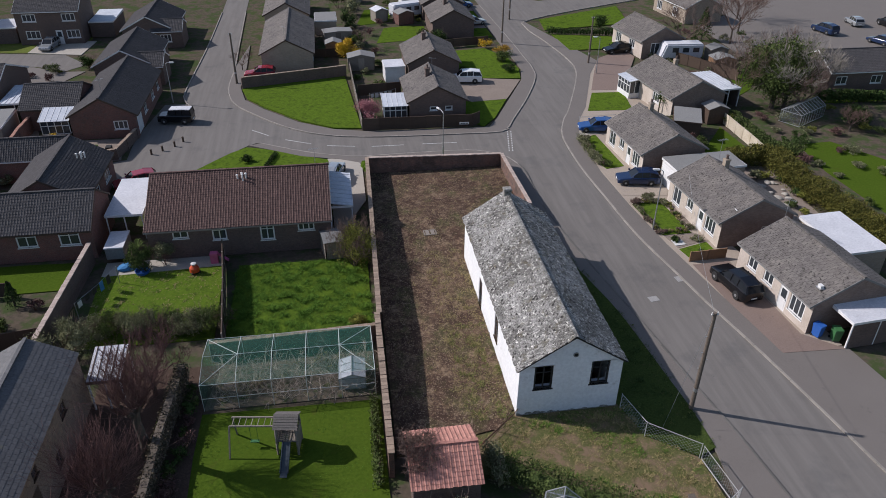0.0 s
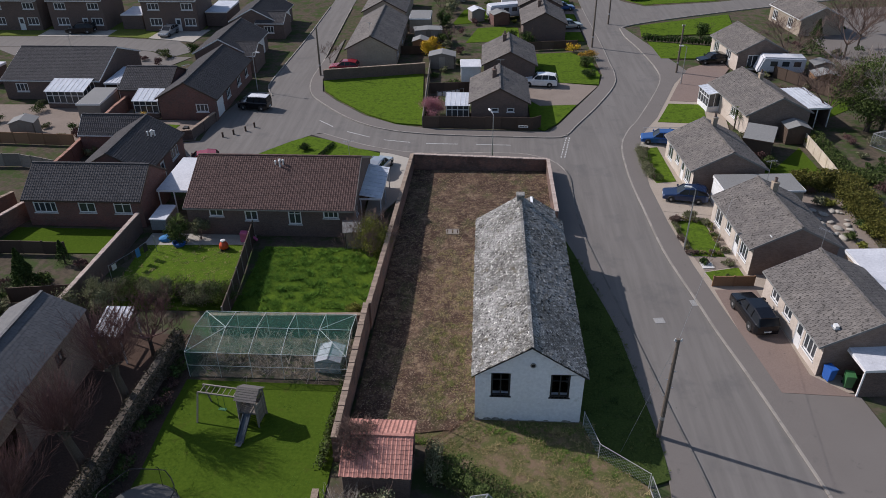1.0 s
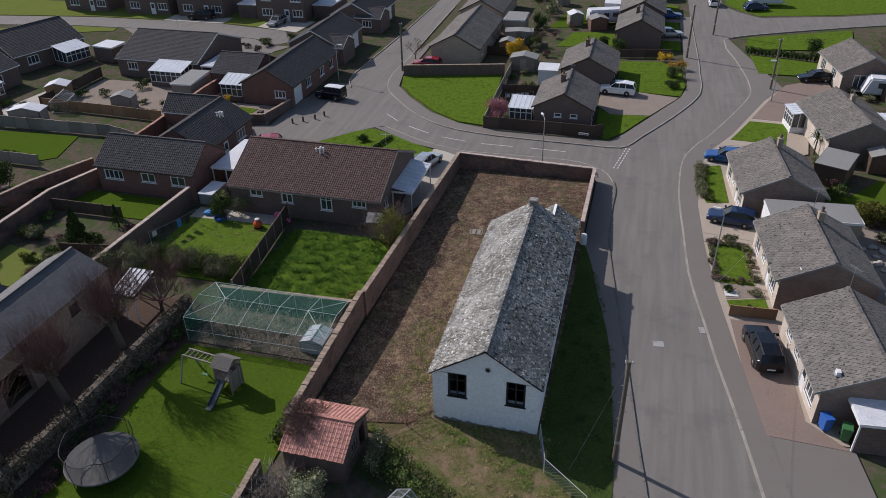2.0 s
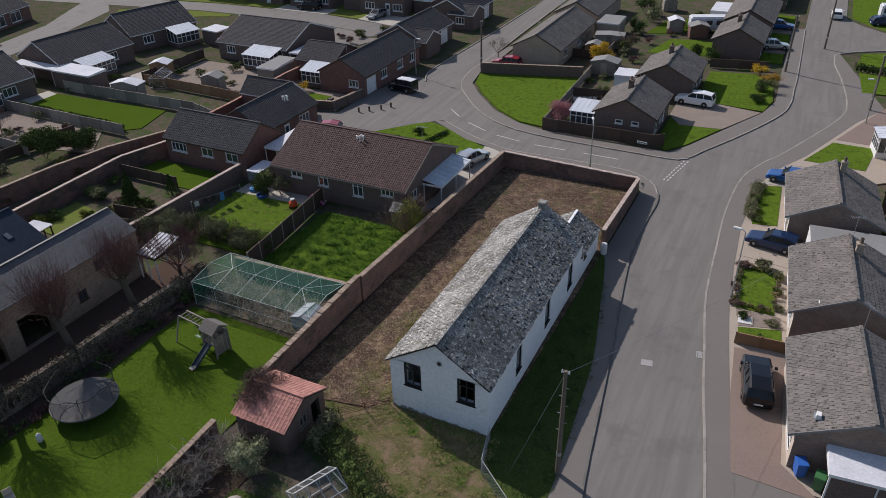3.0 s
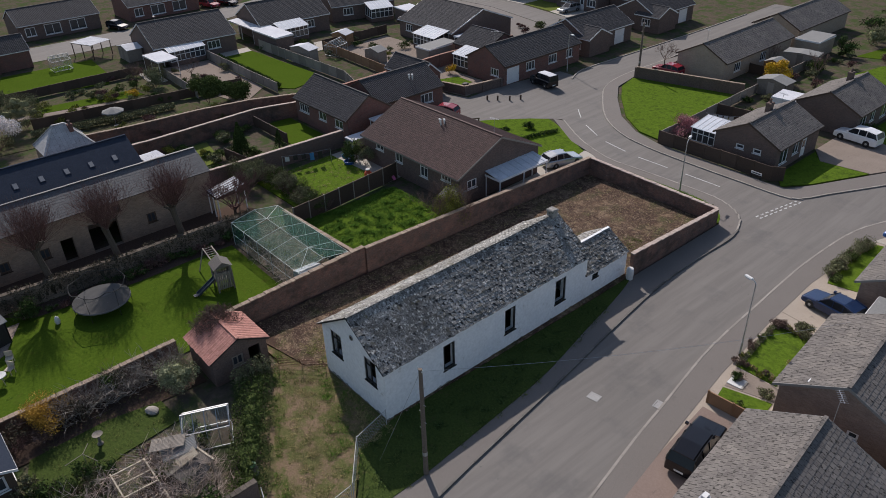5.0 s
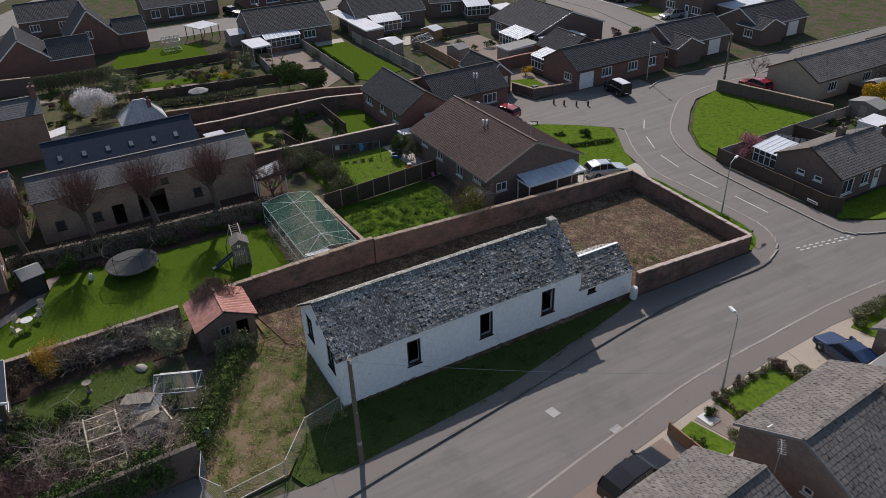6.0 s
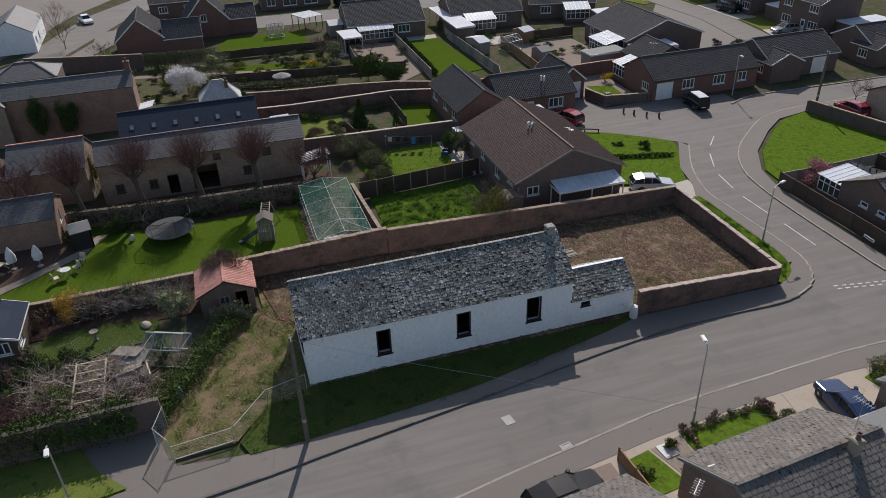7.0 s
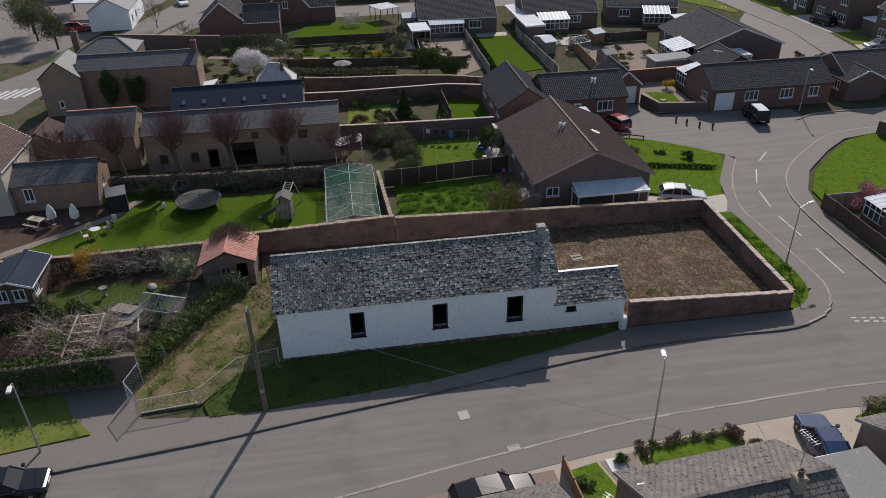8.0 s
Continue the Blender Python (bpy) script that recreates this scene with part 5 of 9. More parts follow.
garden_wall([(-12.3, 13.6), (-11.75, 19.2), (-11.3, 25), (-11.15, 31), (-10.7, 36.6)], 1.55, M["stone"], M["coping_ivy"], "old stone garden wall half hidden by ivy", 0.35)
garden_wall([(-9.3, 38.7), (1.9, 39.2)], 1.4, M["brick_wall"], M["coping"], "brick wall between two back gardens", 0.24, piers=False)
garden_wall([(-21.0, 34.5), (-20.6, 40), (-20.1, 52.4)], 1.8, M["brick_brown"], M["coping_pink"], "brown brick garden wall", 0.26, piers=False)
garden_wall([(-33.3, 28.4), (-32.6, 36), (-33.0, 49), (-31.2, 55)], 1.7, M["brick_wall"], M["coping_pink"], "red brick garden wall with pale coping", 0.26, piers=False)
garden_wall([(-38.9, 31.5), (-38, 36), (-37.2, 44.5), (-36, 50), (-33.4, 56)], 1.8, M["brick_wall"], M["coping"], "red brick garden wall", 0.26, piers=False)
garden_wall([(16.9, 6), (16.9, 14), (16.7, 21.8)], 2.2, M["brick_brown"], M["coping_ivy"], "dark brick wall along the overgrown garden", 0.25, piers=False)
garden_wall([(-21.6, 78), (-22.6, 72.6), (-26, 71.8)], 1.1, M["brick_brown"], M["coping"], "low curved brick wall by the bollards", 0.25)
garden_wall([(-11.3, 92.6), (2.0, 95.9)], 1.5, M["brick_brown"], M["coping"], "low brick wall behind the corner green", 0.25)

# ---- bungalows on the east side ----
TILE_G = (0.34, 0.31, 0.018, 0.0)
EAST = dict(barge="felt", front=("W", "render_cream"), tile=TILE_G, slip=0.02, over=(0.35, 0.08), group="bungalows on the east side")
house("bungalow", 35.15, 40.2, 5.3, 6.9, 8.7, 2.55, 4.4, "brick_pink", "tile_grey", "cream-fronted brick bungalow with a grey tiled roof beside the block-paved drive",
      [("W", 1.2, 1.15, 1.15, 1.0, "win", 2), ("W", 3.2, 1.15, 1.15, 1.0, "win", 2), ("W", 5.2, 0.12, 0.95, 2.0, "door"), ("W", 6.4, 0.7, 1.6, 1.4, "win", 3)], pieces=(-1, 0.0, 8.9), **EAST)
house("bungalow", 34.25, 52.0, 4.3, 6.7, 8.8, 2.55, 4.4, "brick_pink", "tile_grey", "cream-fronted brick bungalow with a grey tiled roof and large white windows",
      [("W", 0.8, 0.5, 1.4, 1.6, "win", 2), ("W", 3.2, 1.1, 1.1, 1.0, "win", 2), ("W", 5.2, 0.12, 0.95, 2.0, "door"), ("W", 6.4, 0.7, 1.6, 1.4, "win", 3), ("S", 3.9, 1.2, 0.6, 0.5, "win", 1)], pieces=(-1, 0.0, 9.0),
      chimneys=[(0.5, 2.2, 3.9, 5.0, 0.45, 0.45, M["brick_buff"], 1)], **EAST)
house("bungalow", 32.95, 65.7, 4.3, 6.7, 8.6, 2.55, 4.4, "brick_pink", "tile_grey", "cream-fronted brick bungalow with a brown-grey roof and white porch",
      [("W", 0.8, 0.5, 1.4, 1.6, "win", 2), ("W", 3.2, 1.1, 1.1, 1.0, "win", 2), ("W", 5.0, 0.12, 0.95, 2.0, "door"), ("W", 6.3, 0.6, 1.6, 1.5, "win", 3)],
      chimneys=[(0.5, 2.6, 3.9, 5.1, 0.45, 0.45, M["brick_buff"], 1)], **EAST)
house("bungalow", 42.0, 81.2, 8, 7.0, 10.6, 2.55, 4.4, "brick_pink", "tile_grey", "cream-fronted brick bungalow with a white glazed porch",
      [("W", 1.0, 0.6, 1.6, 1.5, "win", 3), ("W", 6.2, 0.9, 1.6, 1.2, "win", 3), ("S", 4.6, 1.1, 0.8, 0.7, "win", 1)], chimneys=[(0.3, 1.0, 3.9, 5.1, 0.45, 0.45, M["brick_buff"], 1)], **EAST)
house("bungalow", 47.3, 103.0, 8, 6.6, 8.8, 2.55, 4.4, "brick_pink", "tile_grey", "bungalow with a white-painted front beside the caravan",
      [("W", 1.0, 0.6, 1.6, 1.5, "win", 3), ("W", 5.0, 0.9, 1.6, 1.2, "win", 3), ("S", 1.4, 0.3, 2.2, 1.9, "win", 3)], **EAST)

# ---- houses to the north ----
NORTH = dict(barge="wood_dark", tile=(0.3, 0.27, 0.022, 0.02), slip=0.015, over=(0.3, 0.08), group="bungalows north of the side road")
house("bungalow", 11.9, 82.5, 0, 6.5, 8.7, 2.55, 4.35, "brick_brown", "tile_grey", "brown brick bungalow with a grey tiled roof behind a dark fence",
      [("S", 2.3, 1.5, 0.85, 0.5, "win", 1), ("S", 4.1, 1.5, 0.85, 0.5, "win", 1), ("E", 0.8, 0.6, 1.6, 1.5, "win", 2), ("E", 3.4, 0.9, 1.2, 1.2, "win", 2), ("E", 5.2, 0.1, 0.95, 2.0, "door")],
      chimneys=[(-0.6, 0.5, 3.7, 5.0, 0.5, 0.7, M["brick_brown"], 1)], **NORTH)
house("bungalow", 13.4, 96.5, 0, 6.7, 9.0, 2.55, 4.35, "brick_brown", "tile_grey", "brown brick bungalow with a grey tiled roof beside a white car",
      [("E", 0.8, 0.6, 1.6, 1.5, "win", 2), ("E", 3.4, 0.9, 1.2, 1.2, "win", 2), ("E", 6.2, 0.6, 1.6, 1.5, "win", 2)],
      chimneys=[(-0.6, 1.5, 3.7, 5.0, 0.5, 0.7, M["brick_brown"], 1)], **NORTH)
house("bungalow", 19.3, 116.6, 0, 6.5, 9.2, 2.55, 4.35, "brick_brown", "tile_grey", "brown brick bungalow with a grey tiled roof",
      [("E", 0.8, 0.6, 1.6, 1.5, "win", 2), ("E", 5.4, 0.9, 1.2, 1.2, "win", 2)], chimneys=[(-0.6, 0.5, 3.7, 5.0, 0.5, 0.7, M["brick_brown"], 1)], **NORTH)
house("bungalow", 19.4, 131.2, 0, 6.8, 15.4, 2.55, 4.35, "brick_brown", "tile_grey", "brown brick bungalow with a grey tiled roof",
      [("E", 1.8, 0.6, 1.6, 1.5, "win", 2), ("E", 5.4, 0.9, 1.2, 1.2, "win", 2), ("E", 10.4, 0.9, 1.2, 1.2, "win", 2)], **NORTH)
house("bungalow", 20.0, 152.0, 0, 6.8, 16.0, 2.55, 4.35, "brick_brown", "tile_grey", "brown brick bungalow with a grey tiled roof", [("E", 1.8, 0.6, 1.6, 1.5, "win", 2)], **NORTH)
house("bungalow", -5.75, 107.2, 0, 6.8, 17.4, 2.55, 4.45, "brick_buff", "tile_grey", "long buff brick bungalow beyond the corner green",
      [("E", 2.5, 0.8, 1.6, 1.2, "win", 3), ("E", 9.0, 0.8, 1.6, 1.2, "win", 3), ("W", 2.0, 0.8, 1.6, 1.2, "win", 3), ("W", 12.0, 0.8, 1.6, 1.2, "win", 3)], **NORTH)
house("bungalow", -6.4, 127.0, 0, 6.8, 16.0, 2.55, 4.45, "brick_buff", "tile_grey", "long buff brick bungalow with a tiled roof", [("W", 2.0, 0.8, 1.6, 1.2, "win", 3), ("W", 10.0, 0.8, 1.6, 1.2, "win", 3)], **NORTH)

# ---- houses to the west ----
house("bungalow", -8.2, 57.15, 90, 10.2, 14.6, 2.85, 5.35, "brick_brown", "tile_brown", "wide brown brick bungalow with a brown pantiled roof",
      [("W", 1.95, 1.85, 1.25, 0.95, "win", 2, 1), ("W", 5.05, 1.5, 1.15, 1.25, "win", 2, 1), ("W", 8.85, 1.2, 1.15, 1.45, "win", 2, 1), ("W", 11.9, 1.85, 1.35, 0.95, "win", 3, 1), ("S", 0.8, 1.4, 1.2, 0.9, "win", 2),
       ("E", 2.0, 1.0, 1.6, 1.2, "win", 3), ("E", 9.0, 1.0, 1.6, 1.2, "win", 3)], tile=(0.21, 0.25, 0.026, 0.038), over=(0.4, 0.12), pieces=(-1, 12.5, 14.8), barge="kerb")
house("bungalow", -25.2, 56.0, 90, 5.9, 10.6, 2.75, 4.85, "brick_red", "tile_dark", "red brick bungalow with a dark tiled roof and white windows",
      [("W", 0.7, 1.35, 2.1, 1.35, "win", 4, 1), ("W", 4.8, 1.4, 1.55, 1.3, "win", 2, 1), ("W", 8.0, 1.35, 1.6, 1.3, "win", 2, 1)], tile=(0.22, 0.27, 0.025, 0.035), over=(0.3, 0.1), barge="wood_dark")
house("bungalow", -25.0, 63.3, 0, 6.6, 9.6, 2.65, 4.7, "brick_red", "tile_dark", "red brick bungalow wing with a dark tiled roof",
      [("E", 6.2, 1.0, 1.9, 1.2, "win", 3), ("E", 3.4, 0.1, 0.95, 2.0, "door")], tile=(0.22, 0.27, 0.025, 0.035), over=(0.3, 0.1), barge="wood_dark")
house("garage", -29.4, 69.8, 90, 3.4, 6.8, 2.4, 4.0, "brick_red", "tile_dark", "red brick garage with a white up-and-over door", [("S", 0.45, 0.05, 2.5, 2.1, "garage")], tile=(0.22, 0.27, 0.025, 0.035), over=(0.2, 0.1), category="garage")
house("bungalow", -24.85, 85.8, 0, 6.8, 15.0, 2.6, 4.6, "brick_red", "tile_dark", "long red brick bungalow with a white garage door",
      [("E", 0.6, 0.05, 2.3, 2.1, "garage"), ("E", 4.2, 1.0, 1.7, 1.2, "win", 3), ("E", 8.6, 1.0, 1.7, 1.2, "win", 3), ("E", 12.2, 1.0, 1.3, 1.2, "win", 2), ("S", 4.4, 1.0, 1.5, 1.0, "win", 3)], tile=(0.22, 0.27, 0.025, 0.035), over=(0.3, 0.1), barge="wood_dark")
house("bungalow_wing", -31.2, 85.0, 90, 7.0, 6.2, 2.55, 4.3, "brick_red", "tile_dark", "rear wing of a red brick bungalow", [], tile=(0.22, 0.27, 0.025, 0.035), over=(0.3, 0.1), barge="wood_dark")
for yy in (101.4, 118.0):
    house("bungalow", -26.3, yy, 0, 7.2, 11.0, 2.6, 4.6, "brick_brown", "tile_dark", "brown brick bungalow with a dark tiled roof", [("E", 1.5, 0.9, 1.7, 1.2, "win", 3), ("E", 7.0, 0.05, 2.3, 2.1, "garage"), ("S", 4.2, 1.0, 1.5, 1.0, "win", 3)],
          tile=(0.22, 0.27, 0.025, 0.035), over=(0.3, 0.1), group="bungalows along the side street")
    house("bungalow_porch", -23.6, yy - 3.6, 90, 4.6, 4.4, 2.5, 3.7, "brick_brown", "tile_dark", "front wing of a brown brick bungalow", [("W", 1.2, 0.9, 1.6, 1.1, "win", 3)], tile=(0.22, 0.27, 0.025, 0.035), over=(0.25, 0.1))
FAR = dict(tile=(0.24, 0.28, 0.025, 0.028), over=(0.3, 0.12), group="bungalows on the far street")
house("bungalow", -44.4, 90.6, 90, 12.2, 12.6, 2.6, 5.0, "brick_brown", "tile_dark", "wide bungalow with a dark tiled roof and a white conservatory", [("W", 1.5, 1.0, 1.6, 1.1, "win", 3), ("S", 4.0, 1.0, 1.5, 1.0, "win", 2)], **FAR)
house("bungalow", -67.9, 56.0, -3, 10.0, 12.5, 2.6, 5.3, "brick_brown", "tile_dark", "bungalow with a dark tiled roof and a white rear extension", [("E", 1.0, 0.9, 1.8, 1.2, "win", 3), ("E", 8.0, 0.9, 2.0, 1.2, "win", 3)], **FAR)
house("bungalow", -67.4, 73.1, -5, 9.4, 12.1, 2.6, 5.2, "brick_brown", "tile_dark", "bungalow with a dark tiled roof and white rear windows", [("E", 1.0, 0.9, 1.8, 1.2, "win", 3), ("E", 7.0, 0.9, 2.4, 1.2, "win", 4)], **FAR)
house("bungalow", -68.3, 88.2, -16, 9.4, 11.4, 2.6, 5.2, "brick_brown", "tile_dark", "bungalow with a dark tiled roof", [("E", 2.0, 0.9, 1.8, 1.2, "win", 3)], **FAR)
for i, (hx, hy) in enumerate(((-96.4, 45.4), (-96.3, 63.4), (-102, 83))):
    house("bungalow", hx, hy, 14 if hy > 80 else 0, 7.8, 13.0, 2.6, 4.6, "brick_red" if i else "brick_brown", "tile_dark", "brick bungalow with a dark roof and large front windows", [("E", 1.0, 0.7, 1.6, 1.4, "win", 2), ("E", 4.0, 0.5, 2.6, 1.7, "win", 2), ("E", 8.0, 0.5, 2.6, 1.7, "win", 2)], **FAR)
for i, hx in enumerate((-67.2, -56.4, -40.9, -80)):
    house("two_storey_house", hx, 119.7, 90, 7.4, 9.0, 4.9, 6.9, "brick_brown", "tile_dark", "two-storey brown brick house with white windows",
          [("W", 1.0, 0.9, 2.0, 1.2, "win", 3), ("W", 5.2, 0.05, 0.95, 2.05, "door"), ("W", 6.7, 0.9, 1.9, 1.2, "win", 3), ("W", 1.0, 3.4, 1.9, 1.1, "win", 3), ("W", 6.5, 3.4, 1.9, 1.1, "win", 3)], tile=(0.24, 0.28, 0.025, 0.028), over=(0.3, 0.12), group="two-storey houses")
# ---- old buildings to the south-west ----
SL = dict(tile=(0.4, 0.28, 0.011, 0.0), slip=0.012, over=(0.12, 0.1), barge=None)
house("stone_barn", -18.7, 25.9, 0, 5.0, 19.2, 4.0, 5.4, "stone", "slate_grey", "long stone barn with a grey slate roof and a dark doorway",
      [("E", 8.2, 0.0, 2.4, 2.6, "open"), ("E", 5.9, 0.0, 1.0, 2.1, "open"), ("E", 1.2, 1.0, 0.8, 0.9, "win", 2), ("E", 4.2, 1.0, 0.8, 0.9, "win", 2), ("E", 13.0, 1.0, 0.8, 0.9, "win", 2), ("E", 15.0, 2.7, 0.9, 0.8, "win", 2), ("E", 10.4, 3.0, 0.7, 0.6, "win", 1)], frame_mat="wood_dark", category="barn", thick=0.5, **SL)
house("outbuilding", -19.6, 6.2, 90, 4.6, 4.4, 3.2, 4.6, "stone", "tile_brown", "low outbuilding with a brown tiled roof", [], tile=(0.22, 0.27, 0.025, 0.035), over=(0.15, 0.1), category="outbuilding", barge=None)
house("cottage", -13.0, 2.3, 90, 7.0, 8.0, 4.4, 6.9, "render_cream", "tile_brown", "tall cream-rendered cottage with a brown tiled roof", [], tile=(0.3, 0.3, 0.03, 0.04), over=(0.15, 0.1), category="house")
house("outbuilding", -34.2, 28.4, 0, 3.8, 4.6, 3.2, 5.3, "stone", "slate_pale", "small outbuilding with a steep pale slate roof", [], hips=("N", "S"), category="outbuilding", ridge_mat="slate_pale", chimneys=[(0.6, 0.9, 4.2, 5.3, 0.4, 0.4, M["brick_red"], 1)], **SL)
house("house", -51.4, 5.4, 0, 6.0, 7.6, 4.0, 5.4, "brick_brown", "slate_grey", "brick house with a pale hipped slate roof", [], hips=("N", "S"), category="house", chimneys=[(0, -4.2, 3.4, 6.4, 0.7, 0.8, M["brick_brown"], 2)], **SL)
house("house", -85.2, -1.6, 92, 6.6, 13.0, 3.2, 5.2, "render_white", "slate_grey", "white-rendered house beside the village street", [("E", 1.5, 0.9, 1.2, 1.2, "win", 2), ("E", 5.0, 0.9, 1.2, 1.2, "win", 2)], category="house", **SL)
house("house", -112, -16, 20, 8.0, 12.0, 4.6, 6.8, "brick_buff", "slate_grey", "pale brick house at the village square", [("E", 1.5, 0.9, 1.2, 1.2, "win", 2), ("E", 6.0, 0.9, 1.2, 1.2, "win", 2)], category="house", **SL)
house("house", -98, 24, 0, 7.5, 10.0, 2.8, 5.0, "brick_brown", "tile_dark", "brown bungalow beyond the red houses", [("E", 1.5, 0.9, 1.6, 1.2, "win", 3), ("E", 6.0, 0.9, 1.6, 1.2, "win", 3)], tile=(0.24, 0.28, 0.025, 0.028), category="house")
house("barn", -25.2, 25.0, 0, 7.2, 13.6, 3.8, 5.8, "brick_red", "slate_blue", "barn with a smooth blue-grey slate roof", [], category="barn", tile=(0.4, 0.28, 0.004, 0.0), slip=0.003, over=(0.12, 0.1), barge=None)
house("barn", -21.0, 11.8, 0, 6.6, 6.6, 3.5, 5.4, "stone", "slate_grey", "low stone outbuilding with a slate roof and red ridge tiles", [], category="barn", ridge_mat="tile_red", **SL)
house("outbuilding", -11.9, 9.5, 0, 4.6, 7.2, 2.6, 3.85, "brick_old", "slate_grey", "small brick outbuilding with a grey slate roof and white window", [("E", 0.9, 1.0, 0.9, 1.3, "win", 2), ("N", 1.9, 1.1, 0.8, 1.1, "win", 2)], category="outbuilding", **SL)
house("manor_house", -39.0, 12.0, 0, 4.4, 14.0, 5.0, 6.3, "brick_old", "slate_grey", "long brown brick house with a slate roof", [], category="house", chimneys=[(0, 6.7, 5.4, 7.4, 0.6, 0.6, M["brick_red"], 1)], **SL)
house("manor_wing", -38.6, 3.2, 90, 4.6, 5.6, 4.6, 6.6, "stone", "slate_grey", "stone gabled wing of a brick house", [("S", 1.6, 1.0, 0.6, 0.9, "win", 1)], category="house", **SL)
house("house", -72.6, 18.4, 90, 7.0, 9.6, 2.7, 5.9, "brick_red", "tile_dark", "red brick house with a dark roof and white trim", [("W", 2.0, 0.8, 1.4, 1.2, "win", 2)], tile=(0.24, 0.28, 0.025, 0.028), over=(0.25, 0.12), hips=())
house("house_wing", -70.5, 24.6, 0, 5.6, 5.6, 2.6, 4.8, "brick_red", "tile_dark", "red brick wing with a dark roof and white gutter", [], tile=(0.24, 0.28, 0.025, 0.028), over=(0.25, 0.12))
house("house_wing", -79.5, 34.2, 0, 5.0, 4.6, 2.6, 4.4, "brick_red", "tile_dark", "low red brick wing behind a lawn", [], tile=(0.24, 0.28, 0.025, 0.028), over=(0.25, 0.12))
house("house", -80.6, 28.5, 90, 7.0, 8.4, 2.7, 6.8, "brick_red", "tile_dark", "red brick house with a steep gable", [("S", 2.6, 2.6, 1.0, 1.2, "win", 2)], tile=(0.24, 0.28, 0.025, 0.028), over=(0.25, 0.12))
for i in range(6):
    zz = 4.75
    xx = -25.2 + (5.8 - zz) / (2.0 / 3.72) + 0.03
    small_sky = thing("skylight", pose(xx, 19.4 + 2.1 * i, zz + 0.02, 0, math.degrees(math.atan2(2.0, 3.72)), 0), "small roof window set in the blue slates", "skylight", "skylights of the barn roof")
    bm = bmesh.new()
    box(bm, -0.36, 0.36, -0.24, 0.24, -0.02, 0.025)
    part("frame", bm, M["slate_blue"], small_sky)
    bm = bmesh.new()
    box(bm, -0.3, 0.3, -0.18, 0.18, 0.027, 0.033)
    part("pane", bm, M["skylight"], small_sky)


def plinth_band(x0, x1, y0, y1, z):
    """Damp grime along the foot of the hall walls, with a ragged top."""
    bm = bmesh.new()
    for ax, ay, bx, by in ((x1 + 0.003, y0, x1 + 0.003, y1), (x0, y0 - 0.003, x1, y0 - 0.003), (x0 - 0.003, y1, x0 - 0.003, y0)):
        d = math.hypot(bx - ax, by - ay)
        n = int(d / 0.1)
        low, top = [], []
        for i in range(n + 1):
            t = i / n
            x, y = ax + (bx - ax) * t, ay + (by - ay) * t
            h = 0.02 + 0.3 * abs(noise.noise((x * 0.5, y * 0.5, 1.0))) + 0.22 * noise.noise((x * 2.3, y * 2.3, 5.0)) + 0.12 * noise.noise((x * 7.3, y * 7.3, 2.0))
            low.append(bm.verts.new((x, y, z - 0.3)))
            top.append(bm.verts.new((x, y, z + max(h, 0.05))))
        for i in range(n):
            bm.faces.new((low[i], low[i + 1], top[i + 1], top[i]))
    tagged(part("plinth", bm, M["plinth"]), "damp grey grime along the foot of the hall wall", "plinth", kind="structure")


gable_vent = thing("air_vent", pose(13.1, 30.53, 4.62, 90, 0, 0), "small dark round vent in the white gable", "vent")
vb = bmesh.new()
lathe(vb, [(0.17, 0.0), (0.17, 0.05), (0.12, 0.05), (0.12, 0.0)], 16)
part("rim", vb, M["plinth"], gable_vent)
vb = bmesh.new()
lathe(vb, [(0.118, 0.005), (0.118, 0.02)], 16)
part("grille", vb, M["dark"], gable_vent)
plinth_band(9.75, 16.15, 30.55, 48.69, 0.13)
# far east
house("bungalow", 69.0, 85.4, 90, 7.0, 11.0, 2.6, 4.5, "brick_brown", "tile_dark", "brown brick bungalow beyond the tall hedge", [("W", 1.0, 0.9, 1.6, 1.1, "win", 2), ("W", 6.0, 0.9, 1.6, 1.1, "win", 2)], tile=(0.24, 0.28, 0.025, 0.028))
house("bungalow", 62.0, 121.0, 8, 7.0, 10.0, 2.6, 4.4, "brick_buff", "tile_grey", "buff bungalow with a grey roof", [("W", 1.0, 0.6, 1.6, 1.5, "win", 3), ("W", 6.0, 0.6, 1.6, 1.5, "win", 3)], tile=TILE_G)
house("garden_shed", 4.5, 26.3, 90, 3.8, 3.6, 2.0, 3.0, "brick_brown", "tile_red", "small brick garden shed with a mossy red tiled roof", [("S", 1.3, 0.9, 0.8, 0.8, "win", 2), ("S", 2.5, 0.05, 0.8, 1.8, "open")], tile=(0.25, 0.26, 0.025, 0.03), over=(0.2, 0.15), slip=0.02, category="shed", barge=None, frame_mat="wood_grey")
house("summer_house", 5.0, 11.2, 90, 2.8, 4.2, 2.1, 2.7, "wood_dark", "slate_blue", "dark summer house with white framed windows", [("S", 0.3, 0.9, 0.9, 1.0, "win", 2), ("S", 1.5, 0.9, 0.9, 1.0, "win", 2), ("E", 0.5, 0.8, 1.2, 1.0, "win", 4)], tile=(2.0, 0.8, 0.012, 0.0), over=(0.25, 0.2), category="shed")

garden_wall([(-66.4, 2.2), (-64.0, 10.4), (-61.8, 18.6)], 2.2, M["brick_brown"], M["coping"], "tall plain brown brick wall behind old houses", 0.28, piers=False)

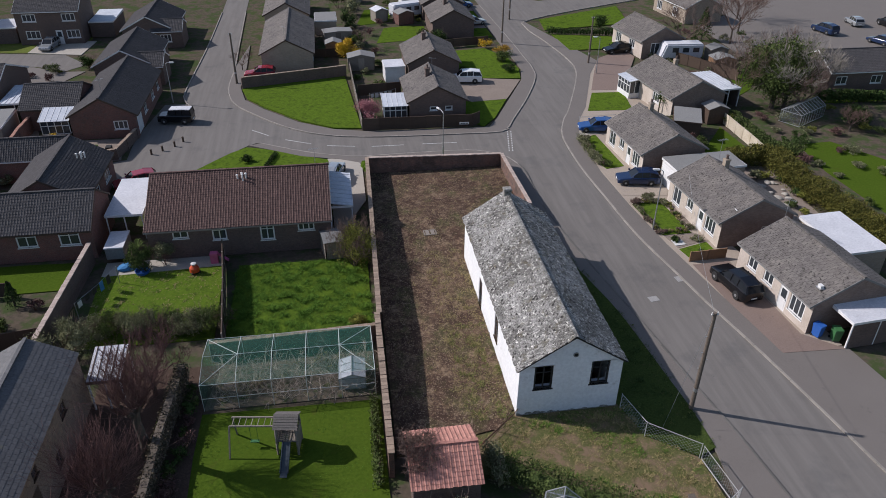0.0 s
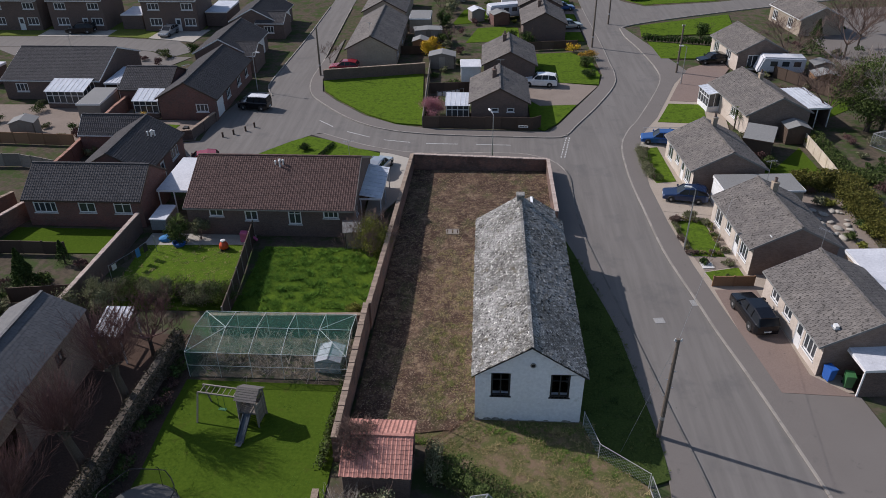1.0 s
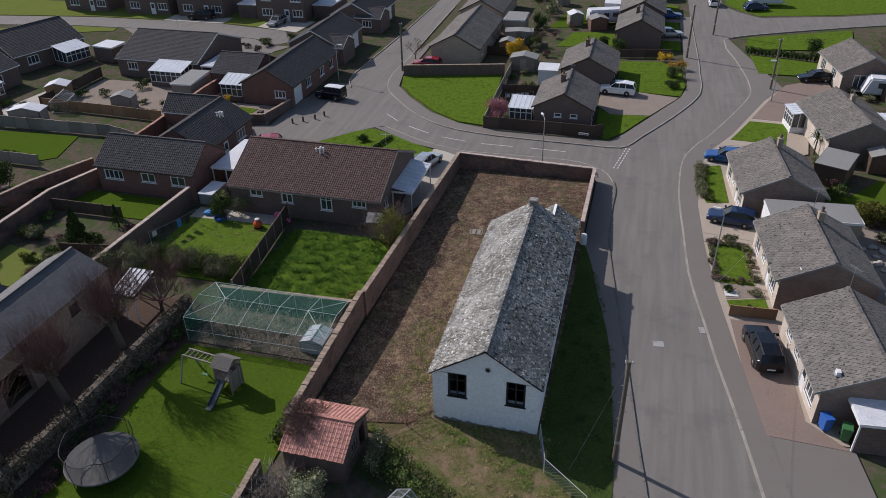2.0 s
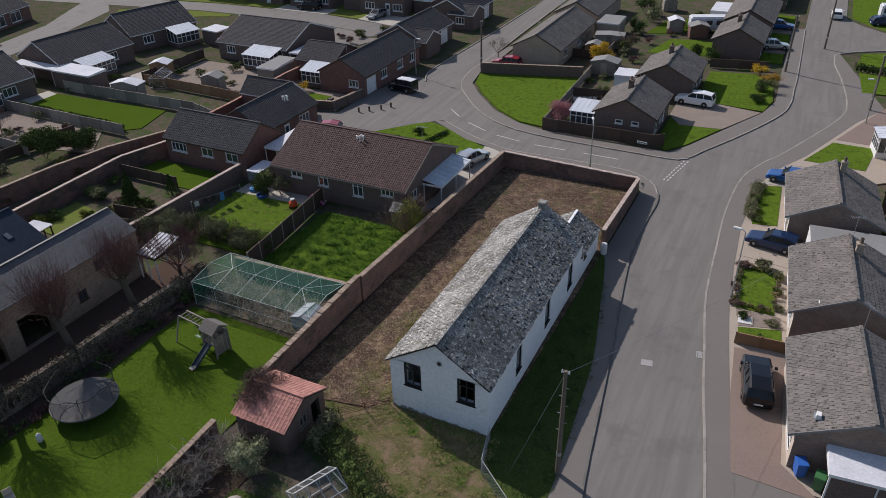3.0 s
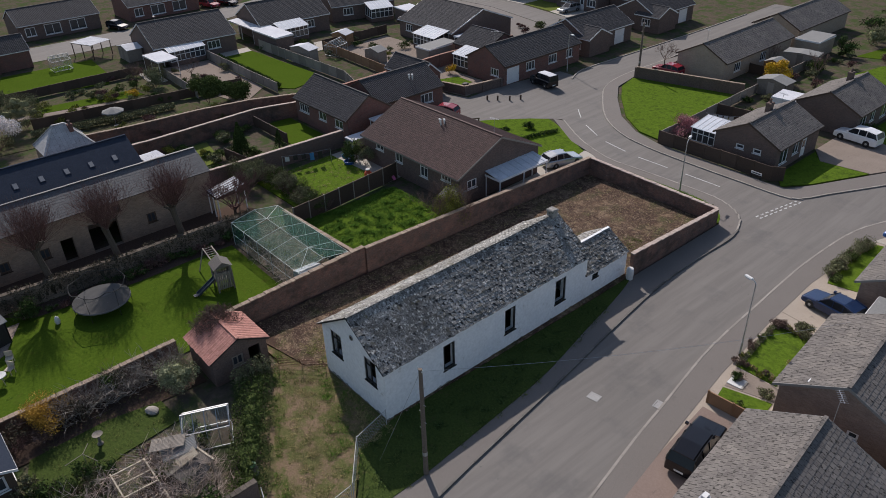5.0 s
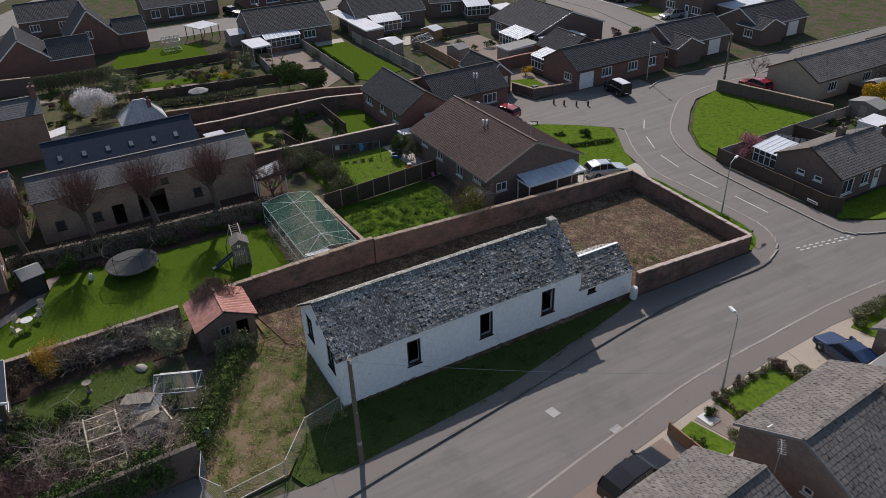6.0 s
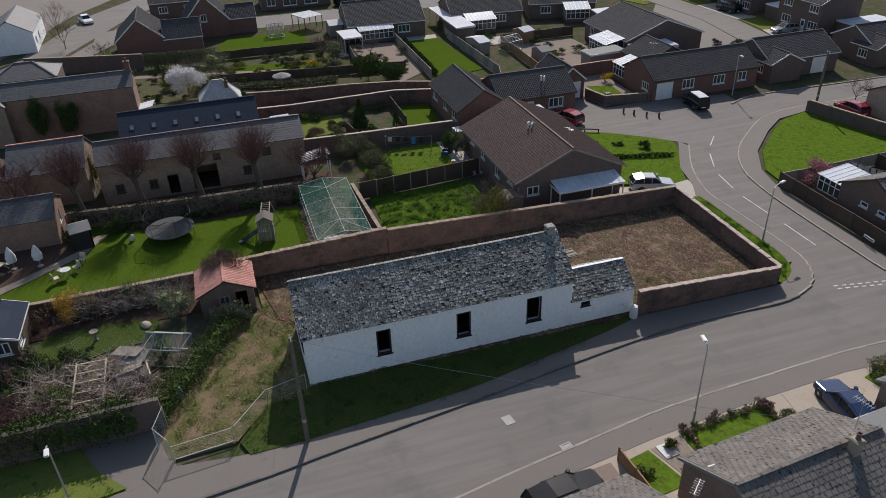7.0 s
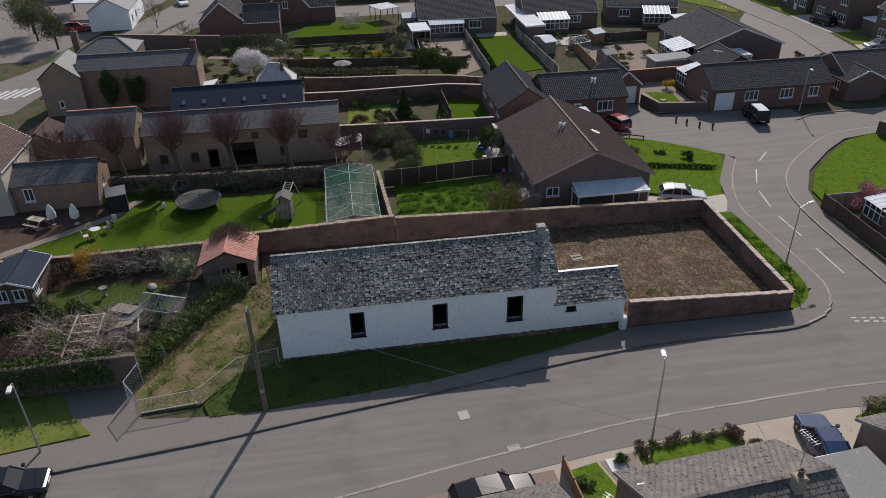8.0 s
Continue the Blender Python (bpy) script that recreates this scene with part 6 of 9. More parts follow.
# ---- street furniture ----
def lamp_post(x, y, h, rz, label="grey steel street lamp with a small white head", z=0.1, arm=0.5):
    root = thing("street_lamp", pose(x, y, z, 0, 0, rz), label, "street lamp", "street lamps")
    bm = bmesh.new()
    tube(bm, [(0, 0, 0), (0, 0, 1.1)], 0.075, 8)
    part("base", bm, M["metal"], root)
    bm = bmesh.new()
    tube(bm, [(0, 0, 1.1), (0, 0, h - 0.12)], [0.055, 0.04], 8)
    tube(bm, [(0, 0, h - 0.14), (arm * 0.4, 0, h), (arm, 0, h + 0.04)], 0.03, 6)
    part("column", bm, M["metal"], root)
    bm = bmesh.new()
    box(bm, arm - 0.1, arm + 0.5, -0.12, 0.12, h - 0.02, h + 0.1)
    bmesh.ops.bevel(bm, geom=bm.edges[:], offset=0.04, segments=2, affect="EDGES")
    head = part("lamp_head", bm, M["white_metal"], root)
    bm = bmesh.new()
    box(bm, arm, arm + 0.42, -0.09, 0.09, h - 0.045, h - 0.018)
    part("lens", bm, M["poly"], head)
    return root


lamp_post(27.1, 51.1, 5.75, 166, arm=0.4)
lamp_post(21.95, 17.3, 5.1, 10)
lamp_post(11.05, 68.7, 4.9, 110, z=0.1, arm=0.9)
lamp_post(-19.4, 88.4, 5.0, -10)
lamp_post(36.0, 92.6, 5.0, 180)


def wood_pole(x, y, h, label, name="telegraph_pole", lean=0.0, band=True):
    root = thing(name, pose(x, y, 0.05, lean, 0, 0), label, "pole")
    bm = bmesh.new()
    tube(bm, [(0, 0, 0), (0, 0, h * 0.5), (0, 0, h)], [0.15, 0.13, 0.105], 10)
    part("shaft", bm, M["pole_wood"], root)
    bm = bmesh.new()
    tube(bm, [(0, 0, h * 0.2), (0, 0, h * 0.2 + 0.25)], 0.145, 10)
    part("band", bm, M["metal"], root)
    bm = bmesh.new()
    for k in range(6):
        s = 1 if k % 2 else -1
        bar(bm, (s * 0.1, 0, h * 0.45 + k * 0.6), (s * 0.26, 0, h * 0.45 + k * 0.6), 0.025)
    part("step", bm, M["metal"], root)["kind"] = "stuff"
    bm = bmesh.new()
    bar(bm, (-0.22, 0, h - 0.12), (0.22, 0, h - 0.12), 0.06)
    for s in (-0.18, 0.18):
        lathe(bm, [(0.03, h - 0.09), (0.045, h - 0.04), (0.02, h + 0.04)], 6, s, 0)
    part("insulator", bm, M["white_metal"], root)
    return root


wood_pole(20.75, 29.65, 7.5, "weathered wooden telegraph pole on the footpath")
wood_pole(-12.3, 94.6, 6.6, "dark wooden pole at the corner green")
wood_pole(30.6, 122.0, 7.5, "dark wooden pole beside the far road")
wood_pole(36.4, 97.2, 6.5, "thin dark pole on the block-paved drive")
wood_pole(26.3, 108.6, 7.5, "wooden telegraph pole beside the road")


def cable(a, b, sag, label="thin overhead telephone cable"):
    a, b = Vector(a), Vector(b)
    bm = bmesh.new()
    tube(bm, [a.lerp(b, k / 12) - Vector((0, 0, sag * 4 * (k / 12) * (1 - k / 12))) for k in range(13)], 0.009, 4)
    tagged(part("cable", bm, M["metal"]), label, "cable")


cable((20.75, 29.65, 7.4), (32.0, 55.8, 3.2), 0.5)
cable((20.75, 29.65, 7.4), (18.3, 28.3, 0.1), 0.0, "steel stay wire of the telegraph pole")

# ---- mesh gate and wire fence ----
def wire_mesh(bm, a, b, z0, z1, step=0.24, r=0.0035):
    """Diamond mesh between two posts."""
    a, b = Vector((*a, 0)), Vector((*b, 0))
    d = (b - a).length
    u = (b - a) / d
    n = int((d + z1 - z0) / step)
    for i in range(n):
        for s in (1, -1):
            c = i * step - (z1 - z0 if s > 0 else 0)
            p0 = max(0.0, c) if s > 0 else max(0.0, c - (z1 - z0))
            p1 = min(d, c + (z1 - z0)) if s > 0 else min(d, c)
            if p1 - p0 < 0.05:
                continue
            q0 = z0 + (p0 - c) if s > 0 else z0 + (c - p0)
            q1 = z0 + (p1 - c) if s > 0 else z0 + (c - p1)
            bar(bm, a + u * p0 + Vector((0, 0, q0)), a + u * p1 + Vector((0, 0, q1)), r * 2)


M["cage_grey"] = plain("galvanised_tube", (0.42, 0.42, 0.41), 0.6)


def wire_fence(pts, h, label, name="wire_fence", gate=False, z=0.12):
    root = thing(name, pose(0, 0, z), label, "gate" if gate else "fence")
    for i, p in enumerate(pts):
        bm = bmesh.new()
        tube(bm, [(p[0], p[1], -0.1), (p[0], p[1], h + 0.05)], 0.026, 6)
        part("post", bm, M["cage_grey"], root)
    for p, q in zip(pts, pts[1:]):
        bm = bmesh.new()
        bar(bm, (*p, h), (*q, h), 0.028)
        part("rail", bm, M["cage_grey"], root)
        if gate:
            bm = bmesh.new()
            bar(bm, (*p, 0.1), (*q, 0.1), 0.045)
            part("rail", bm, M["cage_grey"], root)
        bm = bmesh.new()
        wire_mesh(bm, p, q, 0.1, h)
        part("mesh", bm, M["metal"], root)
    return root


wire_fence([(16.35, 30.3), (16.95, 27.8), (19.45, 25.75)], 1.15, "sagging wire mesh fence on white posts")
wire_fence([(19.5, 25.6), (19.85, 22.3)], 1.1, "wire mesh field gate in a white metal frame", "mesh_gate", True)
wire_fence([(19.85, 22.2), (18.6, 21.4), (16.9, 21.9)], 1.6, "short wire mesh fence beside the gate")

# ---- cars ----
PAINT = {}


def paint(name, c, metal=0.2, rough=0.16):
    if name not in PAINT:
        k = Nodes("paint_" + name, rough, metal, 0.4)
        k.b.inputs["Coat Weight"].default_value = 0.35
        k.b.inputs["Coat Roughness"].default_value = 0.06
        PAINT[name] = k.done(k.mix(k.ramp(k.noise(3.0, 4.0), 0.3, 0.8), c, tuple(x * 0.85 for x in c)))
    return PAINT[name]


WHEEL = {}


def wheel_meshes(r):
    if r not in WHEEL:
        t, d = bmesh.new(), bmesh.new()
        lathe(t, [(r * 0.62, -0.1), (r * 0.95, -0.1), (r, -0.06), (r, 0.06), (r * 0.95, 0.1), (r * 0.62, 0.1)], 18)
        lathe(d, [(0.02, 0.11), (r * 0.2, 0.105), (r * 0.62, 0.09), (r * 0.64, 0.0), (0.02, -0.02)][::-1], 12)
        WHEEL[r] = (mesh_of("tyre", t, M["black"]), mesh_of("rim", d, M["metal"]))
    return WHEEL[r]


def loft(bm, rings, cap=True):
    vs = [[bm.verts.new(p) for p in r] for r in rings]
    n = len(vs[0])
    for a, b in zip(vs, vs[1:]):
        for i in range(n - 1):
            bm.faces.new((a[i], a[i + 1], b[i + 1], b[i]))
        bm.faces.new((a[n - 1], a[0], b[0], b[n - 1]))
    if cap:
        bm.faces.new(vs[0])
        bm.faces.new(vs[-1][::-1])


SHAPES = {  # along the car: position, bonnet or waist height, roof height (0: no cabin)
    "hatch": ([(0, 0.62, 0), (0.04, 0.7, 0), (0.3, 0.86, 0.86), (0.46, 0.9, 1.4), (0.72, 0.92, 1.46), (0.93, 0.95, 1.3), (1.0, 0.92, 0.92)], 4.1, 1.74),
    "suv": ([(0, 0.75, 0), (0.04, 0.88, 0), (0.27, 1.02, 1.02), (0.42, 1.06, 1.6), (0.7, 1.08, 1.68), (0.94, 1.08, 1.55), (1.0, 1.02, 1.02)], 4.5, 1.84),
    "jeep": ([(0, 0.9, 0), (0.03, 1.0, 0), (0.3, 1.05, 1.05), (0.36, 1.08, 1.72), (0.7, 1.08, 1.78), (0.97, 1.08, 1.75), (1.0, 1.05, 1.05)], 3.9, 1.7),
}


def car(x, y, rz, kind, colour, label, z=0.1, top=None):
    """A parked car on its wheels; its nose points along its own +x."""
    prof, length, width = SHAPES[kind]
    root = thing("car", pose(x, y, z, 0, 0, rz), label, "car", "parked cars")
    hw = width / 2
    body = bmesh.new()
    rings = []
    for k, waist, _ in prof:
        px = length * (0.5 - k)
        w = hw * (0.86 if k in (0, 1.0) else (0.95 if k < 0.05 else 1.0))
        rings.append([(px, -w, 0.28), (px, -w * 1.0, waist * 0.6), (px, -w * 0.97, waist * 0.92), (px, -w * 0.86, waist), (px, w * 0.86, waist), (px, w * 0.97, waist * 0.92), (px, w, waist * 0.6), (px, w, 0.28)])
    loft(body, rings)
    bmesh.ops.bevel(body, geom=[e for e in body.edges], offset=0.025, segments=1, affect="EDGES")
    part("body", body, colour, root)
    cab, roofm = bmesh.new(), bmesh.new()
    crings, rrings = [], []
    for k, waist, roof in prof:
        if roof:
            px = length * (0.5 - k)
            hgt = max(roof, waist + 0.02)
            wt = hw * (0.72 if roof > waist + 0.1 else 0.8)
            crings.append([(px, -hw * 0.88, waist - 0.03), (px, -wt, hgt - 0.05), (px, wt, hgt - 0.05), (px, hw * 0.88, waist - 0.03)])
            if roof > waist + 0.2:
                rrings.append([(px, -wt - 0.015, hgt - 0.08), (px, -wt * 0.85, hgt), (px, wt * 0.85, hgt), (px, wt + 0.015, hgt - 0.08)])
    loft(cab, crings)
    part("glazing", cab, M["car_glass"], root, "dark tinted car windows")
    loft(roofm, rrings)
    part("roof", roofm, top or colour, root)
    bm = bmesh.new()
    pil = [c for c in prof if c[2]]
    for s in (-1, 1):
        for a, b in zip(pil, pil[1:]):
            pa, pb = length * (0.5 - a[0]), length * (0.5 - b[0])
            wa = hw * (0.72 if a[2] > a[1] + 0.1 else 0.8)
            wb = hw * (0.72 if b[2] > b[1] + 0.1 else 0.8)
            if abs(a[2] - b[2]) > 0.15:
                bar(bm, (pa, s * (wa + 0.03), max(a[2], a[1]) - 0.03), (pb, s * (wb + 0.03), max(b[2], b[1]) - 0.03), 0.07)
        for k in (0.56, 0.74):
            px = length * (0.5 - k)
            bar(bm, (px, s * hw * 0.885, prof[4][1] - 0.02), (px, s * (hw * 0.725 + 0.02), prof[4][2] - 0.07), 0.06)
    part("pillar", bm, colour, root)["kind"] = "stuff"
    r = 0.33 if kind == "hatch" else 0.37
    tyre, rim = wheel_meshes(r)
    for px in (length * 0.31, -length * 0.29):
        for s in (-1, 1):
            w = share("wheel", tyre, root, pose(px, s * (hw - 0.08), r, -90 * s, 0, 0))
            share("rim", rim, w, Matrix())
    for s in (-1, 1):
        for name, px, zz, mat in (("headlight", length * 0.485, 0.66, "poly"), ("tail_light", -length * 0.487, 0.8, "tail")):
            bm = bmesh.new()
            q = prof[0][1] if px > 0 else prof[-1][1]
            box(bm, px - 0.05, px + 0.035, s * hw * 0.62 - 0.17, s * hw * 0.62 + 0.17, q * 0.72, q * 0.72 + 0.14)
            part(name, bm, M["poly"] if mat == "poly" else M["tile_red"], root)
        bm = bmesh.new()
        px = length * 0.17
        box(bm, px - 0.08, px + 0.08, s * (hw + 0.1) - 0.11, s * (hw + 0.1) + 0.07, prof[3][1] + 0.02, prof[3][1] + 0.15)
        part("wing_mirror", bm, colour, root)
    for name, px in (("front_plate", length / 2 + 0.006), ("rear_plate", -length / 2 - 0.006)):
        bm = bmesh.new()
        box(bm, px - 0.015, px + 0.015, -0.26, 0.26, 0.46, 0.57)
        part(name, bm, M["white_metal"], root)
    return root


NAVY, BLUE, WHITE, SILVER, BLACK, RED = (paint("navy", (0.016, 0.034, 0.088)), paint("blue", (0.025, 0.09, 0.27)), paint("white", (0.74, 0.74, 0.73), 0.0),
                                      paint("silver", (0.42, 0.44, 0.45), 0.5), paint("black", (0.007, 0.007, 0.009)), paint("red", (0.26, 0.022, 0.035), 0.0))
car(29.85, 41.6, 98, "suv", BLACK, "black estate car on the block-paved drive")
car(29.1, 60.0, 170, "hatch", NAVY, "navy blue hatchback on the sandy driveway")
car(29.4, 73.3, 172, "hatch", BLUE, "bright blue hatchback beside the bungalow")
car(23.9, 119.2, 15, "hatch", SILVER, "pale blue hatchback on a block-paved drive")
car(23.8, 131.0, 5, "hatch", BLUE, "blue hatchback on a block-paved drive")
car(31.6, 142.0, 92, "hatch", WHITE, "white hatchback parked at the far kerb", z=0.0)
car(38.5, 139.4, 20, "hatch", NAVY, "dark blue hatchback on the far grass verge", z=0.0)
car(17.4, 91.4, 175, "suv", WHITE, "white estate car on a concrete driveway")
car(-0.5, 65.4, 74, "hatch", SILVER, "silver hatchback behind the plot wall")
car(-19.4, 66.0, 200, "hatch", RED, "red hatchback parked outside the garage", z=0.0)
car(-18.0, 82.2, 172, "jeep", BLACK, "dark off-roader with a white canvas roof", z=0.0, top=M["white_roof"])
car(24.75, 16.6, 95, "hatch", BLACK, "black saloon parked at the kerb", z=0.0)
car(-40.8, 113.9, 262, "hatch", SILVER, "pale blue hatchback outside a two-storey house", z=0.05)
car(-55.6, 114.6, 186, "suv", BLACK, "dark car outside a two-storey house", z=0.05)
car(42.2, 101.6, 190, "hatch", BLACK, "dark car beside the white-fronted bungalow")
car(-9.4, 97.0, 178, "hatch", RED, "dark red car behind the low wall", z=0.05)
car(-89.6, 53.6, 20, "hatch", BLACK, "black car in the far estate street", z=0.0)
car(-92.6, 72.0, 20, "hatch", RED, "pink-red car in the far estate street", z=0.0)
car(-91.6, 75.2, 20, "hatch", BLACK, "black car beside a pink-red one in the far street", z=0.0)
car(-97, 7.6, 20, "hatch", WHITE, "white car in the far village street", z=0.0)
car(-79.6, -7.2, 100, "suv", RED, "red van parked at the village square", z=0.0)
for i, (cx, cy) in enumerate(((88, 112), (93, 110), (98, 113), (80, 108), (85, 101), (104, 109))):
    car(cx, cy, 80 + 7 * i, "suv" if i % 2 else "hatch", (SILVER, BLACK, WHITE, NAVY, NAVY, BLACK)[i], ("silver", "black", "white", "navy", "navy", "black")[i] + " car in the far car park", z=0.0)


def caravan(x, y, rz, label, length=6.2, z=0.1):
    root = thing("caravan", pose(x, y, z, 0, 0, rz), label, "caravan")
    bm = bmesh.new()
    box(bm, -length / 2, length / 2, -1.1, 1.1, 0.45, 2.5)
    for v in bm.verts:
        if v.co.x > 0 and v.co.z > 1:
            v.co.x -= 0.7
    bmesh.ops.bevel(bm, geom=bm.edges[:], offset=0.18, segments=3, affect="EDGES")
    part("body", bm, M["white_roof"], root)
    for k in (-2.0, -0.5, 1.0):
        for s in (-1, 1):
            bm = bmesh.new()
            box(bm, k - 0.45, k + 0.45, s * 1.105 - 0.02, s * 1.105 + 0.02, 1.35, 2.0)
            part("window", bm, M["glass"], root)
    tyre, rim = wheel_meshes(0.33)
    for s in (-1, 1):
        w = share("wheel", tyre, root, pose(-0.3, s * 1.0, 0.33, -90 * s, 0, 0))
        share("rim", rim, w, Matrix())
    bm = bmesh.new()
    bar(bm, (length / 2 - 0.3, 0.4, 0.5), (length / 2 + 1.0, 0, 0.5), 0.08)
    bar(bm, (length / 2 - 0.3, -0.4, 0.5), (length / 2 + 1.0, 0, 0.5), 0.08)
    part("drawbar", bm, M["metal"], root)
    bm = bmesh.new()
    tube(bm, [(length / 2 + 0.9, 0, 0.0), (length / 2 + 0.9, 0, 0.6)], 0.05, 6)
    part("jockey_leg", bm, M["metal"], root)
    return root


caravan(49.9, 97.1, 176, "white touring caravan beside a bungalow")
caravan(13.8, 125.6, 21, "long white touring caravan in a back yard", 6.6, z=0.0)
caravan(40.5, 143.5, 10, "white touring caravan on the grass beside the junction", 5.6, z=0.0)


# ---- conservatories, carports, sheds ----
def conservatory(x, y, rz, w, d, label, h=2.1, top=2.7, base="brick_brown"):
    """Lean-to glass room; its high side is its own +y."""
    root = thing("conservatory", pose(x, y, 0.03, 0, 0, rz), label, "conservatory")
    bm = bmesh.new()
    box(bm, 0, w, 0, 0.12, 0, 0.6), box(bm, 0, 0.12, 0.12, d, 0, 0.6), box(bm, w - 0.12, w, 0.12, d, 0, 0.6)
    part("base_wall", bm, M[base], root)
    n = max(3, round(w / 0.75))
    bm = bmesh.new()
    for i in range(n + 1):
        bar(bm, (0.05 + (w - 0.1) * i / n, 0.06, 0.6), (0.05 + (w - 0.1) * i / n, 0.06, h), 0.08)
    for z in (0.64, h * 0.75, h):
        bar(bm, (0, 0.06, z), (w, 0.06, z), 0.08)
    for s in (0.06, w - 0.06):
        for k in range(1, 4):
            t = k / 3
            bar(bm, (s, 0.06 + (d - 0.1) * t, 0.6), (s, 0.06 + (d - 0.1) * t, h + (top - h) * t), 0.08)
        bar(bm, (s, 0.06, h), (s, d, top), 0.09)
        bar(bm, (s, 0.06, 0.64), (s, d, 0.64), 0.08)
    part("glazing_frame", bm, M["upvc"], root)
    bm = bmesh.new()
    box(bm, 0.1, w - 0.1, 0.055, 0.065, 0.64, h)
    box(bm, 0.055, 0.065, 0.1, d, 0.64, h), box(bm, w - 0.065, w - 0.055, 0.1, d, 0.64, h)
    part("glass", bm, M["glass"], root)
    bm = bmesh.new()
    k = max(3, round(w / 0.6))
    for i in range(k):
        a, b = -0.1 + (w + 0.2) * i / k, -0.1 + (w + 0.2) * (i + 1) / k - 0.03
        vs = [bm.verts.new(p) for p in ((a, -0.12, h + 0.02), (b, -0.12, h + 0.02), (b, d, top + 0.05), (a, d, top + 0.05), (a, -0.12, h + 0.05), (b, -0.12, h + 0.05), (b, d, top + 0.08), (a, d, top + 0.08))]
        for f in ((3, 2, 1, 0), (4, 5, 6, 7), (0, 1, 5, 4), (1, 2, 6, 5), (2, 3, 7, 6), (3, 0, 4, 7)):
            bm.faces.new([vs[j] for j in f])
    part("roof_panel", bm, M["poly"], root)["kind"] = "stuff"
    bm = bmesh.new()
    for i in range(k + 1):
        a = -0.11 + (w + 0.2) * i / k
        bar(bm, (a, -0.12, h + 0.06), (a, d, top + 0.09), 0.04)
    part("glazing_bar", bm, M["upvc"], root)["kind"] = "stuff"
    return root


def flat_shelter(name, x, y, rz, w, d, h, material, label, walls=(), wall_mat="brick_brown", fall=0.12, rim="upvc", ribs=0, posts=True):
    """A carport, garage or lean-to: thin sheet roof with a rim, on posts or walls."""
    root = thing(name, pose(x, y, 0.03, 0, 0, rz), label, "garage" if walls else "carport")
    bm = bmesh.new()
    vs = [bm.verts.new(p) for p in ((0, 0, h), (w, 0, h), (w, d, h + fall), (0, d, h + fall), (0, 0, h + 0.07), (w, 0, h + 0.07), (w, d, h + fall + 0.07), (0, d, h + fall + 0.07))]
    for f in ((3, 2, 1, 0), (4, 5, 6, 7), (0, 1, 5, 4), (1, 2, 6, 5), (2, 3, 7, 6), (3, 0, 4, 7)):
        bm.faces.new([vs[j] for j in f])
    sheet = part("roof", bm, M[material], root)
    for i in range(ribs):
        a = w * (i + 0.5) / ribs
        bm = bmesh.new()
        bar(bm, (a, 0, h + 0.085), (a, d, h + fall + 0.085), 0.05)
        part("rib", bm, M[rim if name == "lean_to" else material], sheet)
    bm = bmesh.new()
    box(bm, -0.03, w + 0.03, -0.04, 0.0, h - 0.1, h + 0.1)
    box(bm, -0.04, 0.0, 0, d, h - 0.1, h + 0.09), box(bm, w, w + 0.04, 0, d, h - 0.1, h + 0.09)
    part("fascia", bm, M[rim], root)
    t = 0.12
    plan = {"S": (0.05, w - 0.05, 0.05, 0.05 + t), "N": (0.05, w - 0.05, d - t - 0.05, d - 0.05), "W": (0.05, 0.05 + t, 0.2, d - 0.2), "E": (w - t - 0.05, w - 0.05, 0.2, d - 0.2)}
    for s in walls:
        bm = bmesh.new()
        box(bm, *plan[s], 0, h - 0.003)
        part("wall", bm, M[wall_mat], root)
    if posts:
        for px, py in ((0.08, 0.08), (w - 0.08, 0.08), (0.08, d - 0.08), (w - 0.08, d - 0.08), (w / 2, 0.08)):
            bm = bmesh.new()
            box(bm, px - 0.045, px + 0.045, py - 0.045, py + 0.045, 0, h - 0.002)
            part("post", bm, M["upvc"], root)
    return root


